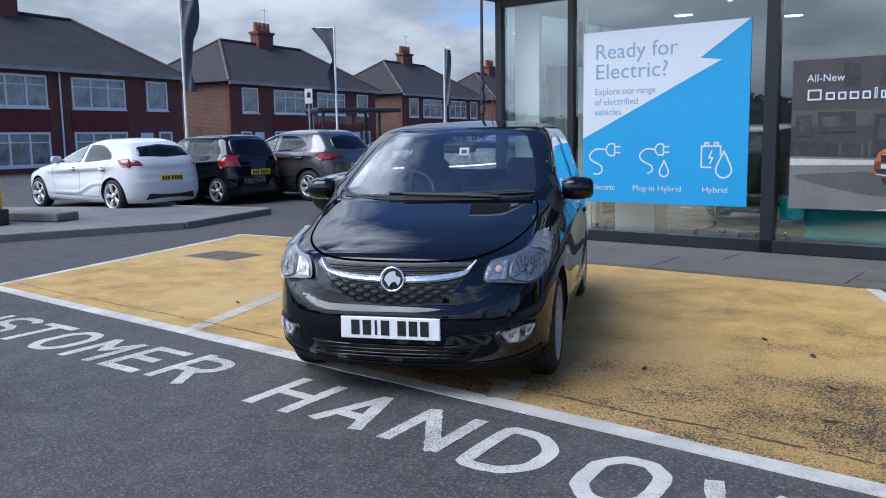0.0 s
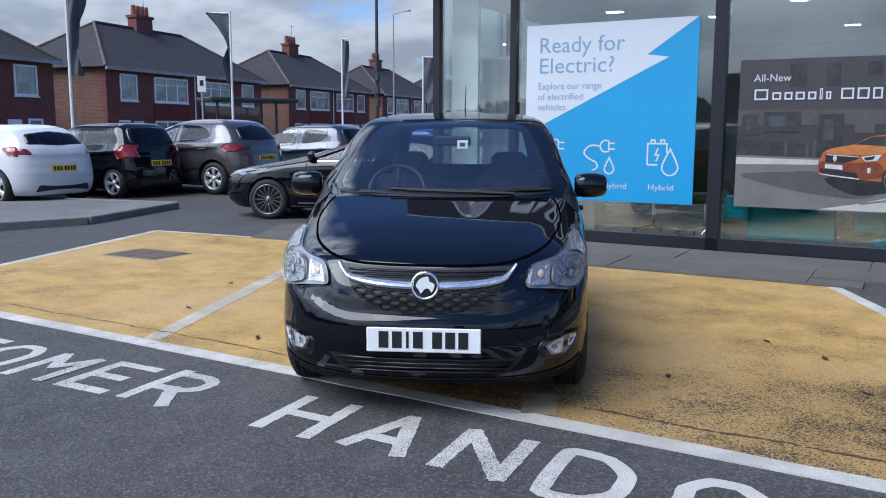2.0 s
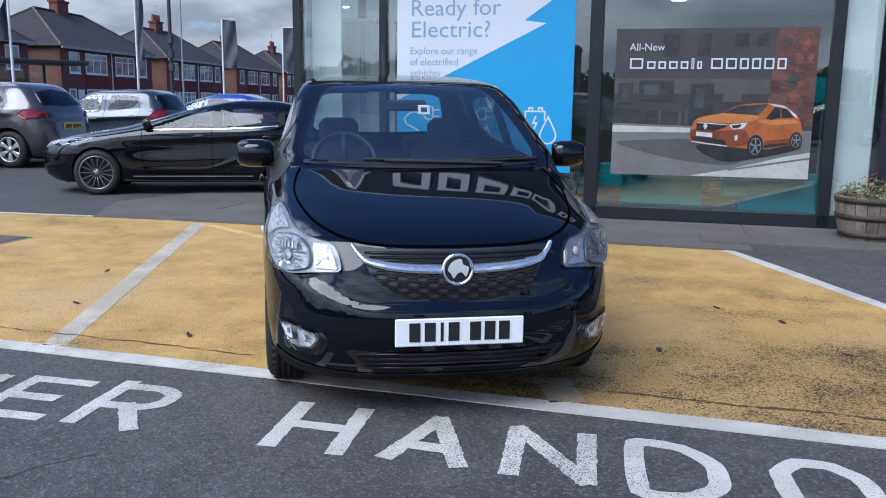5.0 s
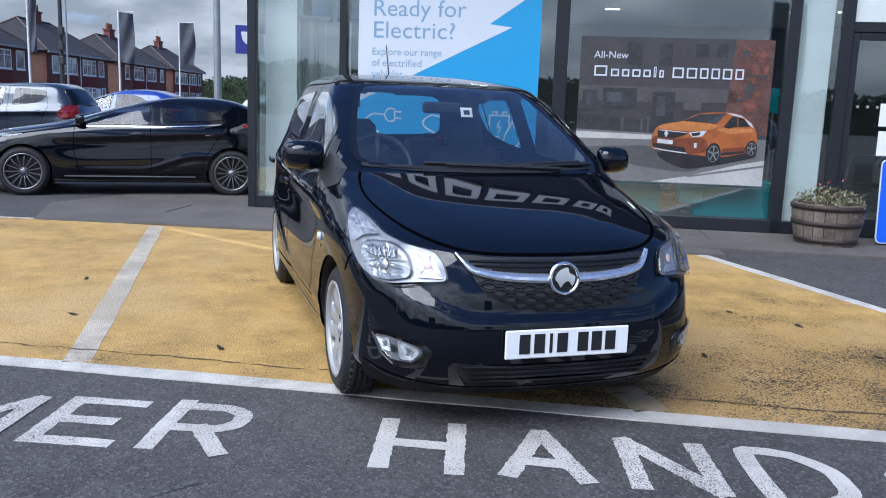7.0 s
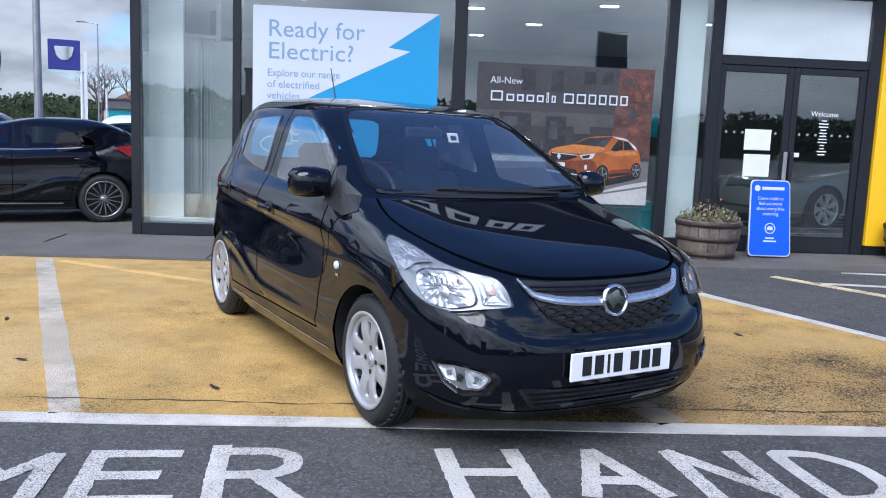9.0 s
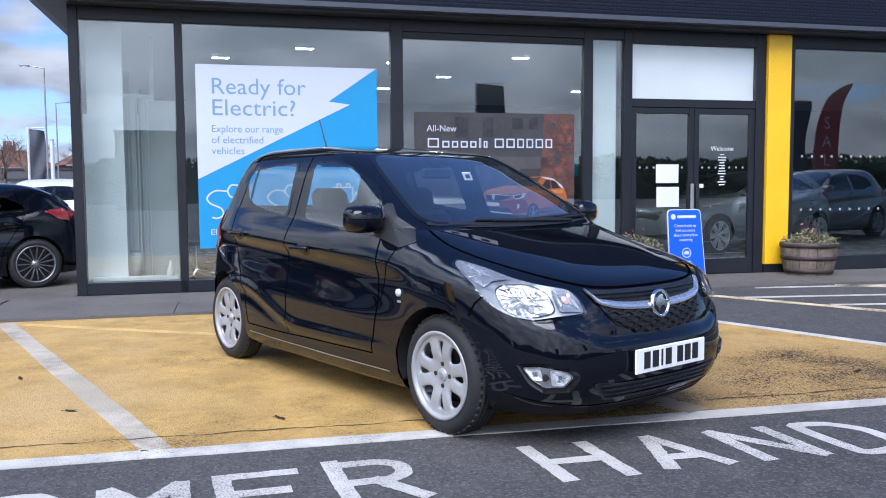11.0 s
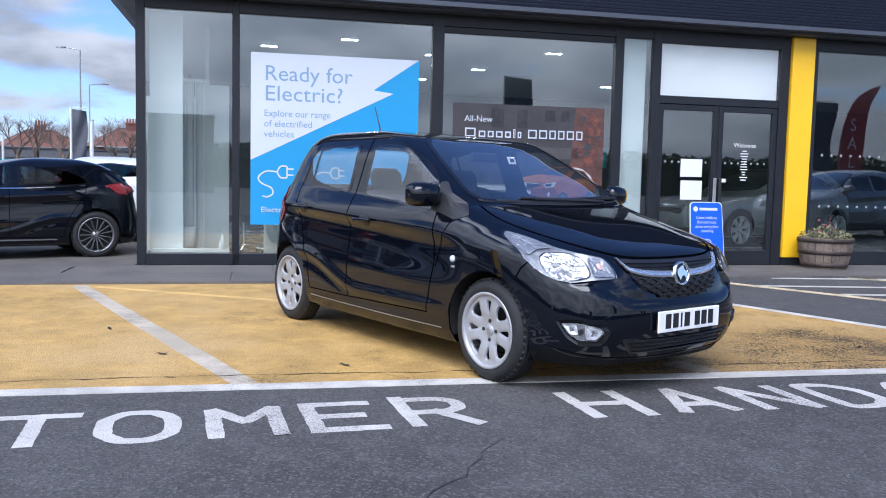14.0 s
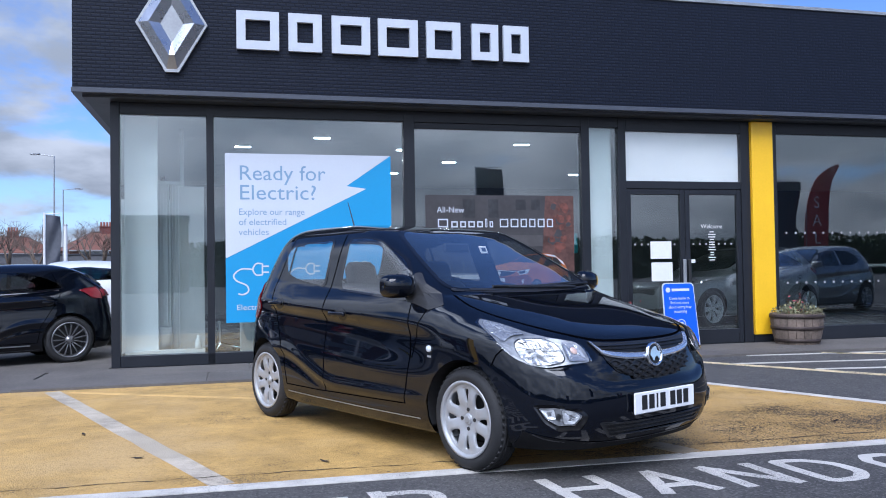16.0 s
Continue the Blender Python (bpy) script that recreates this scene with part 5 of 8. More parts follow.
class Shell:
    """A car's skin: level outlines, each a rounded rectangle, from sill to roof. x forward, y to its left."""

    def __init__(self, z, front, rear, half, power, xc=-0.2, crease=None, dome=0.0):
        self.dome, self.mids = dome, {}
        self.z0, self.z1, self.xc = z[0], z[-1], xc
        self.f, self.r, self.w = curve_through(z, front), curve_through(z, rear), curve_through(z, half)
        pz, nf, mf = zip(*power)
        self.nf, self.mf = curve_through(pz, nf), curve_through(pz, mf)
        self.crease = crease or (lambda x, z: 0.0)

    def mid(self, z):
        """Where the outline's front and rear halves meet."""
        if z not in self.mids:
            f, r = self.f(z), self.r(z)
            self.mids[z] = min(self.xc, f - 0.45 * (f - r))
        return self.mids[z]

    def side(self, x, z):
        ahead = x > self.mid(z)
        a = (self.f(z) - self.mid(z)) if ahead else (self.mid(z) - self.r(z))
        n, m = (self.nf(z), self.mf(z)) if ahead else (8.0, 3.4)
        u = min(1.0, abs((x - self.mid(z)) / a))
        return self.w(z) * max(0.0, 1 - u ** n) ** (1 / m) + self.crease(x, z)

    def front(self, y, z):
        v = min(1.0, abs(y / self.w(z)))
        x = self.mid(z) + (self.f(z) - self.mid(z)) * max(0.0, 1 - v ** self.mf(z)) ** (1 / self.nf(z))
        if self.dome and 0.78 < z < 0.97:
            # the bonnet's raised middle, between two creases
            t = min(1.0, max(0.0, (0.44 + 1.35 * (z - 0.83) - abs(y)) / 0.035))
            x += self.dome * t * t * (3 - 2 * t) * min(1.0, (z - 0.78) / 0.08) * min(1.0, (0.97 - z) / 0.08)
        if self.dome and 0.22 < z < 0.72:
            # the bumper's shelf: it stands out below a line that rises towards the wings
            e = min(1.0, max(0.0, (abs(y) - 0.34) / 0.36))
            t = min(1.0, max(0.0, (0.515 + 0.115 * e * e * (3 - 2 * e) - z) / 0.045))
            k = min(1.0, max(0.0, (0.69 - abs(y)) / 0.07))
            x += 0.020 * t * t * (3 - 2 * t) * k * min(1.0, (z - 0.22) / 0.15)
        return x

    def rear(self, y, z):
        v = min(1.0, abs(y / self.w(z)))
        return self.mid(z) - (self.mid(z) - self.r(z)) * max(0.0, 1 - v ** 3.4) ** (1 / 8.0)

    def quarter(self, z, ahead, na, nb):
        """From the flank's middle to the middle of the nose or tail."""
        a = (self.f(z) - self.mid(z)) if ahead else (self.mid(z) - self.r(z))
        n, m = (self.nf(z), self.mf(z)) if ahead else (8.0, 3.4)
        s = 1 if ahead else -1
        us = [0.90 * i / na for i in range(na)]
        out = [(self.mid(z) + s * a * u, self.side(self.mid(z) + s * a * u, z)) for u in us]
        y0 = self.w(z) * (1 - 0.90 ** n) ** (1 / m)
        for i in range(nb + 1):
            v = 1 - i / nb
            y = y0 * v
            out.append((self.front(y, z) if ahead else self.rear(y, z), y))
        return out

    def around(self, s, z):
        """The point at a way s along the outline from the nose's middle, to the left for s > 0."""
        key = round(z, 3)
        if not hasattr(self, "memo"):
            self.memo = {}
        if key not in self.memo:
            q = np.array(self.quarter(z, True, 60, 40)[::-1])
            self.memo[key] = (q, np.concatenate([[0], np.cumsum(np.hypot(*np.diff(q, axis=0).T))]))
        q, l = self.memo[key]
        x, y = np.interp(abs(s), l, q[:, 0]), np.interp(abs(s), l, q[:, 1])
        return x, math.copysign(y, s)


def inside(p, poly):
    hit = False
    n = len(poly)
    for i in range(n):
        a, b = poly[i], poly[i - 1]
        if (a[1] > p[1]) != (b[1] > p[1]) and p[0] < (b[0] - a[0]) * (p[1] - a[1]) / (b[1] - a[1]) + a[0]:
            hit = not hit
    return hit


def shrink(poly, k):
    c = Vector((sum(p[0] for p in poly) / len(poly), sum(p[1] for p in poly) / len(poly)))
    return [c + (Vector(p) - c) * k for p in poly]


def skin_mesh(sh, arches, radius, holes, na=44, nb=14, nz=56, zarch=0.75, rows_at=()):
    """The shell with round wheel openings and holes for the glass."""
    bm = bmesh.new()
    rows = []
    levels = [sh.z0 + (sh.z1 - sh.z0) * (t if t < 0.8 else 0.8 + 0.2 * (1 - (1 - (t - 0.8) / 0.2) ** 1.8)) for t in (k / nz for k in range(nz + 1))]
    for z in sorted([z for z in levels if all(abs(z - e) > 0.004 for e in rows_at)] + list(rows_at)):
        fl = sh.quarter(z, True, na, nb)
        rl = sh.quarter(z, False, na, nb)
        ring = [(x, y) for x, y in fl[::-1]] + rl[1:]
        ring = ring + [(x, -y) for x, y in ring[-2:0:-1]]
        rows.append([bm.verts.new((x, y, z)) for x, y in ring])
    n = len(rows[0])
    faces = []
    for a, b in zip(rows, rows[1:]):
        for i in range(n):
            j = (i + 1) % n
            faces.append(bm.faces.new((a[i], a[j], b[j], b[i])))
    bm.faces.new(rows[-1])
    bm.faces.new(rows[0][::-1])
    bm.normal_update()
    kill = []
    for f in faces:
        c = f.calc_center_median()
        gone = any((c.x - ax) ** 2 + (c.z - az) ** 2 < radius ** 2 for ax, az in arches) and abs(c.y) > 0.35 * sh.w(c.z) and c.z < zarch
        for kind, poly in holes:
            if gone:
                break
            if kind == "side" and abs(f.normal.y) > 0.22 or kind != "side" and abs(f.normal.y) < 0.9:
                if kind == "side":
                    gone = inside((c.x, c.z), poly)
                elif kind == "front" and c.x > sh.mid(c.z):
                    gone = inside((abs(c.y), c.z), poly)
                elif kind == "rear" and c.x < sh.mid(c.z):
                    gone = inside((abs(c.y), c.z), poly)
        if gone:
            kill.append(f)
    bm.normal_update()
    bmesh.ops.delete(bm, geom=kill, context="FACES")
    for v in bm.verts:
        if v.is_boundary and v.co.z < zarch and abs(v.co.y) > 0.3 * sh.w(v.co.z):
            for ax, az in arches:
                d = Vector((v.co.x - ax, v.co.z - az))
                if abs(d.length - radius) < 0.07:
                    d = d.normalized() * radius
                    v.co.x, v.co.z = ax + d.x, max(sh.z0, az + d.y)
    return bm


def patch(poly, at, rings=7, lift=0.004, depth=0.0, border=0.0):
    """A panel laid on the skin: an outline in two skin coordinates, filled ring by ring. Faces of the outer border take material 1."""
    bm = bmesh.new()
    c = Vector((sum(p[0] for p in poly) / len(poly), sum(p[1] for p in poly) / len(poly)))
    ks = [1.0] + ([1 - border] if border else []) + [(1 - border) * (1 - i / rings) for i in range(1, rings)]
    up = lift if callable(lift) else (lambda k: lift)
    loops = [[bm.verts.new(at(*(c + (Vector(p) - c) * k), up(k))) for p in poly] for k in ks]
    mid = bm.verts.new(at(c[0], c[1], up(0)))
    lift = up(1)
    n = len(poly)
    for r, (a, b) in enumerate(zip(loops, loops[1:])):
        for i in range(n):
            f = bm.faces.new((a[i], a[(i + 1) % n], b[(i + 1) % n], b[i]))
            f.material_index = 1 if border and r == 0 else 0
    for i in range(n):
        bm.faces.new((loops[-1][i], loops[-1][(i + 1) % n], mid))
    if depth:
        low = [bm.verts.new(at(*p, lift - depth)) for p in poly]
        for i in range(n):
            f = bm.faces.new((low[i], low[(i + 1) % n], loops[0][(i + 1) % n], loops[0][i]))
            f.material_index = 1 if border else 0
    return bm


def ribbon(pts, at, width=0.008, lift=0.003):
    """A narrow band along a line on the skin."""
    bm = bmesh.new()
    pts = [Vector(p) for p in pts]
    fine = []
    for a, b in zip(pts, pts[1:]):
        k = max(1, int((b - a).length / 0.03))
        fine += [a.lerp(b, i / k) for i in range(k)]
    fine.append(pts[-1])
    prev = None
    for i, p in enumerate(fine):
        d = (fine[min(i + 1, len(fine) - 1)] - fine[max(i - 1, 0)]).normalized()
        nrm = Vector((-d.y, d.x)) * width / 2
        pair = bm.verts.new(at(*(p + nrm), lift)), bm.verts.new(at(*(p - nrm), lift))
        if prev:
            bm.faces.new((prev[0], pair[0], pair[1], prev[1]))
        prev = pair
    return bm


def face_out(bm, centre=(0, 0, 0.6)):
    """Turns every face away from the car's middle."""
    bm.normal_update()
    c = Vector(centre)
    for f in bm.faces:
        if f.normal.dot(f.calc_center_median() - c) < 0:
            f.normal_flip()
    return bm


def wheel(parent, x, y, radius, rim, width, spokes, m_rim, side, split=False, pairs=False, name="wheel"):
    """A tyre with tread blocks, a dished rim with spokes, a hub and bolts. side: +1 for the left flank."""
    w = new(name)
    w.parent = parent
    w.matrix_basis = pose(x, y, radius, 0, 0, 0 if side < 0 else 180)
    # axle along local y, outer face towards -y
    bm = bmesh.new()
    h = width / 2
    prof = [(rim - 0.012, h - 0.02), (rim + 0.004, h - 0.002), (rim + (radius - rim) * 0.45, h + 0.006), (radius - 0.022, h - 0.006), (radius - 0.006, h - 0.028), (radius, h - 0.05)]
    lathe(bm, prof + [(r, -q) for r, q in prof[::-1]], 56, "y")
    for k in range(4):
        yy = -h + 0.045 + k * (width - 0.09) / 3
        lathe(bm, [(radius - 0.001, yy - 0.011), (radius + 0.004, yy - 0.009), (radius + 0.004, yy + 0.009), (radius - 0.001, yy + 0.011)], 56, "y")
    for i in range(44):
        a = 2 * math.pi * i / 44
        for s in (-1, 1):
            box(bm, ((radius - 0.0045) * math.cos(a), s * (h - 0.037), (radius - 0.0045) * math.sin(a)), (0.008, 0.030, 0.024), Matrix.Rotation(-a, 3, "Y"))
    part("tyre", bm, M_RUBBER, w, smooth=True)
    bm = bmesh.new()
    lathe(bm, [(rim + 0.004, -h + 0.004), (rim + 0.006, -h - 0.004), (rim - 0.008, -h - 0.003), (rim - 0.016, -h + 0.012), (rim - 0.022, h - 0.02)], 56, "y")
    r = part("rim", bm, m_rim, w, smooth=True)
    bm = bmesh.new()
    lathe(bm, [(rim - 0.03, -h + 0.075), (0.0001, -h + 0.07)], 40, "y")
    part("brake", bm, M_BLACK, w)
    if pairs:
        # pressed cover: four rounded openings with four narrow slots between them
        bm = bmesh.new()
        r0, r1 = 0.026, rim - 0.003
        def face_of(r, th):
            dish = float(np.interp(r, (0.026, 0.046, 0.060, 0.075, 0.095, 0.13, 0.165, 0.178, 0.195, r1), (0.012, 0.014, 0.012, 0.006, 0.000, -0.003, -0.001, 0.001, 0.0, -0.004)))
            ridge = 0.0045 * min(1.0, max(0.0, (r - 0.070) / 0.05)) * (0.5 - 0.5 * math.cos(8 * th)) * (1.0 if r < 0.160 else max(0.25, 1 - (r - 0.160) / 0.02))
            return -h + 0.014 + dish - ridge
        def vert(r, th, sink=0.0):
            return bm.verts.new((r * math.cos(th), face_of(r, th) + sink, r * math.sin(th)))
        for q in range(8):
            big = q % 2
            mid, wing = radians(45 * q), radians(25 if big else 20)
            rc, rl = (0.137, 0.041) if big else (0.130, 0.037)
            spread = radians(19.5) if big else radians(8.0)
            edge = [(r0 + (r1 - r0) * k / 9, -1.0) for k in range(9)] + [(r1, -1 + 2 * k / 10) for k in range(10)]
            edge += [(r1 - (r1 - r0) * k / 9, 1.0) for k in range(9)] + [(r0, 1 - 2 * k / 4) for k in range(4)]
            loops = [[], [], [], [], []]
            for r, u in edge:
                phi = math.atan2(u, (r - rc) / (r1 - rc if r > rc else rc - r0))
                c, sn = math.copysign(abs(math.cos(phi)) ** 0.75, math.cos(phi)), math.copysign(abs(math.sin(phi)) ** 0.75, math.sin(phi))
                hr = rc + rl * c
                ht = mid + spread * sn * (0.72 + 0.28 * c)
                bt = mid + wing * u
                loops[0].append(vert(rc + (hr - rc) * 0.97, mid + (ht - mid) * 0.95, 0.013))
                loops[1].append(vert(hr, ht, 0.003))
                for n_, f in ((2, 0.07), (3, 0.5)):
                    loops[n_].append(vert(hr + (r - hr) * f, ht + (bt - ht) * f))
                loops[4].append(vert(r, bt))
            for a, b in zip(loops, loops[1:]):
                for k in range(len(edge)):
                    n_ = (k + 1) % len(edge)
                    bm.faces.new((a[k], a[n_], b[n_], b[k]))
        bmesh.ops.remove_doubles(bm, verts=bm.verts, dist=0.0002)
        bmesh.ops.recalc_face_normals(bm, faces=bm.faces)
        if sum(f.normal.y * f.calc_area() for f in bm.faces) > 0:
            bmesh.ops.reverse_faces(bm, faces=bm.faces)
        part("wheel_trim", bm, m_rim, w, smooth=True)
        spokes = 0
    for i in range(spokes):
        a = 2 * math.pi * (i + 0.5) / spokes
        bm = bmesh.new()
        wd0, wd1 = (0.045, 0.080) if not split else (0.010, 0.013)
        k = rim / 0.18
        prof = [(0.035 * k, wd0 * k, -h + 0.030), (0.075 * k, wd0 * 0.95 * k, -h + 0.012), (0.125 * k, wd1 * 0.82 * k, -h + 0.006), (0.176 * k, wd1 * k, -h + 0.010)]
        prev = None
        for rr, wd, yy in prof:
            ring = [bm.verts.new((rr, yy + e, s * wd / 2)) for s, e in ((-1, 0.012), (-0.72, 0), (0.72, 0), (1, 0.012), (1, 0.035), (-1, 0.035))]
            if prev:
                for q in range(6):
                    bm.faces.new((prev[q], prev[(q + 1) % 6], ring[(q + 1) % 6], ring[q]))
            prev = ring
        bmesh.ops.rotate(bm, verts=bm.verts, cent=(0, 0, 0), matrix=Matrix.Rotation(a, 3, "Y"))
        bmesh.ops.recalc_face_normals(bm, faces=bm.faces)
        part("spoke", bm, m_rim, w, smooth=False)
    bm = bmesh.new()
    if pairs:
        lathe(bm, [(0.032, -h + 0.035), (0.031, -h + 0.021), (0.027, -h + 0.018), (0.0001, -h + 0.017)], 28, "y")
    else:
        lathe(bm, [(0.058, -h + 0.035), (0.056, -h + 0.016), (0.034, -h + 0.010), (0.030, -h + 0.002), (0.022, -h - 0.001), (0.0001, -h - 0.001)], 28, "y")
    part("hub_cap", bm, m_rim, w, smooth=True)
    if pairs:
        part("cap_badge", lathe(bmesh.new(), [(0.019, -h + 0.0175), (0.017, -h + 0.014), (0.0001, -h + 0.014)], 20, "y"), M_STEEL, w)
    for i in range(4):
        a = 2 * math.pi * i / 4 + (0.0 if pairs else 0.4)
        bm = bmesh.new()
        rb, far, top = (0.0115, 0.053, 0.022) if pairs else (0.0085, 0.045, 0.003)
        lathe(bm, [(rb, -h + 0.035), (rb, -h + top), (0.0001, -h + top - 0.001)], 10, "y", Matrix.Translation((far * math.cos(a), 0, far * math.sin(a))))
        part("bolt", bm, M_BLACK, w)
    return w


def seat(parent, x, y, wide=0.48, rear=False, m=None):
    s = new("seat")
    s.parent = parent
    s.matrix_basis = pose(x, y, 0)
    lean = Matrix.Rotation(radians(-16), 3, "Y")
    s.location.z = -0.07
    part("cushion", one_box((0.05, 0, 0.50), (0.50, wide, 0.16), bevel=0.05), M_SEAT, s)
    part("backrest", one_box((-0.28, 0, 0.80), (0.14, wide, 0.62), lean, 0.05), M_SEAT, s)
    for d in ((-wide / 4, wide / 4) if rear else (0,)):
        part("headrest", one_box((-0.39, d, 1.17 if not rear else 1.13), (0.10, 0.26, 0.18), lean, 0.04), M_SEAT, s)
        for e in (-0.06, 0.06):
            part("headrest_rod", tube(bmesh.new(), (-0.36, d + e, 1.02), (-0.385, d + e, 1.12), 0.007, n=8), M_CHROME, s)
    return s


VIVA = dict(
    z=(0.17, 0.26, 0.40, 0.55, 0.66, 0.74, 0.80, 0.83, 0.855, 0.88, 0.9135, 0.9445, 0.966, 0.972, 0.979, 1.00, 1.05, 1.15, 1.26, 1.35, 1.395, 1.42, 1.455, 1.476),
    front=(1.84, 1.905, 1.92, 1.90, 1.855, 1.80, 1.668, 1.570, 1.482, 1.387, 1.243, 1.104, 1.008, 0.978, 0.964, 0.924, 0.828, 0.642, 0.428, 0.253, 0.160, 0.015, -0.33, -0.60),
    rear=(-1.66, -1.73, -1.745, -1.74, -1.72, -1.70, -1.685, -1.676, -1.669, -1.664, -1.655, -1.642, -1.634, -1.631, -1.628, -1.62, -1.59, -1.53, -1.45, -1.38, -1.32, -1.27, -1.16, -0.98),
    half=(0.745, 0.785, 0.797, 0.80, 0.80, 0.797, 0.79, 0.788, 0.786, 0.782, 0.775, 0.765, 0.757, 0.7545, 0.752, 0.744, 0.727, 0.694, 0.658, 0.616, 0.586, 0.553, 0.450, 0.02),
    power=((0.17, 9.5, 2.9), (0.30, 10.5, 2.8), (0.55, 9.8, 2.7), (0.72, 8.5, 3.0), (0.80, 6.8, 3.4), (0.85, 6.0, 3.4), (0.90, 6.2, 3.4), (0.95, 9.0, 3.3), (1.0, 16.0, 3.2), (1.05, 24.0, 3.2), (1.30, 24.0, 3.1), (1.40, 15.0, 2.9), (1.476, 9.0, 2.8)),
    axles=(1.1925, -1.1925), radius=0.288, rim=0.209, arch=0.321, track=0.692, tyre=0.165, zbelt=0.98, xc=-0.2,
    glass_front=[(0.665, 0.932), (0.25, 0.962), (-0.165, 0.992), (-0.215, 1.356), (0.05, 1.352), (0.20, 1.320), (0.35, 1.264), (0.51, 1.190), (0.63, 1.105)],
    glass_rear=[(-0.345, 1.008), (-0.60, 1.034), (-0.80, 1.064), (-0.94, 1.10), (-1.01, 1.165), (-1.055, 1.265), (-1.00, 1.318), (-0.72, 1.342), (-0.39, 1.357)],
    screen=[(0.0, 0.990), (0.35, 0.992), (0.585, 1.000), (0.625, 1.02), (0.632, 1.05), (0.60, 1.16), (0.55, 1.275), (0.51, 1.352), (0.46, 1.392), (0.0, 1.412)],
    backlight=[(0.0, 1.03), (0.57, 1.05), (0.53, 1.30), (0.48, 1.36), (0.0, 1.385)],
    taillight=[(-1.42, 1.045), (-1.345, 0.955), (-1.275, 0.868), (-1.36, 0.755), (-1.50, 0.77), (-1.60, 0.90), (-1.58, 1.04)],
    mirror=(0.635, 1.026), mirror_half=0.095, dome=0.014, rows=(0.95, 0.966, 0.972, 0.979, 0.99), handles=((-0.04, 0.838), (-0.925, 0.892)),
)
ACLASS = dict(
    z=(0.18, 0.28, 0.42, 0.56, 0.66, 0.74, 0.82, 0.90, 0.95, 1.02, 1.12, 1.24, 1.34, 1.40, 1.42, 1.433),
    front=(2.10, 2.20, 2.24, 2.23, 2.19, 2.10, 1.82, 1.35, 1.05, 0.80, 0.50, 0.13, -0.22, -0.50, -0.68, -0.85),
    rear=(-1.98, -2.03, -2.05, -2.05, -2.03, -2.02, -2.00, -1.99, -1.97, -1.93, -1.84, -1.70, -1.52, -1.30, -1.15, -0.95),
    half=(0.80, 0.86, 0.885, 0.89, 0.89, 0.885, 0.88, 0.865, 0.845, 0.81, 0.75, 0.675, 0.59, 0.47, 0.33, 0.02),
    power=((0.18, 6.5, 2.6), (0.56, 6.5, 2.7), (0.74, 5.5, 3.0), (0.90, 5.2, 3.4), (1.0, 6.5, 3.1), (1.2, 9.0, 2.9), (1.433, 8.0, 2.8)),
    axles=(1.35, -1.35), radius=0.318, rim=0.235, arch=0.355, track=0.775, tyre=0.21, zbelt=0.95, xc=-0.2,
    glass_front=[(0.62, 0.945), (0.10, 0.955), (-0.30, 0.962), (-0.32, 1.30), (-0.10, 1.295), (0.18, 1.22), (0.45, 1.07)],
    glass_rear=[(-0.40, 0.965), (-0.85, 0.985), (-1.30, 1.025), (-1.26, 1.10), (-1.05, 1.22), (-0.80, 1.29), (-0.39, 1.305)],
    screen=[(0.0, 0.965), (0.40, 0.975), (0.65, 1.01), (0.665, 1.04), (0.59, 1.18), (0.49, 1.305), (0.42, 1.335), (0.0, 1.355)],
    backlight=[(0.0, 1.05), (0.58, 1.07), (0.50, 1.25), (0.0, 1.30)],
    taillight=[(-1.52, 1.005), (-1.54, 0.960), (-1.65, 0.890), (-1.82, 0.855), (-1.81, 0.95), (-1.74, 1.03)],
)
def lowered(spec, k):
    """The same car with a flatter cabin."""
    zb = spec["zbelt"]
    def low(z):
        return z if z <= zb else zb + (z - zb) * k
    out = dict(spec, z=tuple(low(z) for z in spec["z"]), power=tuple((low(z), a, b) for z, a, b in spec["power"]))
    for key in ("glass_front", "glass_rear", "screen", "backlight"):
        out[key] = [(a, low(z)) for a, z in spec[key]]
    return out


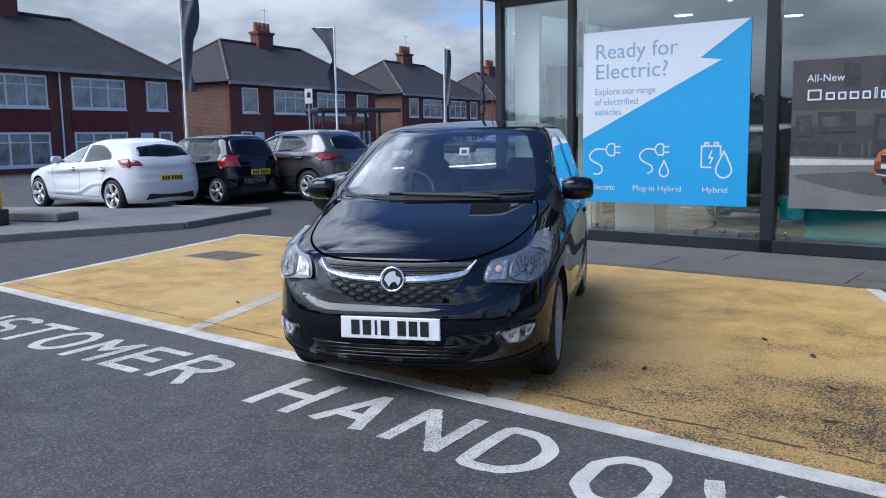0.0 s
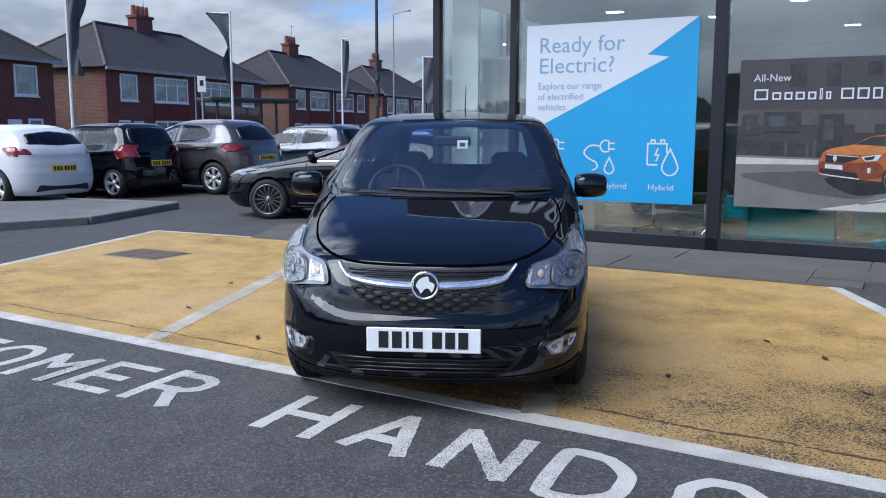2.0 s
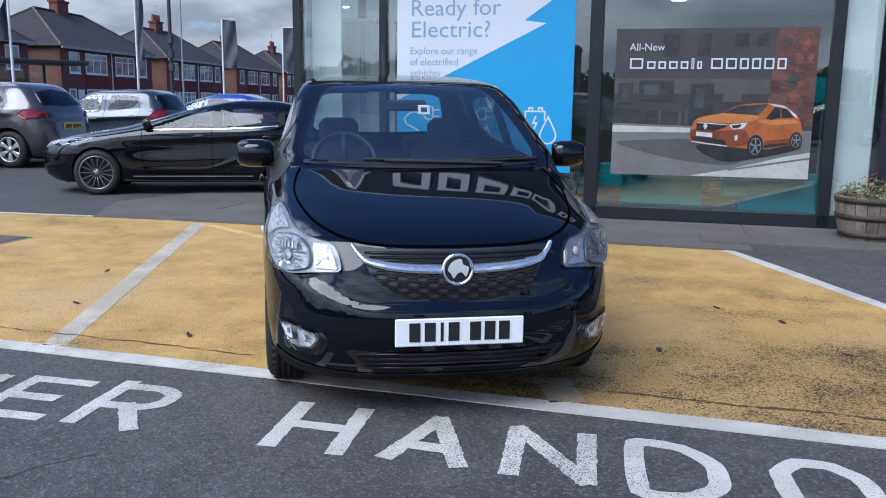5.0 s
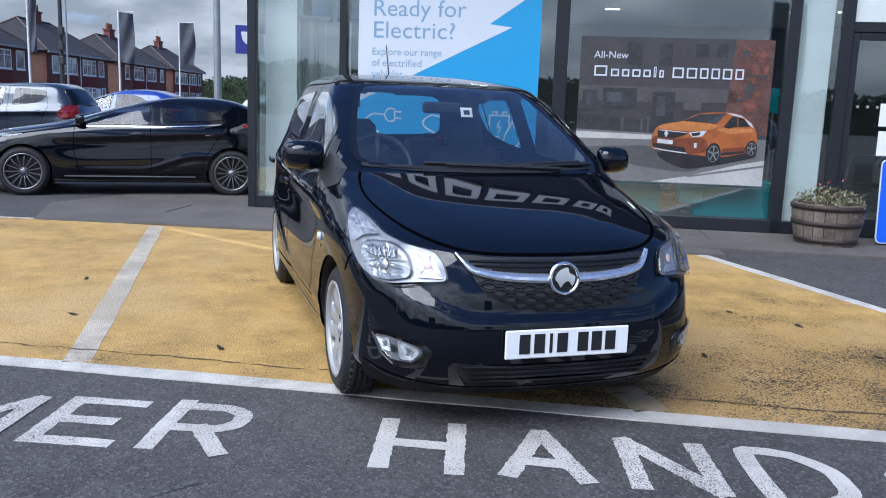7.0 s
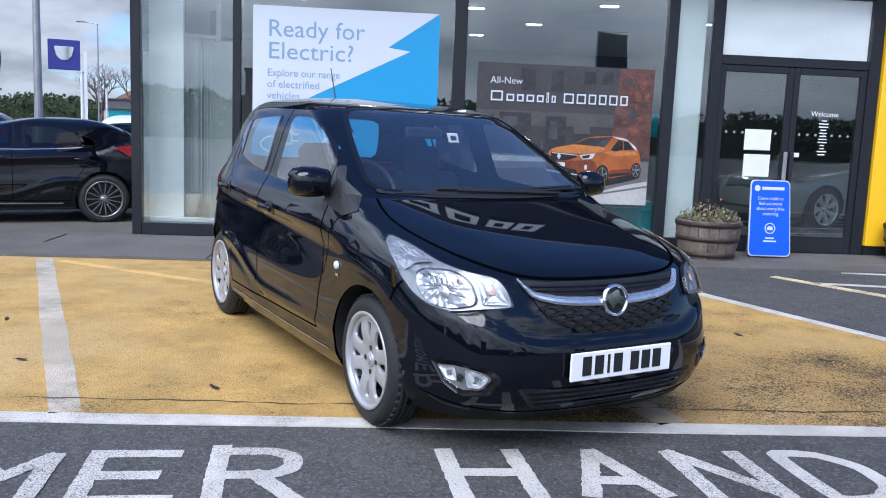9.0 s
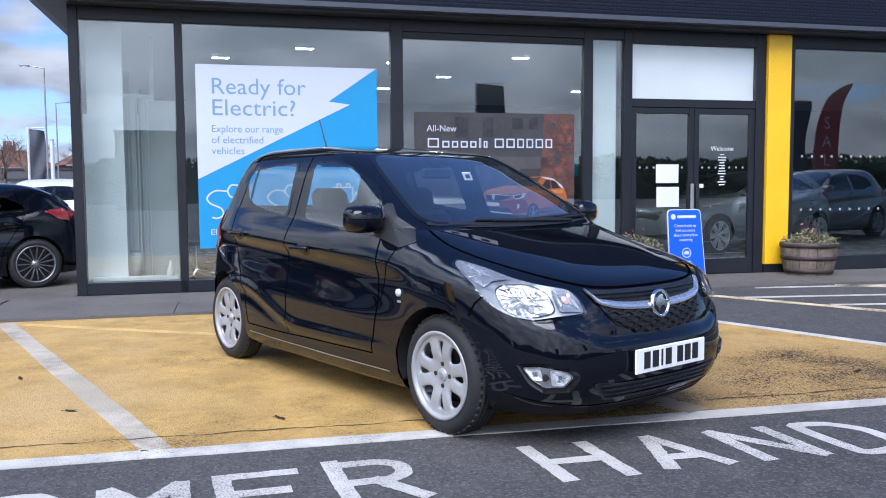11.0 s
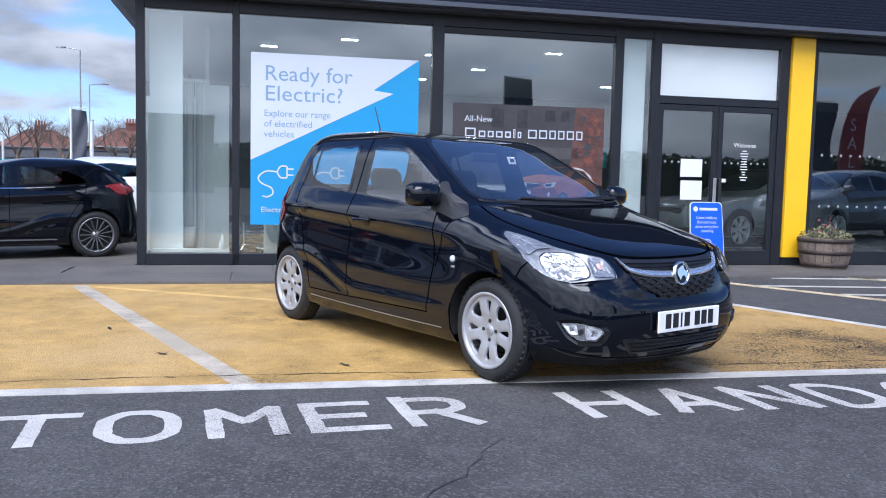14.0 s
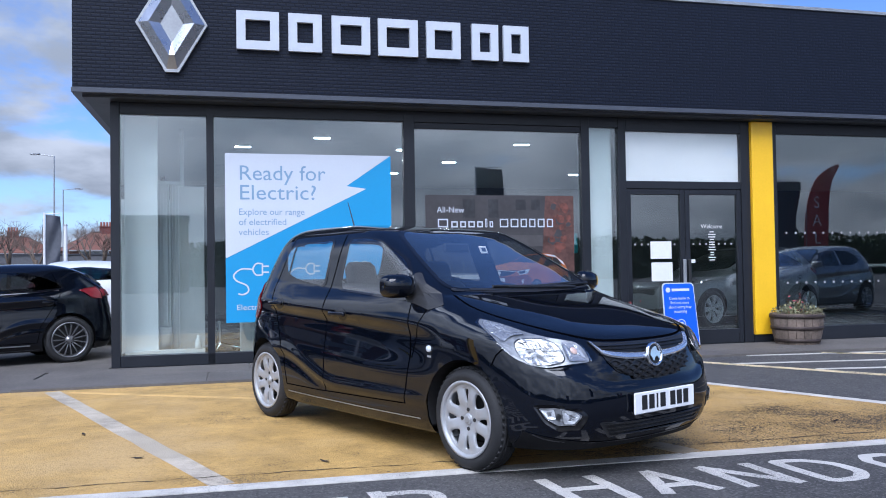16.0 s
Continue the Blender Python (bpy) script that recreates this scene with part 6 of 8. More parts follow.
CAPTUR = dict(
    z=(0.20, 0.30, 0.46, 0.62, 0.74, 0.84, 0.92, 1.00, 1.06, 1.12, 1.24, 1.38, 1.48, 1.53, 1.555, 1.57),
    front=(1.98, 2.08, 2.12, 2.11, 2.08, 2.02, 1.78, 1.35, 1.08, 0.86, 0.58, 0.22, -0.10, -0.34, -0.55, -0.75),
    rear=(-1.95, -2.02, -2.06, -2.05, -2.03, -2.01, -1.98, -1.96, -1.93, -1.90, -1.80, -1.66, -1.52, -1.36, -1.15, -0.80),
    half=(0.80, 0.86, 0.89, 0.895, 0.895, 0.89, 0.88, 0.865, 0.85, 0.82, 0.765, 0.695, 0.62, 0.53, 0.38, 0.02),
    power=((0.20, 6.5, 2.6), (0.62, 6.5, 2.7), (0.84, 5.5, 3.0), (1.00, 5.2, 3.4), (1.12, 6.5, 3.1), (1.3, 9.0, 2.9), (1.57, 8.0, 2.8)),
    axles=(1.32, -1.32), radius=0.335, rim=0.225, arch=0.39, track=0.78, tyre=0.21, zbelt=1.06, xc=-0.2,
    glass_front=[(0.64, 1.06), (0.10, 1.07), (-0.28, 1.075), (-0.30, 1.43), (-0.08, 1.43), (0.20, 1.37), (0.48, 1.19)],
    glass_rear=[(-0.38, 1.08), (-0.80, 1.10), (-1.12, 1.16), (-1.20, 1.22), (-1.05, 1.36), (-0.80, 1.42), (-0.37, 1.435)],
    screen=[(0.0, 1.075), (0.40, 1.085), (0.66, 1.12), (0.685, 1.15), (0.61, 1.30), (0.51, 1.44), (0.44, 1.465), (0.0, 1.49)],
    backlight=[(0.0, 1.12), (0.58, 1.14), (0.50, 1.38), (0.0, 1.44)],
    taillight=[(-1.66, 0.88), (-1.50, 0.97), (-1.62, 1.06), (-1.84, 1.05), (-1.88, 0.90)],
)


def make_car(name, spec, m, label, mat, rim_mat=None, spokes=7, fine=False, tint=None, split=False, group="", pairs=False, front_tint=None):
    car = thing(name, m, label, "car", group)

    def ease(t):
        t = min(1.0, max(0.0, t))
        return t * t * (3 - 2 * t)

    def crease(x, z):
        u = (x + 1.5) / 2.5
        if u < 0 or u > 1:
            return 0.0
        fade = min(1.0, math.sin(math.pi * u) ** 0.7 * 1.15)
        d = z - (zl0 + (0.925 - 0.052 * (x + 1.4)) - 0.855)
        ridge = 0.031 * max(0.0, 1 - d / 0.15) if d > 0 else 0.031 - 0.046 * ease(-d / 0.09) + 0.026 * ease((-d - 0.13) / 0.22)
        low = 0.36 + 0.20 * ease((-x - 0.1) / 0.8)
        return fade * (ridge + 0.014 * math.exp(-((z - low) / 0.035) ** 2) - 0.010 * math.exp(-((z - low + 0.06) / 0.04) ** 2))

    zl0 = spec["zbelt"] - 0.125
    sh = Shell(spec["z"], spec["front"], spec["rear"], spec["half"], spec["power"], spec["xc"], crease, spec.get("dome", 0.0))

    def on_side(s):
        def at(x, z, lift=0.0):
            return Vector((x, s * (sh.side(x, z) + lift), z + 0.3 * lift))
        return at

    def on_front(y, z, lift=0.0):
        return Vector((sh.front(y, z) + lift, y, z + 0.5 * lift))

    def on_rear(y, z, lift=0.0):
        return Vector((sh.rear(y, z) - lift, y, z + 0.3 * lift))

    def on_skin(s, z, lift=0.0):
        x, y = sh.around(s, z)
        x1, y1 = sh.around(s + 0.01, z)
        d = Vector((x1 - x, y1 - y)).normalized()
        nrm = Vector((d.y, -d.x))
        if nrm.dot(Vector((x - sh.xc + 0.3, y))) < 0:
            nrm = -nrm
        return Vector((x + nrm.x * lift, y + nrm.y * lift, z))

    gf, gr = rounded(spec["glass_front"], 0.05), rounded(spec["glass_rear"], 0.05)
    half_screen = spec["screen"]
    screen = rounded(half_screen + [(-y, z) for y, z in half_screen[-2:0:-1]], 0.06)
    back = rounded(spec["backlight"] + [(-y, z) for y, z in spec["backlight"][-2:0:-1]], 0.06)
    hole_f = [(p[0], p[1]) for p in shrink(screen, 0.955)]
    hole_b = [(p[0], p[1]) for p in shrink(back, 0.90)]
    ax = spec["axles"]
    zr = spec["radius"]
    res = dict(na=64, nb=20, nz=84) if fine else dict(na=56, nb=18, nz=76)
    bm = skin_mesh(sh, [(a, zr + 0.01) for a in ax], spec["arch"], [("side", shrink(gf, 0.95)), ("side", shrink(gr, 0.93)), ("front", hole_f), ("rear", hole_b)], rows_at=spec.get("rows", ()), **res)
    face_out(bm)
    part("body", bm, mat, car, smooth=True)
    # underside, wheel housings and cabin tub
    L0, L1 = sh.r(0.3) + 0.25, sh.f(0.3) - 0.34
    bm = bmesh.new()
    w = spec["half"][3]
    span(bm, L0, L1, -w * 0.62, w * 0.62, 0.16, 0.30)
    span(bm, ax[1] + spec["arch"] + 0.02, ax[0] - spec["arch"] - 0.02, -w * 0.93, w * 0.93, 0.20, 0.32)
    part("underbody", bm, M_BLACK, car)
    for a in ax:
        for s in (-1, 1):
            bm = bmesh.new()
            r, n = spec["arch"] + 0.004, 22
            y0 = w * 0.52
            pa = [(a + r * math.cos(math.pi * (i / n * 1.16 - 0.08)), zr + 0.01 + r * math.sin(math.pi * (i / n * 1.16 - 0.08))) for i in range(n + 1)]
            v0 = [bm.verts.new((x, s * (max(0.3, sh.side(x, max(z, 0.18))) - 0.012), max(z, 0.16))) for x, z in pa]
            v1 = [bm.verts.new((x, s * y0, max(z, 0.16))) for x, z in pa]
            for i in range(n):
                bm.faces.new((v0[i], v0[i + 1], v1[i + 1], v1[i]))
            bm.faces.new(v1)
            part("wheel_housing", bm, M_BLACK, car)
            wheel(car, a, s * (spec["track"] + 0.0), zr, spec["rim"], spec["tyre"], spokes, rim_mat or M_SILVER, s, split, pairs)
    zb = spec["zbelt"]
    bm = bmesh.new()
    span(bm, -1.25, ax[0] - spec["arch"] + 0.0, -w * 0.80, w * 0.80, 0.32, 0.345)
    for s in (-1, 1):
        span(bm, -1.2, 0.75, s * w * 0.86, s * w * 0.90, 0.34, zb - 0.06)
    span(bm, -1.32, -1.28, -w * 0.8, w * 0.8, 0.34, zb - 0.04)
    part("cabin_trim", bm, M_BLACK, car)
    dash_x = sh.f(zb + 0.05) - 0.22
    bm = bmesh.new()
    box(bm, (dash_x - 0.12, 0, zb - 0.11), (0.42, w * 1.55, 0.18), None, 0.05, 2)
    part("dashboard", bm, M_BLACK, car, smooth=True)
    bm = bmesh.new()
    rr = 0.18
    rot = Matrix.Translation((dash_x - 0.42, -0.36, zb - 0.03)) @ Matrix.Rotation(radians(62), 4, "Y")
    prev = None
    n, k = 26, 8
    rings = []
    for i in range(n):
        a = 2 * math.pi * i / n
        rings.append([bm.verts.new(rot @ Vector(((rr + 0.016 * math.cos(b)) * math.cos(a), (rr + 0.016 * math.cos(b)) * math.sin(a), 0.016 * math.sin(b)))) for b in (2 * math.pi * j / k for j in range(k))])
    for i in range(n):
        for j in range(k):
            bm.faces.new((rings[i][j], rings[(i + 1) % n][j], rings[(i + 1) % n][(j + 1) % k], rings[i][(j + 1) % k]))
    for a in (0.3, math.pi - 0.3, math.pi * 1.5):
        tube(bm, rot @ Vector((0, 0, -0.02)), rot @ Vector((rr * math.sin(a), rr * math.cos(a), 0)), 0.022, 0.016, 8)
    part("steering_wheel", bm, M_BLACK, car, smooth=True)
    top = spec["z"][-1]
    lift = (top - 1.476)
    for s in (-1, 1):
        o = seat(car, -0.08, s * 0.36)
        o.location.z += lift * 0.6
    o = seat(car, -0.86, 0, 1.14, True)
    o.location.z += lift * 0.6 - 0.10
    # glass
    g = tint or M_CARGLASS
    bm = face_out(patch(screen, on_front, 8, 0.003, 0.0, 0.05))
    part("windscreen", bm, (M_SCREEN, M_FRIT), car, smooth=True).visible_shadow = False
    bm = face_out(patch(back, on_rear, 6, 0.004 if fine else 0.020, 0.0 if fine else 0.02, 0.10))
    part("rear_window", bm, (g, M_FRIT), car, smooth=True).visible_shadow = False
    for s in (-1, 1):
        at = on_side(s)
        for nm, poly in (("front_window", gf), ("rear_side_window", gr)):
            bm = face_out(patch(poly, at, 6, 0.003, 0.0, 0.07))
            part(nm, bm, ((front_tint or M_CARGLASS) if nm == "front_window" else g, M_FRIT), car, smooth=True).visible_shadow = False
        # doors: shut lines, handles, rubbing edge
        xb = -0.27
        zt = spec["glass_front"][3][1] + 0.035
        door = part("front_door", ribbon([(0.70, zb - 0.03), (0.72, 0.62), (0.66, 0.32), (xb - 0.0, 0.30), (xb, zb), (xb + 0.005, zt)], at, 0.007, 0.002), M_GAP, car, "front door shut line")
        part("rear_door", ribbon([(xb, 0.30), (ax[1] + spec["arch"] + 0.06, 0.30), (ax[1] + spec["arch"] + 0.02, 0.52), (ax[1] + 0.20, 0.78), (ax[1] + 0.10, zb + 0.03), (ax[1] + 0.19, zt - 0.03)], at, 0.007, 0.002), M_GAP, car, "rear door shut line")
        for hx, hz in spec.get("handles", ((xb + 0.17, zb - 0.115), (ax[1] + 0.26, zb - 0.115))):
            bm = bmesh.new()
            p = at(hx, hz)
            box(bm, p + Vector((0, s * 0.030, 0)), (0.20, 0.022, 0.032), None, 0.009, 2)
            hd = part("door_handle", bm, mat, car, smooth=True)
            # flat black oval on the skin paints the shade in the handle's hollow
            bm = face_out(patch(smooth_closed([(hx - 0.07, hz), (hx - 0.02, hz - 0.045), (hx + 0.05, hz - 0.03), (hx + 0.08, hz), (hx + 0.03, hz + 0.035), (hx - 0.04, hz + 0.03)], 3), at, 3, 0.002))
            part("handle_cup_shade", bm, M_INK, car)
        # mirror
        mx, mz = spec.get("mirror", (spec["glass_front"][0][0] - 0.02, zb + 0.065))
        bm = bmesh.new()
        my = sh.side(mx, mz) + 0.118
        for i, (t, rx, rz) in enumerate(((-1, 0.03, 0.048), (-0.86, 0.062, 0.068), (-0.4, 0.082, 0.078), (0.3, 0.088, 0.079), (0.8, 0.080, 0.068), (0.96, 0.058, 0.050), (1, 0.03, 0.03))):
            ring = [bm.verts.new((mx + 0.01 + (rx * math.cos(a) if math.cos(a) > 0 else 0.35 * rx * math.cos(a)) - 0.02 * t, s * (my - 0.008 + t * spec.get("mirror_half", 0.112)), mz + rz * 0.92 * math.copysign(abs(math.sin(a)) ** 0.6, math.sin(a)))) for a in (2 * math.pi * q / 20 for q in range(20))]
            if i:
                for q in range(20):
                    bm.faces.new((prev[q], prev[(q + 1) % 20], ring[(q + 1) % 20], ring[q]))
            else:
                bm.faces.new(ring)
            prev = ring
        bm.faces.new(prev)
        bmesh.ops.recalc_face_normals(bm, faces=bm.faces)
        mir = part("mirror", bm, mat, car, smooth=True)
        part("mirror_foot", one_box((mx + 0.02, s * (my - 0.115), mz - 0.052), (0.09, 0.11, 0.028), bevel=0.01), M_BLACK, mir)
        # tail lamp
        tl = rounded(spec["taillight"], 0.03)
        part("tail_lamp", face_out(patch(tl, at, 4, 0.008 if fine else 0.018, 0.01 if fine else 0.02)), M_REDLENS, car, smooth=True)
        tz = [p[1] for p in spec["taillight"]]
        z0, z1 = min(tz) + 0.01, max(tz) - 0.03
        w1 = sh.w((z0 + z1) / 2)
        poly = rounded([(s * (w1 - 0.30), z0 + 0.03), (s * (w1 - 0.03), z0), (s * (w1 - 0.04), z1), (s * (w1 - 0.24), z1 - 0.01)], 0.03)
        part("tail_lamp", face_out(patch(poly, on_rear, 4, 0.008 if fine else 0.022, 0.01 if fine else 0.024)), M_REDLENS, car, smooth=True)
    # rear plate
    zp = zb - 0.30
    pl = thing_part("number_plate", car, pose(sh.rear(0, zp) - 0.012, 0, zp))
    part("plate", one_box((0, 0, 0), (0.008, 0.52, 0.111), bevel=0.003), M_PLATEY, pl)
    for k in range(7):
        part("text_bar", one_box((-0.0052, -0.205 + k * 0.062 + (0.03 if k > 3 else 0), 0), (0.002, 0.042, 0.075)), M_INK, pl)
    # rear bumper insert
    poly = rounded([(-0.55, 0.24), (0.55, 0.24), (0.5, 0.36), (-0.5, 0.36)], 0.03)
    part("bumper_insert", face_out(patch(poly, on_rear, 4, 0.006, 0.008)), M_BLACK, car)
    if not fine:
        # nose of a car seen from afar
        zb2 = zb - 0.25
        for s in (-1, 1):
            lo = 0.42 * w / 0.79
            poly = rounded([(s * lo, zb2 - 0.04), (s * (lo + 0.42), zb2 + 0.0), (s * (lo + 0.62), zb2 + 0.12), (s * (lo + 0.30), zb2 + 0.11), (s * lo, zb2 + 0.06)], 0.03)
            part("headlamp_bowl", face_out(patch(poly, on_skin, 4, 0.004)), M_LAMPBOWL, car, smooth=True)
            part("headlamp", face_out(patch(poly, on_skin, 4, 0.010, 0.01)), M_LENS, car, smooth=True).visible_shadow = False
        poly = rounded([(-0.36, zb2 + 0.03), (0.36, zb2 + 0.03), (0.32, zb2 - 0.13), (-0.32, zb2 - 0.13)], 0.04)
        part("grille", face_out(patch(poly, on_skin, 4, 0.005)), M_BLACK, car)
        poly = rounded([(-0.62, 0.36), (0.62, 0.36), (0.55, 0.25), (-0.55, 0.25)], 0.03)
        part("lower_intake", face_out(patch(poly, on_skin, 4, 0.005)), M_BLACK, car)
    return car, sh, on_side, on_front, on_skin, on_rear


def thing_part(name, parent, m):
    ob = new(name)
    ob.parent = parent
    ob.matrix_basis = m
    return ob


def heading(x, y, dx, dy):
    return pose(x, y, 0, 0, 0, math.degrees(math.atan2(dy, dx)))


M_WHEELSILVER = material("silver_wheel_trim", (0.345, 0.35, 0.36), 0.34, 0.25, var=0.05, rough_var=0.03)
M_LAMPBOWL = material("lamp_bowl", (0.30, 0.305, 0.32), 0.25, 0.6, var=0.25, scale=20)
M_LAMPWELL = material("dark_lamp_well", (0.21, 0.215, 0.225), 0.3, 0.4, var=0.2, scale=20)
M_LAMPCHROME = material("lamp_reflector", (0.29, 0.295, 0.305), 0.16, 0.65, var=0.15, scale=25, rough_var=0.05)
M_LAMPSATIN = material("satin_lamp_trim", (0.33, 0.335, 0.35), 0.26, 0.60, var=0.15, scale=18)
M_FOGCHROME = material("fog_lamp_reflector", (0.62, 0.63, 0.65), 0.30, 0.45, var=0.3, scale=40)
M_LAMPDARK = material("grey_lamp_bezel", (0.085, 0.088, 0.095), 0.3, 0.3, var=0.15)
M_VALANCE = material("matt_black_valance", (0.006, 0.006, 0.007), 0.7, var=0.2, spec=0.2)
M_BARCHROME = material("satin_chrome", (0.66, 0.67, 0.69), 0.18, 0.85, var=0.03, rough_var=0.03)
M_GLOSSBLACK = material("gloss_black_plastic", (0.012, 0.012, 0.013), 0.2, var=0.1)
M_GRILLE = material("grille_plastic", (0.010, 0.010, 0.011), 0.30, var=0.1)
M_INDICATOR = material("pale_amber_lens", (0.58, 0.40, 0.33), 0.2, var=0.1)
CAR_M = heading(-3.61, 4.88, 0.457, -0.889)
viva, sh, v_side, v_front, v_skin, v_rear = make_car("hatchback_car", VIVA, CAR_M, "glossy black small five-door hatchback parked across a yellow bay", M_PAINTBLACK, M_WHEELSILVER, spokes=8, fine=True, pairs=True)


# ---- the black hatchback's own details ----
def moulding(pts, at, width, height, lift=0.002, ends=4):
    """A rounded bar laid along a line on the skin."""
    bm = bmesh.new()
    pts = bend(pts, 6)
    prev = None
    for i, p in enumerate(pts):
        d = (pts[min(i + 1, len(pts) - 1)] - pts[max(i - 1, 0)]).normalized()
        nrm = Vector((-d.y, d.x))
        taper = min(1.0, 0.25 + 0.75 * min(i, len(pts) - 1 - i) / ends)
        ring = [bm.verts.new(at(*(p + nrm * width / 2 * c * taper), lift + height * h)) for c, h in ((-1, 0), (-0.8, 0.6), (-0.3, 0.95), (0.3, 1), (0.8, 0.6), (1, 0))]
        if prev:
            for k in range(5):
                bm.faces.new((prev[k], ring[k], ring[k + 1], prev[k + 1]))
        prev = ring
    return face_out(bm)


def faceted(poly, at, rings, lift, jag, seed):
    """A reflector of many small facets, each set at its own slant."""
    rng = random.Random(seed)
    bm = bmesh.new()
    c = Vector((sum(p[0] for p in poly) / len(poly), sum(p[1] for p in poly) / len(poly)))
    loops = []
    for r in range(rings):
        k = 1 - r / rings
        ring = []
        for i, p in enumerate(poly):
            q = c + (Vector(p) - c) * k
            ring.append(bm.verts.new(at(q[0], q[1], lift(k) + (rng.uniform(-jag, jag) if r else 0.0))))
        loops.append(ring)
    mid = bm.verts.new(at(c[0], c[1], lift(0)))
    n = len(poly)
    for a, b in zip(loops, loops[1:]):
        for i in range(n):
            bm.faces.new((a[i], a[(i + 1) % n], b[(i + 1) % n], b[i]))
    for i in range(n):
        bm.faces.new((loops[-1][i], loops[-1][(i + 1) % n], mid))
    return face_out(bm)


def laid(name, poly, mat, lift, parent=None, depth=0.0, rings=4, label="", at=None):
    return part(name, face_out(patch(poly, at or v_skin, rings, lift, depth)), mat, parent or viva, label, smooth=True)


# bonnet and bumper shut lines
half = [(0.0, 0.722), (0.30, 0.729), (0.44, 0.752), (0.555, 0.795), (0.62, 0.845), (0.645, 0.89), (0.635, 0.94), (0.615, 0.968)]
part("bonnet", ribbon(bend([(-y, z) for y, z in half[:0:-1]] + half, 4), v_front, 0.009, 0.0025), M_GAP, viva, "bonnet shut line")
for s in (-1, 1):
    part("bumper_joint", ribbon([(s * 0.86, 0.72), (s * 0.96, 0.66), (s * 1.02, 0.60)], v_skin, 0.006, 0.0025), M_GAP, viva)
# grilles
up = [(-0.405, 0.725), (-0.20, 0.716), (0, 0.713), (0.20, 0.716), (0.405, 0.725), (0.345, 0.670), (0.20, 0.648), (0, 0.642), (-0.20, 0.648), (-0.345, 0.670)]
g = laid("upper_grille", rounded(up, 0.012), M_INK, 0.004)
for z in (0.701, 0.684, 0.667):
    w = 0.37 - (0.701 - z) * 1.1
    part("slat", moulding([(-w, z + 0.004), (-w / 2, z), (0, z - 0.002), (w / 2, z), (w, z + 0.004)], v_skin, 0.010, 0.009, 0.005), M_GRILLE, g)
low = [(-0.375, 0.685), (-0.345, 0.668), (-0.20, 0.643), (0, 0.636), (0.20, 0.643), (0.345, 0.668), (0.375, 0.685), (0.350, 0.625), (0.305, 0.570), (0.17, 0.527), (0, 0.511), (-0.17, 0.527), (-0.305, 0.570), (-0.350, 0.625)]
g = laid("lower_grille", rounded(low, 0.02), M_INK, 0.004)
for k in range(5):
    z = 0.628 - k * 0.0225
    w = (0.345, 0.330, 0.308, 0.272, 0.205)[k]
    sag = 0.016 * (1 - k / 8)
    n = 56
    pts = [(-w + 2 * w * i / n, z - sag * (1 - (2 * i / n - 1) ** 2) + 0.0055 * math.tanh(2.2 * math.sin((-w + 2 * w * i / n) * 78 + (k % 2) * 3.14))) for i in range(n + 1)]
    bm = bmesh.new()
    prev = None
    for y, zz in pts:
        ring = [bm.verts.new(v_skin(y, zz + dz, dl)) for dz, dl in ((-0.0055, 0.004), (-0.0045, 0.013), (0.0035, 0.015), (0.0055, 0.004))]
        if prev:
            for q in range(3):
                bm.faces.new((prev[q], ring[q], ring[q + 1], prev[q + 1]))
        prev = ring
    part("mesh_bar", face_out(bm), M_GRILLE, g)
part("chrome_bar", moulding([(-0.415, 0.733), (-0.385, 0.695), (-0.345, 0.668), (-0.21, 0.646), (0, 0.638), (0.21, 0.646), (0.345, 0.668), (0.385, 0.695), (0.415, 0.733)], v_skin, 0.038, 0.017, 0.006, 16), M_BARCHROME, viva, "curved chrome grille bar")
em = thing_part("emblem", viva, Matrix.Translation(v_skin(0, 0.640, 0.020)) @ Matrix.Rotation(radians(-8), 4, "Y") @ Matrix.Rotation(radians(90), 4, "Y"))
part("ring", lathe(bmesh.new(), [(0.066, 0), (0.066, 0.012), (0.060, 0.017), (0.053, 0.012), (0.052, 0.004)], 36), M_CHROME, em, smooth=True)
part("disc", lathe(bmesh.new(), [(0.053, 0.005), (0.0001, 0.007)], 36), M_GRILLE, em)
part("badge_shape", prism(bmesh.new(), smooth_closed([(-0.042, 0.012), (-0.030, -0.024), (0.0, -0.042), (0.016, -0.030), (0.036, -0.018), (0.018, -0.004), (0.012, 0.016), (0.030, 0.032), (-0.006, 0.044), (-0.020, 0.020)], 3), 0.006, 0.014, "xy"), M_CHROME, em)
# number plate
pl = thing_part("number_plate", viva, Matrix.Translation(v_skin(0, 0.402, 0.016)))
part("plate", one_box((0, 0, 0), (0.010, 0.520, 0.113), bevel=0.004), M_PLATEW, pl)
for y in (-0.182, -0.121, -0.073, -0.025, 0.062, 0.121, 0.180):
    part("text_bar", one_box((0.0062, y, 0.002), (0.002, 0.012 if y == -0.073 else 0.044, 0.076)), M_INK, pl)
part("plate_holder", one_box((-0.012, 0, -0.004), (0.016, 0.50, 0.10), bevel=0.003), M_BLACK, pl)
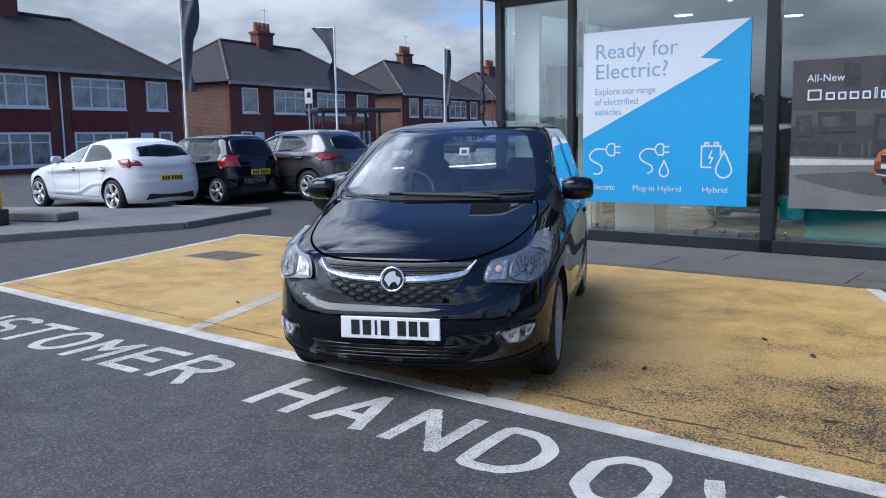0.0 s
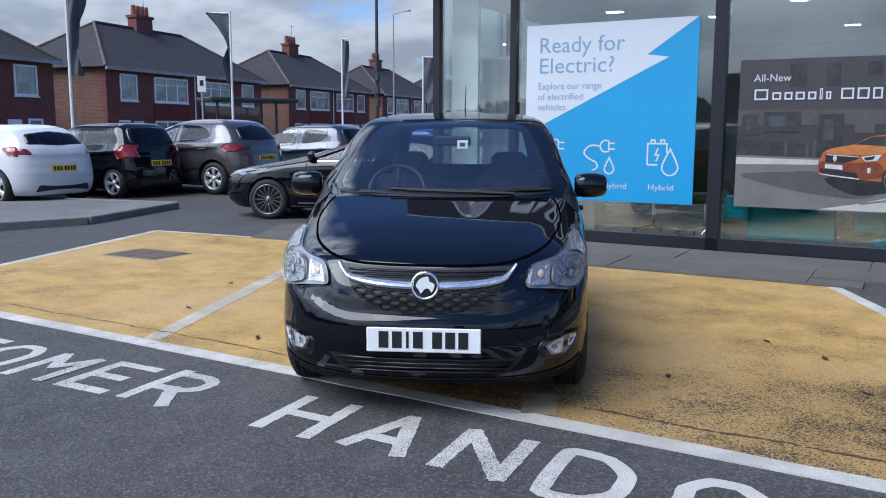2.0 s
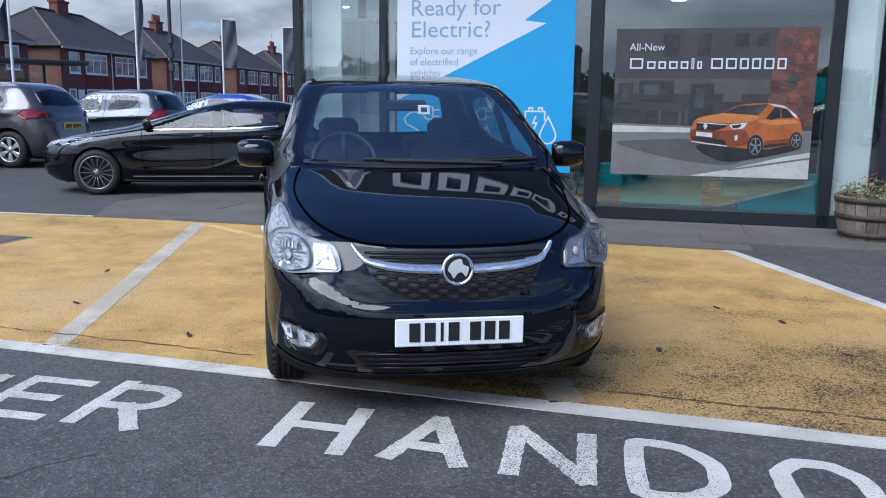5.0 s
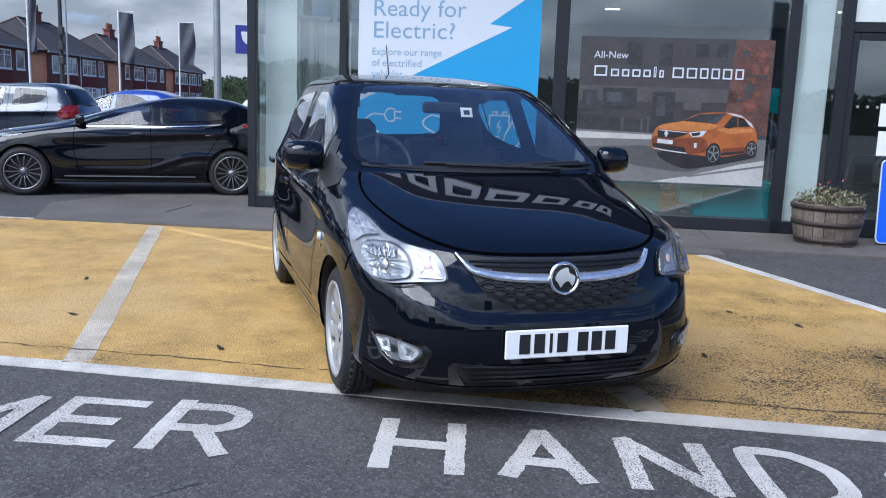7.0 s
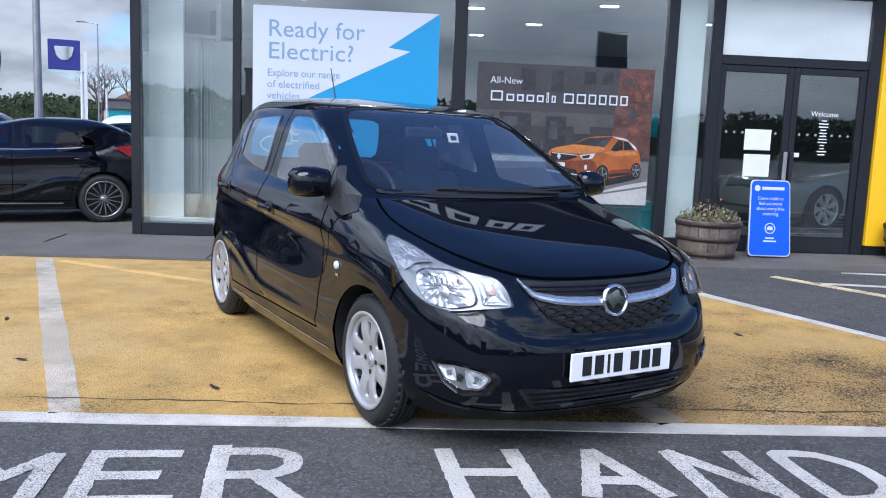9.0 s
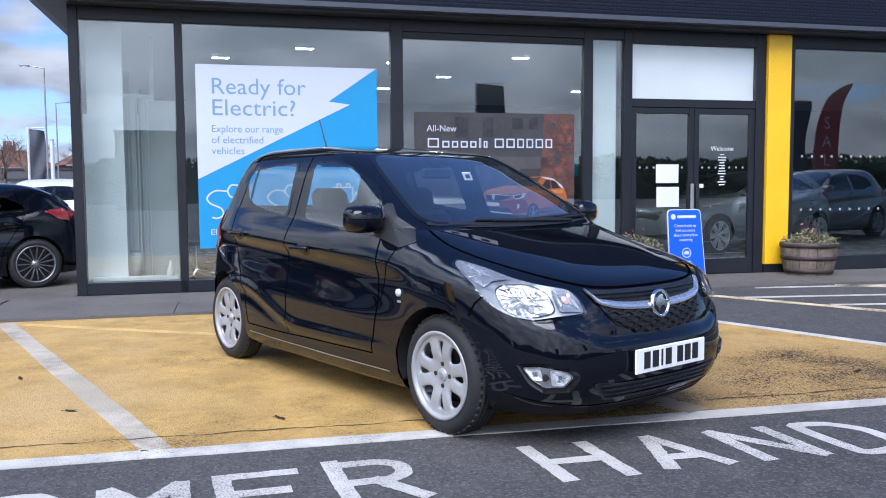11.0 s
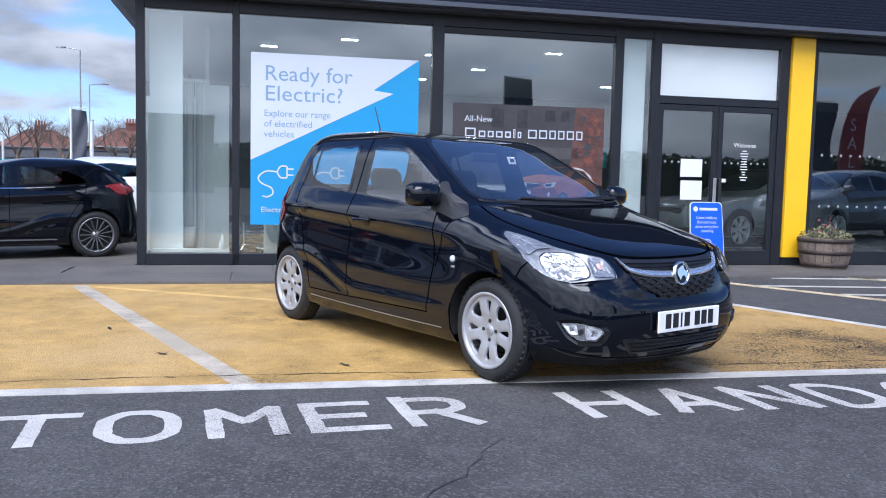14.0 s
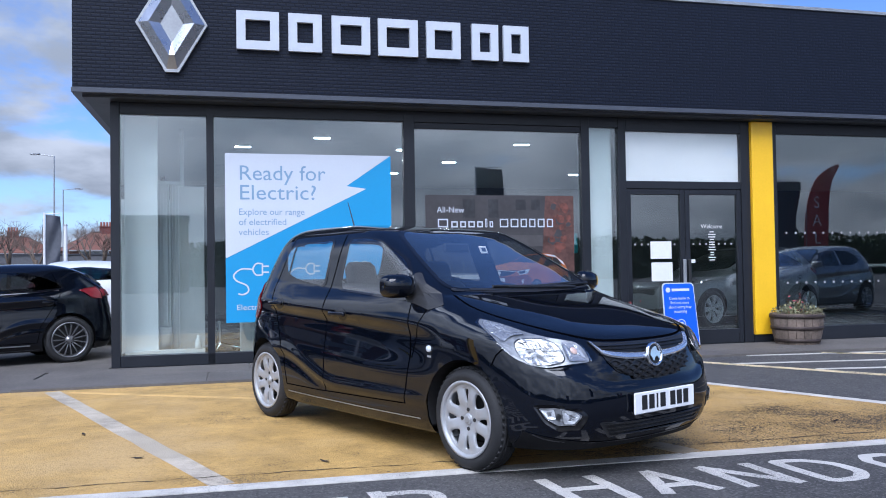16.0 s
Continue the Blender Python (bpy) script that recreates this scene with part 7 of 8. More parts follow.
# lower intake and lip
g = laid("lower_intake", rounded([(-0.46, 0.322), (0.46, 0.322), (0.38, 0.232), (-0.38, 0.232)], 0.02), M_INK, 0.003)
for z in (0.308, 0.287, 0.265, 0.245):
    w = 0.44 - (0.322 - z) * 0.9
    part("slat", moulding([(-w, z), (-w / 2, z - 0.003), (0, z - 0.004), (w / 2, z - 0.003), (w, z)], v_skin, 0.011, 0.008, 0.004), M_GRILLE, g)
bm = bmesh.new()
prev = None
for i in range(61):
    y = -0.86 + 1.72 * i / 60
    top = 0.193 + 0.085 * (abs(y) / 0.86) ** 2.2
    pair = [bm.verts.new(v_skin(y, 0.172 + (top - 0.172) * k / 3, 0.004)) for k in range(4)]
    if prev:
        for k in range(3):
            bm.faces.new((prev[k], pair[k], pair[k + 1], prev[k + 1]))
    prev = pair
part("lower_valance", face_out(bm), M_VALANCE, viva, "matt black lower edge of the bumper", smooth=True)
part("lip_line", ribbon(bend([(-0.80, 0.262), (-0.72, 0.238), (-0.58, 0.218), (-0.3, 0.203), (0, 0.198), (0.3, 0.203), (0.58, 0.218), (0.72, 0.238), (0.80, 0.262)]), v_skin, 0.006, 0.004), M_DARKALLOY, viva, "pale line along the bumper lip")
for s in (-1, 1):
    def mir(pts):
        return [(s * a, b) for a, b in pts]
    # fog lamps: dark surround, dished chrome in two compartments, clear cover
    fog = rounded(mir([(0.82, 0.414), (0.69, 0.422), (0.555, 0.392), (0.52, 0.357), (0.555, 0.288), (0.67, 0.282), (0.755, 0.328)]), 0.02)
    f = laid("fog_lamp", fog, M_GRILLE, 0.003, depth=0.004)
    inner = rounded(mir([(0.785, 0.400), (0.70, 0.406), (0.595, 0.387), (0.56, 0.363), (0.595, 0.315), (0.68, 0.315), (0.745, 0.35)]), 0.015)
    part("surround", face_out(patch(shrink(inner, 1.14), v_skin, 2, 0.0045, 0.002)), M_GLOSSBLACK, f, smooth=True)
    part("bowl", face_out(patch(inner, v_skin, 4, lambda k: 0.0055 + 0.003 * k)), M_LAMPBOWL, f)
    for o in ([(0.775, 0.394), (0.705, 0.400), (0.690, 0.345), (0.735, 0.350)], [(0.665, 0.396), (0.600, 0.382), (0.570, 0.362), (0.600, 0.323), (0.650, 0.324)]):
        part("reflector", faceted(rounded(mir(o), 0.012, 3), v_skin, 4, lambda k: 0.0060 + 0.0065 * k * k, 0.0012, 31 + s), M_FOGCHROME, f)
    part("bulb", face_out(patch(smooth_closed(mir([(0.665, 0.36), (0.68, 0.343), (0.695, 0.36), (0.68, 0.378)]), 3), v_skin, 3, 0.0115)), M_BLACK, f, smooth=True)
    part("lens", face_out(patch(inner, v_skin, 4, 0.0135, 0.009)), M_LENS, f, smooth=True).visible_shadow = False
    # headlamps: black housing, grey bowl, dished reflectors, clear cover
    lamp = rounded(mir([(0.800, 0.850), (0.735, 0.826), (0.675, 0.778), (0.60, 0.754), (0.488, 0.732), (0.462, 0.690), (0.452, 0.628), (0.57, 0.619), (0.69, 0.604), (0.77, 0.614), (0.845, 0.648), (0.912, 0.715), (0.915, 0.78), (0.87, 0.825)]), 0.022)
    h = laid("headlamp", lamp, M_GLOSSBLACK, 0.003, rings=6)
    part("bowl", face_out(patch(shrink(lamp, 0.975), v_skin, 6, lambda k: 0.005 + 0.012 * k * k)), M_LAMPWELL, h, smooth=True)
    rim = rounded(mir([(0.815, 0.722), (0.770, 0.748), (0.645, 0.752), (0.598, 0.715), (0.590, 0.640), (0.69, 0.618), (0.765, 0.626), (0.808, 0.66)]), 0.03)
    part("bezel", face_out(patch(shrink(rim, 1.07), v_skin, 3, lambda k: 0.012 + 0.008 * k, 0.004)), M_LAMPDARK, h, smooth=True)
    part("reflector", faceted(rim, v_skin, 6, lambda k: 0.013 + 0.014 * k * k, 0.0036, 5 + s), M_LAMPCHROME, h)
    for k in range(6):
        y = 0.655 + 0.020 * k
        part("flute", face_out(patch([(s * (y - 0.006), 0.738 - abs(k - 2) * 0.003), (s * (y + 0.006), 0.738 - abs(k - 2) * 0.003), (s * (y + 0.004), 0.705), (s * (y - 0.008), 0.705)], v_skin, 2, 0.0275)), M_LAMPCHROME, h)
    part("bulb", face_out(patch([(s * 0.705 + 0.021 * math.cos(a), 0.676 + 0.021 * math.sin(a)) for a in (2 * math.pi * i / 14 for i in range(14))], v_skin, 3, lambda k: 0.028 - 0.006 * k)), M_LAMPBOWL, h, smooth=True)
    part("indicator", faceted(rounded(mir([(0.502, 0.722), (0.572, 0.734), (0.570, 0.640), (0.472, 0.638)]), 0.012), v_skin, 4, lambda k: 0.013 + 0.010 * k, 0.0022, 11 + s), M_LAMPSATIN, h)
    part("indicator_bulb", face_out(patch([(s * 0.528 + 0.017 * math.cos(a), 0.690 + 0.017 * math.sin(a)) for a in (2 * math.pi * i / 12 for i in range(12))], v_skin, 3, lambda k: 0.025 - 0.005 * k)), M_INDICATOR, h, smooth=True)
    part("side_reflector", faceted(rounded(mir([(0.80, 0.838), (0.745, 0.815), (0.70, 0.775), (0.79, 0.765), (0.865, 0.735), (0.895, 0.770), (0.86, 0.812)]), 0.012), v_skin, 4, lambda k: 0.012 + 0.010 * k, 0.0020, 21 + s), M_LAMPSATIN, h)
    part("lens", face_out(patch(lamp, v_skin, 6, 0.030, 0.027)), M_LENS, h, smooth=True).visible_shadow = False
    # flank: sail panel, repeater, sill line
    at = v_side(s)
    part("mirror_sail", face_out(patch(rounded([(0.650, 0.930), (0.72, 0.922), (0.868, 0.884), (0.955, 0.915), (0.86, 0.985), (0.76, 1.040), (0.665, 1.105), (0.640, 1.105)], 0.012), at, 4, 0.004)), M_BLACK, viva, "black sail panel")
    rp = at(0.905, 0.662, 0.004)
    part("repeater", lathe(bmesh.new(), [(0.020, -0.002), (0.018, 0.008), (0.010, 0.012), (0.0001, 0.013)], 18, "y", Matrix.Translation(rp) @ Matrix.Rotation(math.pi if s < 0 else 0, 4, "Z")), M_POSTWHITE, viva, "white side repeater lamp", smooth=True)
    part("flank_badge", face_out(patch([(0.89, 0.612), (0.925, 0.612), (0.925, 0.624), (0.89, 0.624)], at, 2, 0.003)), M_STEEL, viva)
    part("sill_line", ribbon([(0.80, 0.245), (0.2, 0.242), (-0.4, 0.244), (-0.80, 0.25)], at, 0.007, 0.003), M_STEEL, viva)
    part("quarter_bar", ribbon([(-0.918, 1.098), (-0.926, 1.20), (-0.93, 1.322)], at, 0.026, 0.0055), M_GLOSSBLACK, viva, "black bar of the rear quarter light")
    part("wing_joint", ribbon([(0.86, 0.90), (0.80, 0.80), (0.735, 0.60)], at, 0.005, 0.002), M_GAP, viva)
# scuttle, wipers, mirror, sticker, aerial
part("scuttle", face_out(patch(rounded([(-0.60, 0.992), (-0.35, 0.975), (0, 0.970), (0.35, 0.975), (0.60, 0.992), (0.60, 1.008), (0.35, 0.998), (0, 0.994), (-0.35, 0.998), (-0.60, 1.008)], 0.008), v_front, 3, 0.005)), M_BLACK, viva)
for y0, z0, y1, z1 in ((0.40, 0.986, -0.20, 0.998), (0.60, 1.008, 0.18, 0.992)):
    wp = thing_part("wiper", viva, Matrix())
    a, b = v_front(y0, z0, 0.02), v_front(y1, z1, 0.022)
    part("arm", tube(bmesh.new(), a, b, 0.009, 0.006, 8), M_BLACK, wp)
    part("blade", tube(bmesh.new(), v_front(y0 - 0.06, z0 + 0.012, 0.012), v_front(y1 - 0.1, z1 + 0.010, 0.012), 0.008, n=8), M_BLACK, wp)
p = v_front(0, 1.325, -0.10)
part("interior_mirror", one_box(p, (0.03, 0.23, 0.065), bevel=0.012), M_BLACK, viva)
q = v_front(0.075, 1.262, -0.014)
part("sticker", one_box(q, (0.003, 0.065, 0.055), Matrix.Rotation(radians(-28), 3, "Y")), M_PAPER, viva, "white windscreen sticker")
part("sticker_print", one_box(q + Vector((0.004, 0, 0.0)), (0.002, 0.035, 0.026), Matrix.Rotation(radians(-28), 3, "Y")), M_INK, viva)
part("aerial", tube(bmesh.new(), (-1.10, 0.0, 1.462), (-1.21, 0.0, 1.70), 0.006, 0.003, 8), M_BLACK, viva)
part("aerial_base", one_box((-1.10, 0, 1.466), (0.06, 0.035, 0.02), bevel=0.006), M_BLACK, viva)


# ---- parked cars around ----
M_DARKSPOKE = material("machined_dark_alloy", (0.22, 0.22, 0.23), 0.3, 0.7, var=0.15)
sporty, s_sh, s_side, *_ = make_car("black_sporty_hatchback", lowered(ACLASS, 0.86), heading(-8.84, 10.63, -0.899, -0.438) @ Matrix.Diagonal((0.935, 0.935, 0.945, 1)), "glossy black sporty hatchback with dark multispoke wheels", M_PAINTBLACK, M_DARKSPOKE, 15, split=True, tint=M_SMOKEGLASS, front_tint=M_SMOKEGLASS)
for s in (-1, 1):
    part("window_trim", ribbon([(0.66, 0.925), (0.10, 0.938), (-0.40, 0.945), (-0.85, 0.965), (-1.22, 0.993)], s_side(s), 0.012, 0.006), M_CHROME, sporty, "bright trim under the side windows")
    part("sill_trim", ribbon([(0.85, 0.265), (-0.85, 0.265)], s_side(s), 0.018, 0.006), M_STEEL, sporty)
make_car("white_hatchback", lowered(ACLASS, 0.88), heading(-8.05, 14.8, -0.2, 0.98), "white hatchback parked beyond the black one", M_PAINTWHITE, M_SILVER, 7, tint=M_DARKGLASS)
ROW = "parked cars along the lane"
make_car("white_hatchback", ACLASS, heading(-16.5, 9.10, -0.998, -0.07), "white sporty hatchback parked on a paved edge", M_PAINTWHITE, M_SILVER, 5, tint=M_DARKGLASS, group=ROW)
make_car("black_city_car", VIVA, heading(-16.1, 11.2, -0.998, -0.07), "black small city car with dark rear glass", M_PAINTBLACK, M_SILVER, 5, tint=M_DARKGLASS, group=ROW)
make_car("grey_crossover", CAPTUR, heading(-15.35, 13.0, -0.995, -0.1), "metallic grey crossover car with silver wheels", M_PAINTGREY, M_SILVER, 6, tint=M_DARKGLASS, group=ROW)
make_car("slate_hatchback", VIVA, heading(-14.6, 15.9, -0.99, -0.14), "dark slate blue hatchback in the parked row", M_PAINTSLATE, M_SILVER, 5, tint=M_DARKGLASS, group=ROW)
make_car("blue_hatchback", ACLASS, heading(-14.6, 19.6, -0.99, -0.14), "bright blue hatchback in the parked row", M_PAINTBLUE, M_SILVER, 5, tint=M_DARKGLASS, group=ROW)
make_car("dark_estate_car", ACLASS, heading(-20.8, 11.6, -0.99, -0.10), "dark car parked behind the white hatchback", M_PAINTSLATE, M_SILVER, 5, tint=M_DARKGLASS, group=ROW)
make_car("silver_crossover", CAPTUR, heading(8.05, 3.3, -0.95, 0.30), "silver crossover parked beyond the hatched bays", M_PAINTSILVER, M_SILVER, 5, tint=M_DARKGLASS)
make_car("dark_hatchback", ACLASS, heading(3.5, -11.5, -1, 0.1), "dark hatchback parked across the forecourt", M_PAINTSLATE, M_SILVER, 5, tint=M_DARKGLASS)


make_car("silver_hatchback", ACLASS, pose(0, 0, 0.06) @ heading(3.58, 13.4, -0.93, -0.36), "silver hatchback on show inside the showroom", M_PAINTSILVER, M_SILVER, 7, tint=M_DARKGLASS)


# ---- houses ----
M_GUTTER = material("weathered_gutter", (0.30, 0.29, 0.28), 0.6, var=0.3, scale=0.8)
M_TILEHUNG = brick_material("red_hung_tiles", (0.20, 0.030, 0.028), (0.16, 0.026, 0.025), (0.07, 0.016, 0.015), 0.11, 0.17)
def window(parent, x, z, w, h, lights=3, y=0.0):
    o = thing_part("window", parent, pose(x, y, z))
    fr = bmesh.new()
    t = 0.10
    for a in ((0, w, 0, t), (0, w, h - t, h)):
        span(fr, a[0], a[1], -0.05, 0.05, a[2], a[3])
    for k in range(lights + 1):
        cx = k * (w - t) / lights
        span(fr, cx, cx + t, -0.048, 0.048, t, h - t)
    if lights > 1:
        span(fr, t, w - t, -0.03, 0.03, h * 0.68, h * 0.68 + 0.05)
    part("frame", fr, M_UPVC, o)
    part("pane", one_span(t * 0.5, w - t * 0.5, -0.01, 0.01, t * 0.5, h - t * 0.5), M_HOUSEGLASS, o)
    part("sill", one_span(-0.05, w + 0.05, -0.11, 0.03, -0.07, -0.005), M_UPVC, o)
    return o


M_HIPTILE = material("weathered_hip_tile", (0.105, 0.078, 0.068), 0.75, var=0.3, scale=2)


M_POT = material("terracotta_pot", (0.24, 0.085, 0.055), 0.8, var=0.2)


def house(x, y, turn, length, depth=8.0, eaves=4.75, ridge=7.7, wall=M_BRICK, flank=M_BRICKBROWN, roof=M_ROOF, label="", chim=0.5, hip=3.6):
    """A pair of semis: front face along local x at local y = 0, seen from -y."""
    h = thing("semi_detached_house", pose(x, y, 0, 0, 0, turn), label or "red brick semi-detached house with grey tiled hipped roof", "house", "street of brick houses")
    part("wall", one_span(0, length, 0, 0.3, -0.5, eaves), wall, h)
    part("wall", one_span(0, length, depth - 0.3, depth, -0.5, eaves), wall, h)
    part("gable_wall", one_span(0, 0.3, 0.302, depth - 0.302, -0.5, eaves), flank, h)
    part("gable_wall", one_span(length - 0.3, length, 0.302, depth - 0.302, -0.5, eaves), flank, h)
    bm = bmesh.new()
    o = 0.35
    c = [(-o, -o, eaves), (length + o, -o, eaves), (length + o, depth + o, eaves), (-o, depth + o, eaves)]
    v = [bm.verts.new(p) for p in c]
    a, b = bm.verts.new((hip, depth / 2, ridge)), bm.verts.new((length - hip, depth / 2, ridge))
    for f in ((v[0], v[1], b, a), (v[1], v[2], b), (v[2], v[3], a, b), (v[3], v[0], a), tuple(v[::-1])):
        bm.faces.new(f)
    r = part("roof", bm, roof, h)
    part("gutter", one_span(-o, length + o, -o - 0.09, -o + 0.02, eaves - 0.16, eaves + 0.02), M_GUTTER, h)
    part("ridge_tile", tube(bmesh.new(), (hip, depth / 2, ridge + 0.02), (length - hip, depth / 2, ridge + 0.02), 0.10, n=8), M_ROOF, h)
    for hx, rx in ((-o, hip), (length + o, length - hip)):
        for hy in (-o, depth + o):
            part("hip_tile", tube(bmesh.new(), (hx, hy, eaves + 0.03), (rx, depth / 2, ridge + 0.02), 0.085, n=8), M_HIPTILE, h)
    ch = thing_part("chimney", h, pose(length * chim, depth / 2, ridge - 0.6))
    part("chimney_shaft", one_span(-0.75, 0.75, -0.35, 0.35, 0, 1.30), M_BRICK, ch)
    part("cap", one_span(-0.83, 0.83, -0.43, 0.43, 1.302, 1.46), M_BRICK, ch)
    for k in range(4):
        part("chimney_pot", tube(bmesh.new(), (-0.60 + 0.40 * k, 0, 1.46), (-0.60 + 0.40 * k, 0, 2.08), 0.16, 0.135, 10), M_POT, ch)
    part("aerial", tube(bmesh.new(), (0.6, 0.2, 1.6), (0.6, 0.2, 3.1), 0.02, n=6), M_STEEL, ch)
    part("aerial", tube(bmesh.new(), (0.2, 0.2, 2.95), (1.1, 0.2, 3.0), 0.015, n=6), M_STEEL, ch)
    m = length / 2
    for s in (-1, 1):
        def sx(u, w):
            return m + s * u - (w if s < 0 else 0)
        window(h, sx(m - 2.45, 1.4), 2.95, 1.4, 1.5, 1)
        window(h, sx(0.65, 3.1), 2.95, 3.1, 1.48, 3)
        window(h, sx(0.65, 3.1), 0.3, 3.1, 1.55, 3)
        part("bay_panel", one_span(sx(0.55, 3.3), sx(0.55, 3.3) + 3.3, -0.05, -0.003, 1.88, 2.86), M_TILEHUNG, h, "dark red tile-hung panel")
        window(h, sx(m - 1.75, 0.9), 0.7, 0.9, 1.15, 1)
        d = thing_part("front_door", h, pose(sx(m - 2.95, 0.9), -0.02, -0.2))
        part("door_leaf", one_span(0, 0.8, -0.03, 0.03, 0, 2.0), M_UPVC, d)
    part("downpipe", tube(bmesh.new(), (m, -0.08, -0.4), (m, -0.08, eaves - 0.1), 0.045, n=8), M_UPVC, h)
    return h


TURN = 90 + 11
for y0, y1 in ((11.5, 26.3), (30.0, 45.0), (48.8, 62.5), (65.5, 79.0), (83.0, 98.0), (101.0, 115.0)):
    xx = -38.6 - 0.2 * (y0 - 16)
    house(xx, y0, TURN, (y1 - y0) * 1.02)
block = thing("brick_workshop", pose(-9.9, -38.0, 0), "plain dark brick workshop block across the road", "building")
part("wall", one_span(0, 3.85, 0, 4.0, -0.3, 4.55), M_BRICKBROWN, block)
part("parapet", one_span(-0.08, 3.93, -0.08, 4.08, 4.552, 4.75), M_KERB, block)
part("roller_door", one_span(0.5, 3.3, 4.002, 4.06, 0, 2.9), M_DARKWALL, block)


# ---- street furniture ----
def banner(x, y, h, w, tall, mat, label, facing=0.0, curl=0.06, shape="plain", seed=1):
    """A cloth flag on a pole, rippled by the wind."""
    f = thing("banner_flag", pose(x, y, 0, 0, 0, facing), label, "flag", "banner flags")
    part("pole", tube(bmesh.new(), (0, 0, 0), (0, 0, h), 0.045, 0.03, 10), M_POLEWHITE, f)
    part("base", tube(bmesh.new(), (0, 0, 0), (0, 0, 0.12), 0.13, 0.11, 14), M_STEEL, f)
    part("arm", tube(bmesh.new(), (0, 0, h - 0.04), (w, 0, h - 0.02), 0.018, n=6), M_POLEWHITE, f)
    bm = bmesh.new()
    nx, nz = 10, 22
    rng = random.Random(seed)
    ph = rng.uniform(0, 6)
    grid = []
    for i in range(nz + 1):
        v = i / nz
        if shape == "wrapped":           # an open corner at the top, the rest wound round the pole
            wide = w * max(0.16 + 0.05 * math.sin(11 * v), 1 - 1.75 * v)
        elif shape == "waisted":         # twisted together below its top
            wide = w * (0.46 + 0.54 * max(0.0, 1 - 2.4 * v) + 0.22 * max(0.0, v - 0.45))
        else:
            wide = w * (1 - 0.12 * math.sin(3 * v + ph) ** 2)
        grid.append([bm.verts.new((0.04 + wide * j / nx, curl * (j / nx) * math.sin(5 * j / nx + 7 * v + ph) + 0.03 * math.sin(9 * v + ph) * j / nx, h - 0.06 - tall * v - 0.05 * (j / nx) * math.sin(ph))) for j in range(nx + 1)])
    for a, b in zip(grid, grid[1:]):
        for j in range(nx):
            bm.faces.new((a[j], a[j + 1], b[j + 1], b[j]))
    part("cloth", bm, mat, f, smooth=True)
    return f


banner(-19.26, 12.73, 5.0, 0.52, 2.3, M_FLAG, "dark torn banner flag on a white pole", 30, 0.22, "waisted", seed=1)
banner(-20.4, 19.1, 4.95, 0.72, 2.1, M_FLAG, "dark wind-curled banner flag on a white pole", 200, 0.24, "wrapped", seed=5)
banner(-21.0, 25.3, 4.75, 0.24, 2.1, M_FLAG, "dark banner flag hanging from a white pole", 20, 0.12, seed=3)
banner(-21.9, 32.2, 4.65, 0.6, 2.0, M_FLAG, "dark banner flag hanging from a white pole", 25, 0.14, seed=4)
banner(-24.6, 42.6, 5.2, 0.8, 2.2, M_FLAG, "dark banner flag hanging from a white pole", 25, 0.14, seed=6)
banner(-11.7, 26.8, 3.1, 0.45, 1.6, M_FLAG, "dark banner flag hanging from a white pole", 10, 0.10, seed=7)
banner(5.2, -12.0, 5.3, 1.25, 3.2, M_FLAG, "large dark banner flag across the forecourt", 0, 0.10, seed=8)
banner(18.6, -11.4, 4.9, 1.7, 3.4, M_FLAG, "large dark banner flag across the forecourt", 0, 0.10, seed=9)
sail = thing("feather_flag", pose(20.4, -11.2, 0), "red sail-shaped sale flag across the forecourt", "flag")
part("pole", tube(bmesh.new(), (-0.02, 0, 0), (0.1, 0, 3.6), 0.03, 0.02, 8), M_STEEL, sail)
part("base", one_box((0, 0, 0.04), (0.7, 0.7, 0.08), bevel=0.02), M_BLACK, sail)
part("cloth", prism(bmesh.new(), smooth_closed([(0.0, 1.0), (-0.02, 2.6), (0.20, 4.0), (0.80, 5.1), (1.95, 5.65), (1.55, 4.9), (1.35, 4.0), (1.25, 2.4), (1.15, 1.0), (0.6, 0.95)], 4), -0.01, 0.01), M_FLAGRED, sail)
for k, ch in enumerate("SALE"):
    words("letter", ch, 0.75, M_PAPER, sail, Matrix.Translation((0.66, 0.014, 3.65 - k * 0.80)) @ UPRIGHT, "CENTER")


def lamp_post(x, y, h, mat, arm=1.2, turn=0, label="tall slim street lamp post", r=0.07):
    p = thing("street_lamp", pose(x, y, 0, 0, 0, turn), label, "street lamp", "street lamps")
    part("post", tube(bmesh.new(), (0, 0, 0), (0, 0, h), r, r * 0.6, 12), mat, p)
    part("shoe", tube(bmesh.new(), (0, 0, 0), (0, 0, 1.0), r * 1.6, r * 1.4, 12), mat, p)
    if arm:
        part("arm", tube(bmesh.new(), (0, 0, h - 0.02), (arm, 0, h + 0.10), r * 0.5, r * 0.4, 8), mat, p)
        hd = part("lantern", one_box((arm + 0.25, 0, h + 0.12), (0.6, 0.22, 0.10), bevel=0.03), M_STEEL, p)
        part("lens", one_box((arm + 0.25, 0, h + 0.062), (0.42, 0.16, 0.02)), M_UPVC, hd)
    return p


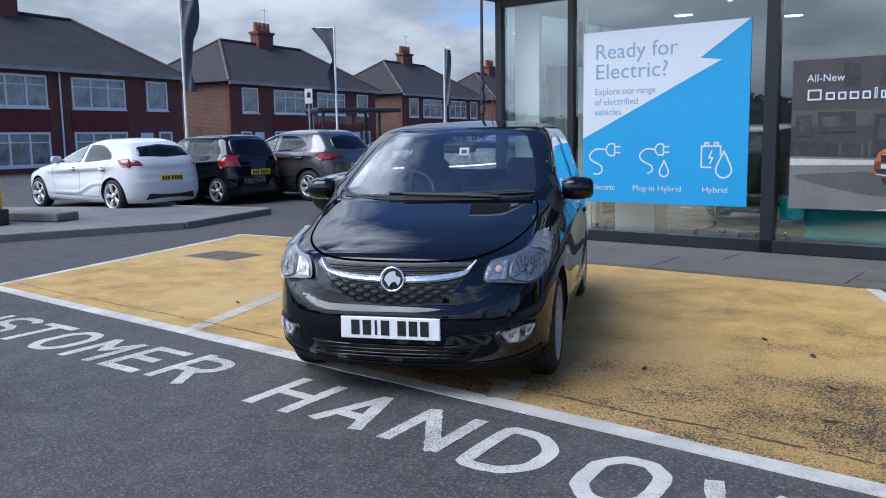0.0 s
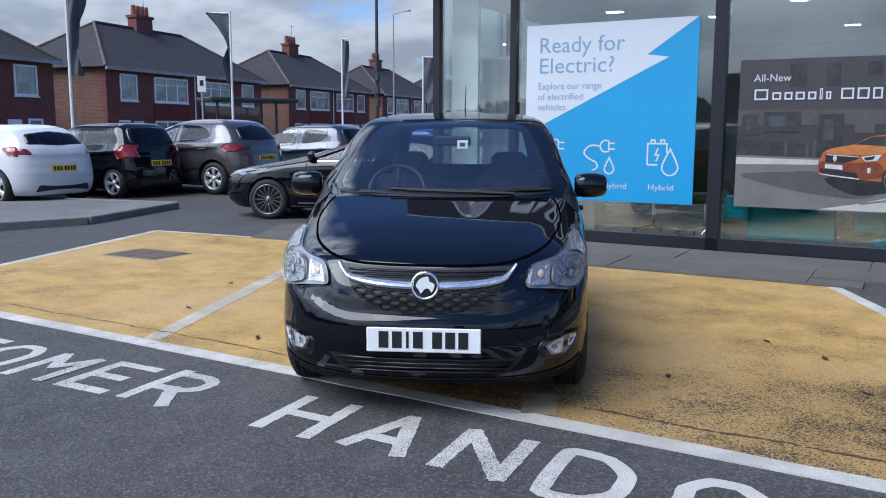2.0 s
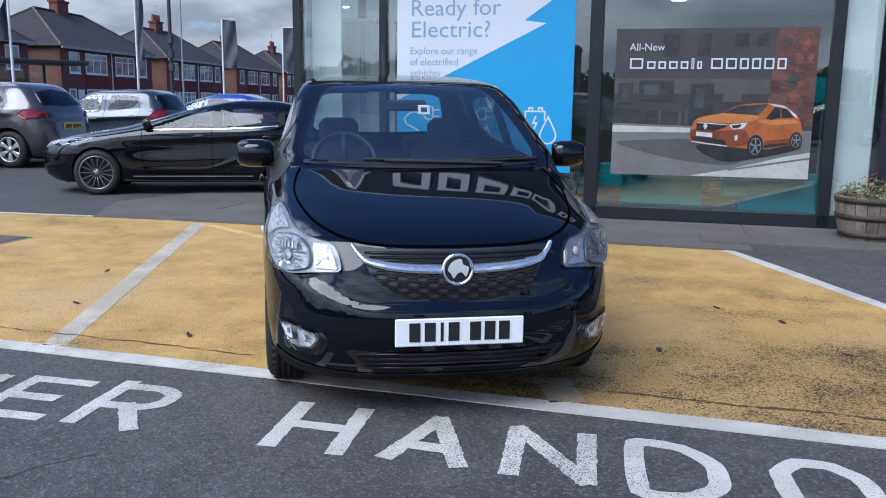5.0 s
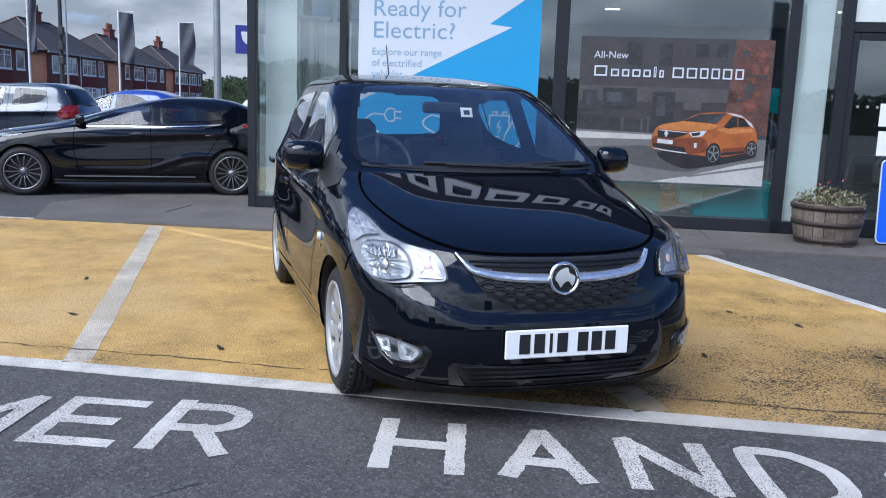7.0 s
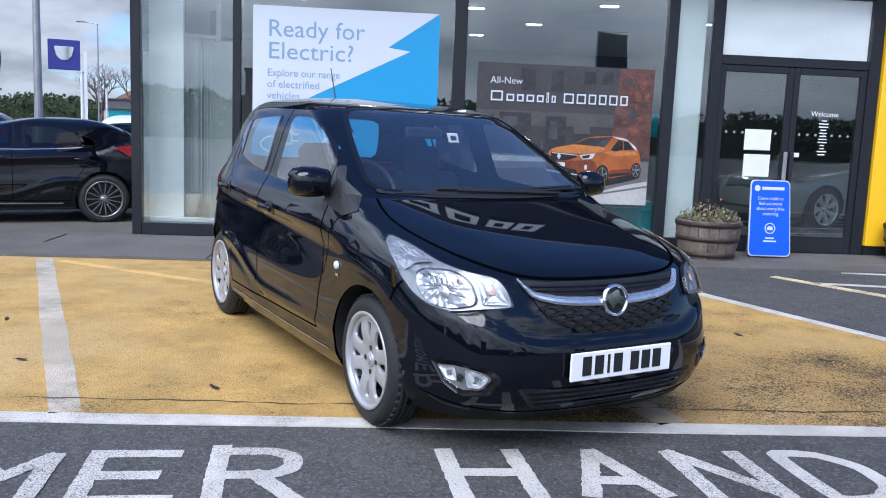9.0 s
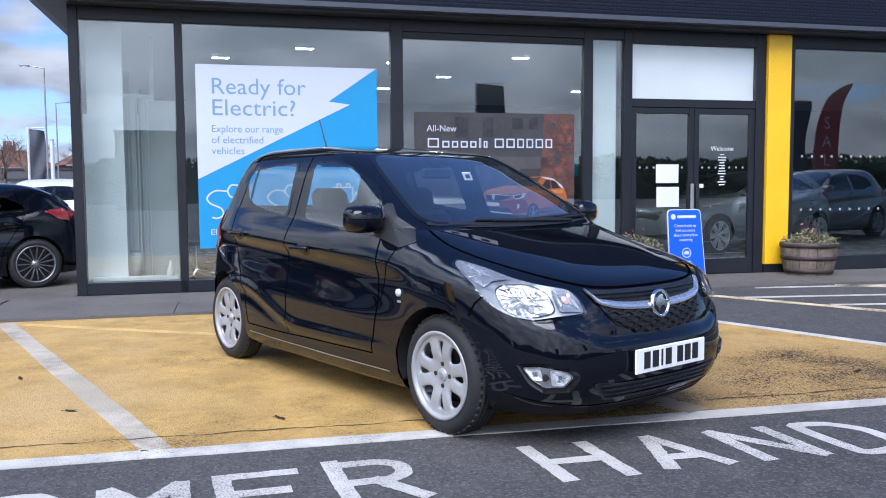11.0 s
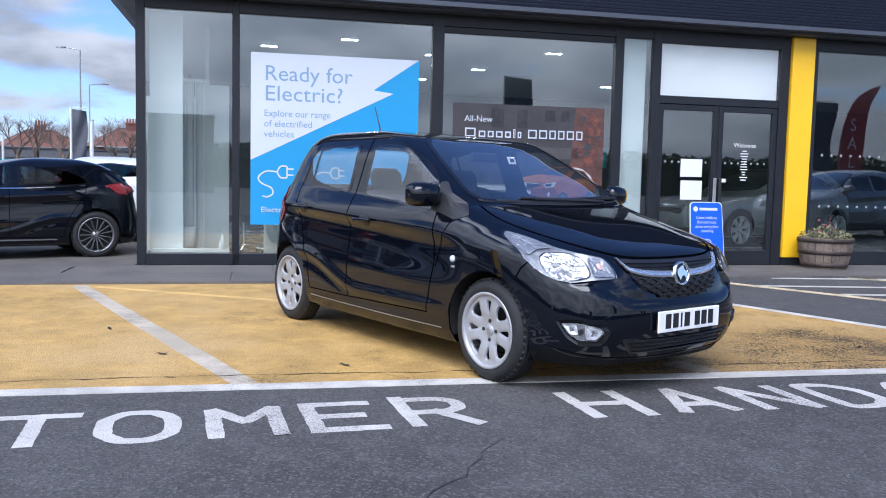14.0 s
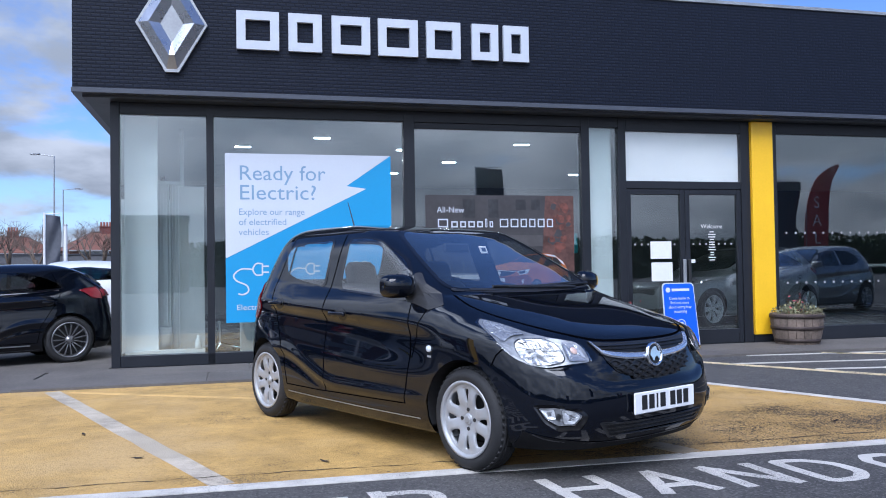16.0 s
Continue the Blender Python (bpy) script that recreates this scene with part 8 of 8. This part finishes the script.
lamp_post(-24.7, 32.5, 9.5, M_POLEBLACK, 0, label="tall black street pole with equipment boxes", r=0.10)
for z in (3.2, 3.8, 2.6):
    bx = thing("pole_box", pose(-24.58, 32.36, z), "small dark equipment box strapped to a pole", "equipment box")
    part("body", one_box((0, 0, 0), (0.22, 0.18, 0.34), bevel=0.02), M_POLEBLACK, bx)
    part("bracket", one_box((-0.10, 0.10, 0), (0.10, 0.10, 0.10)), M_STEEL, bx)
lamp_post(-35.6, 49.2, 9.4, M_STEEL, 0.9, 0)
lamp_post(-18.7, 57.5, 9.0, M_STEEL, 0.9, 180)
lamp_post(-15.4, 27.4, 9.5, M_STEEL, 0, label="thick grey steel street pole", r=0.14)
lamp_post(-26.0, 62.0, 8.0, M_STEEL, 0.9, 180)
lamp_post(-21.0, 70.0, 8.0, M_STEEL, 0.9, 20)

# yellow totem beside the island
totem = thing("yellow_totem", pose(-13.92, 5.42, 0.09, 0, 0, 22), "tall yellow totem sign on a dark base", "sign")
part("panel", one_box((0, 0, 1.95), (0.9, 0.22, 3.4), bevel=0.02), M_YELLOWPANEL, totem)
part("base", one_box((0, 0, 0.125), (1.0, 0.34, 0.25), bevel=0.015), M_POLEBLACK, totem)
kb = thing("kerb_block", pose(-14.5, 6.1, 0.09, 0, 0, 22), "low concrete kerb block beside the totem", "kerb")
part("block", one_box((0, 0, 0.07), (2.6, 0.5, 0.14), bevel=0.02), M_KERB, kb)

# bus shelter
sh_ = thing("bus_shelter", pose(-22.6, 19.0, 0, 0, 0, 69), "dark bus shelter with flat roof and glazed sides", "bus shelter")
part("roof", one_box((2.3, 0, 2.33), (3.15, 1.4, 0.14), bevel=0.03), M_POLEBLACK, sh_)
for x in (0.95, 3.05):
    for yy in (-0.6, 0.6):
        part("post", one_box((x, yy, 1.13), (0.07, 0.07, 2.26)), M_POLEBLACK, sh_)
for k in range(2):
    part("pane", one_box((1.49 + 1.02 * k, 0.6, 1.20), (0.98, 0.012, 1.9)), M_LENS, sh_).visible_shadow = False
stop = thing("bus_stop_sign", pose(-21.84, 19.18, 0, 0, 0, 40), "white bus stop flag sign on a thin pole", "sign")
part("pole", tube(bmesh.new(), (0, 0, 0), (0, 0, 3.03), 0.035, n=8), M_STEEL, stop)
part("plate", one_box((0, -0.04, 2.78), (0.26, 0.03, 0.50), bevel=0.01), M_PAPER, stop)
part("symbol", one_box((0, -0.057, 2.82), (0.12, 0.004, 0.18)), M_BLACK, stop)

# purple-blue showroom sign on a white post
ps = thing("pole_sign", pose(-21.2, 42.4, 0, 0, 0, 20), "purple-blue square sign with silver shape on white posts", "sign")
part("panel", one_box((0.6, 0, 4.35), (1.45, 0.14, 1.45), bevel=0.02), M_PURPLE, ps)
part("emblem", prism(bmesh.new(), rounded([(0.15, 4.75), (1.05, 4.75), (0.95, 4.3), (0.75, 4.1), (0.45, 4.1), (0.25, 4.3)], 0.08), -0.10, -0.075), M_CHROME, ps)
for x in (1.55,):
    part("post", one_box((x, 0, 2.3), (0.16, 0.14, 4.6)), M_POLEWHITE, ps)
for x, y in ((-15.35, 30.9), (-19.8, 46.0), (-11.9, 30.4), (-10.6, 33.0)):
    p = thing("white_bollard_post", pose(x, y, 0), "slim white marker post", "post", "white posts")
    part("post", tube(bmesh.new(), (0, 0, 0), (0, 0, 2.9), 0.07, 0.06, 10), M_POLEWHITE, p)
    part("cap", tube(bmesh.new(), (0, 0, 2.9), (0, 0, 2.95), 0.08, 0.05, 10), M_STEEL, p)


# ---- trees ----
def bare_tree(x, y, h, seed):
    t = thing("bare_tree", pose(x, y, -0.1), "leafless tree with a fine twiggy crown", "tree", "bare trees")
    rng = random.Random(seed)
    trunk, twigs = bmesh.new(), bmesh.new()

    def grow(p, d, length, r, level):
        q = p + d * length
        tube(trunk if level < 2 else twigs, p, q, r, r * 0.62, 7 if level < 2 else 4)
        if level >= 5:
            return
        for k in range((3, 3, 3, 3, 2)[level]):
            a = Vector((rng.gauss(0, 1), rng.gauss(0, 1), rng.gauss(0.35, 0.6))).normalized()
            nd = (d * 0.9 + a * (0.55 + 0.08 * level)).normalized()
            grow(p + d * length * rng.uniform(0.6, 1.0), nd, length * rng.uniform(0.58, 0.78), r * 0.55, level + 1)

    grow(Vector((0, 0, 0)), Vector((rng.uniform(-0.05, 0.05), rng.uniform(-0.05, 0.05), 1)).normalized(), h * 0.30, h * 0.022, 0)
    part("trunk", trunk, M_BARK, t, smooth=True)
    tagged(part("crown", twigs, M_TWIG, t), kind="stuff")


rng = random.Random(12)
for x, y, h in ((-25, 78, 9), (-29, 84, 10), (-21, 86, 9), (-17.5, 82, 8.5), (-33, 92, 10), (-38, 96, 10), (-13.5, 88, 8), (-24, 95, 10), (-44, 112, 12), (-36, 118, 11)):
    bare_tree(x, y, h, int(x * 7 + y))


def wooded_bank(name, x0, x1, y0, depth, height, seed, label):
    """A far belt of trees on a bank: many small leaf clumps over a swelling ground."""
    rng = random.Random(seed)
    bm = bmesh.new()
    n = int(abs(x1 - x0) * 60)
    core = [(x0, 0)]
    for k in range(121):
        x = x0 + (x1 - x0) * k / 120
        core.append((x, height * (0.60 + 0.32 * noise.noise(Vector((x * 0.06, seed, 0))))))
    core.append((x1, 0))
    prism(bm, core, y0 - 0.5, y0 + 0.5)
    for k in range(n):
        x = rng.uniform(x0, x1)
        top = height * (0.68 + 0.32 * noise.noise(Vector((x * 0.06, seed, 0))) + 0.10 * noise.noise(Vector((x * 0.4, seed, 3))))
        z = top * rng.random() ** 0.45
        y = y0 + rng.uniform(-depth, depth) * 0.5
        s = rng.uniform(0.14, 0.42)
        m3 = Euler((rng.uniform(0, 6), rng.uniform(0, 6), rng.uniform(0, 6))).to_matrix()
        vs = [bm.verts.new(Vector((x, y, z)) + m3 @ Vector(p) * s) for p in ((1, 0, 0), (-0.4, 0.9, 0.1), (-0.5, -0.8, 0.1), (0, 0, 0.9))]
        for f in ((0, 1, 2), (0, 1, 3), (1, 2, 3), (2, 0, 3)):
            bm.faces.new([vs[i] for i in f])
    ob = part(name, bm, M_HEDGE)
    return tagged(ob, label, "trees", kind="stuff")


wooded_bank("far_wood_south", -90, 110, -58, 6, 6.0, 3, "far dark belt of trees across the road")
ob = wooded_bank("far_wood_west", -70, 70, -75, 6, 6.5, 5, "far dark belt of trees beyond the houses")
ob.matrix_basis = Matrix.Rotation(radians(-90), 4, "Z") @ Matrix.Translation((0, -40, 0))
ob = wooded_bank("far_wood_north", -70, 40, 130, 6, 5.5, 6, "far dull belt of bushes and trees")
ob = wooded_bank("far_wood_east", -80, 80, 95, 6, 6.5, 7, "far dark belt of trees")
ob.matrix_basis = Matrix.Rotation(radians(-90), 4, "Z")

# low shops and far red-roofed houses past the showroom
shop = thing("shop_parade", pose(-42, 108, 0, 0, 0, 15), "low parade of shops with dark fascia and teal shutters", "shops")
part("wall", one_span(0, 26, 0, 8, -0.3, 3.6), M_WALL, shop)
part("fascia_board", one_span(-0.2, 26.2, -0.4, -0.02, 2.7, 3.7), M_DARKWALL, shop)
for k in range(6):
    part("shutter", one_span(0.6 + 4.3 * k, 4.2 + 4.3 * k, -0.1, -0.01, 0.0, 2.5), M_TEAL if k % 3 == 0 else M_HOUSEGLASS, shop)
part("roof", one_span(-0.3, 26.3, -0.5, 8.3, 3.72, 3.95), M_SOFFIT, shop)
for x, y, tn in ((-31, 118, 25), (-20, 122, 10), (-46, 75 + 55, 30)):
    house(x, y, tn, 11, 8, 4.6, 7.2, M_BRICKBROWN, M_BRICKBROWN, M_ROOFRED, "far brick house with red tiled roof")
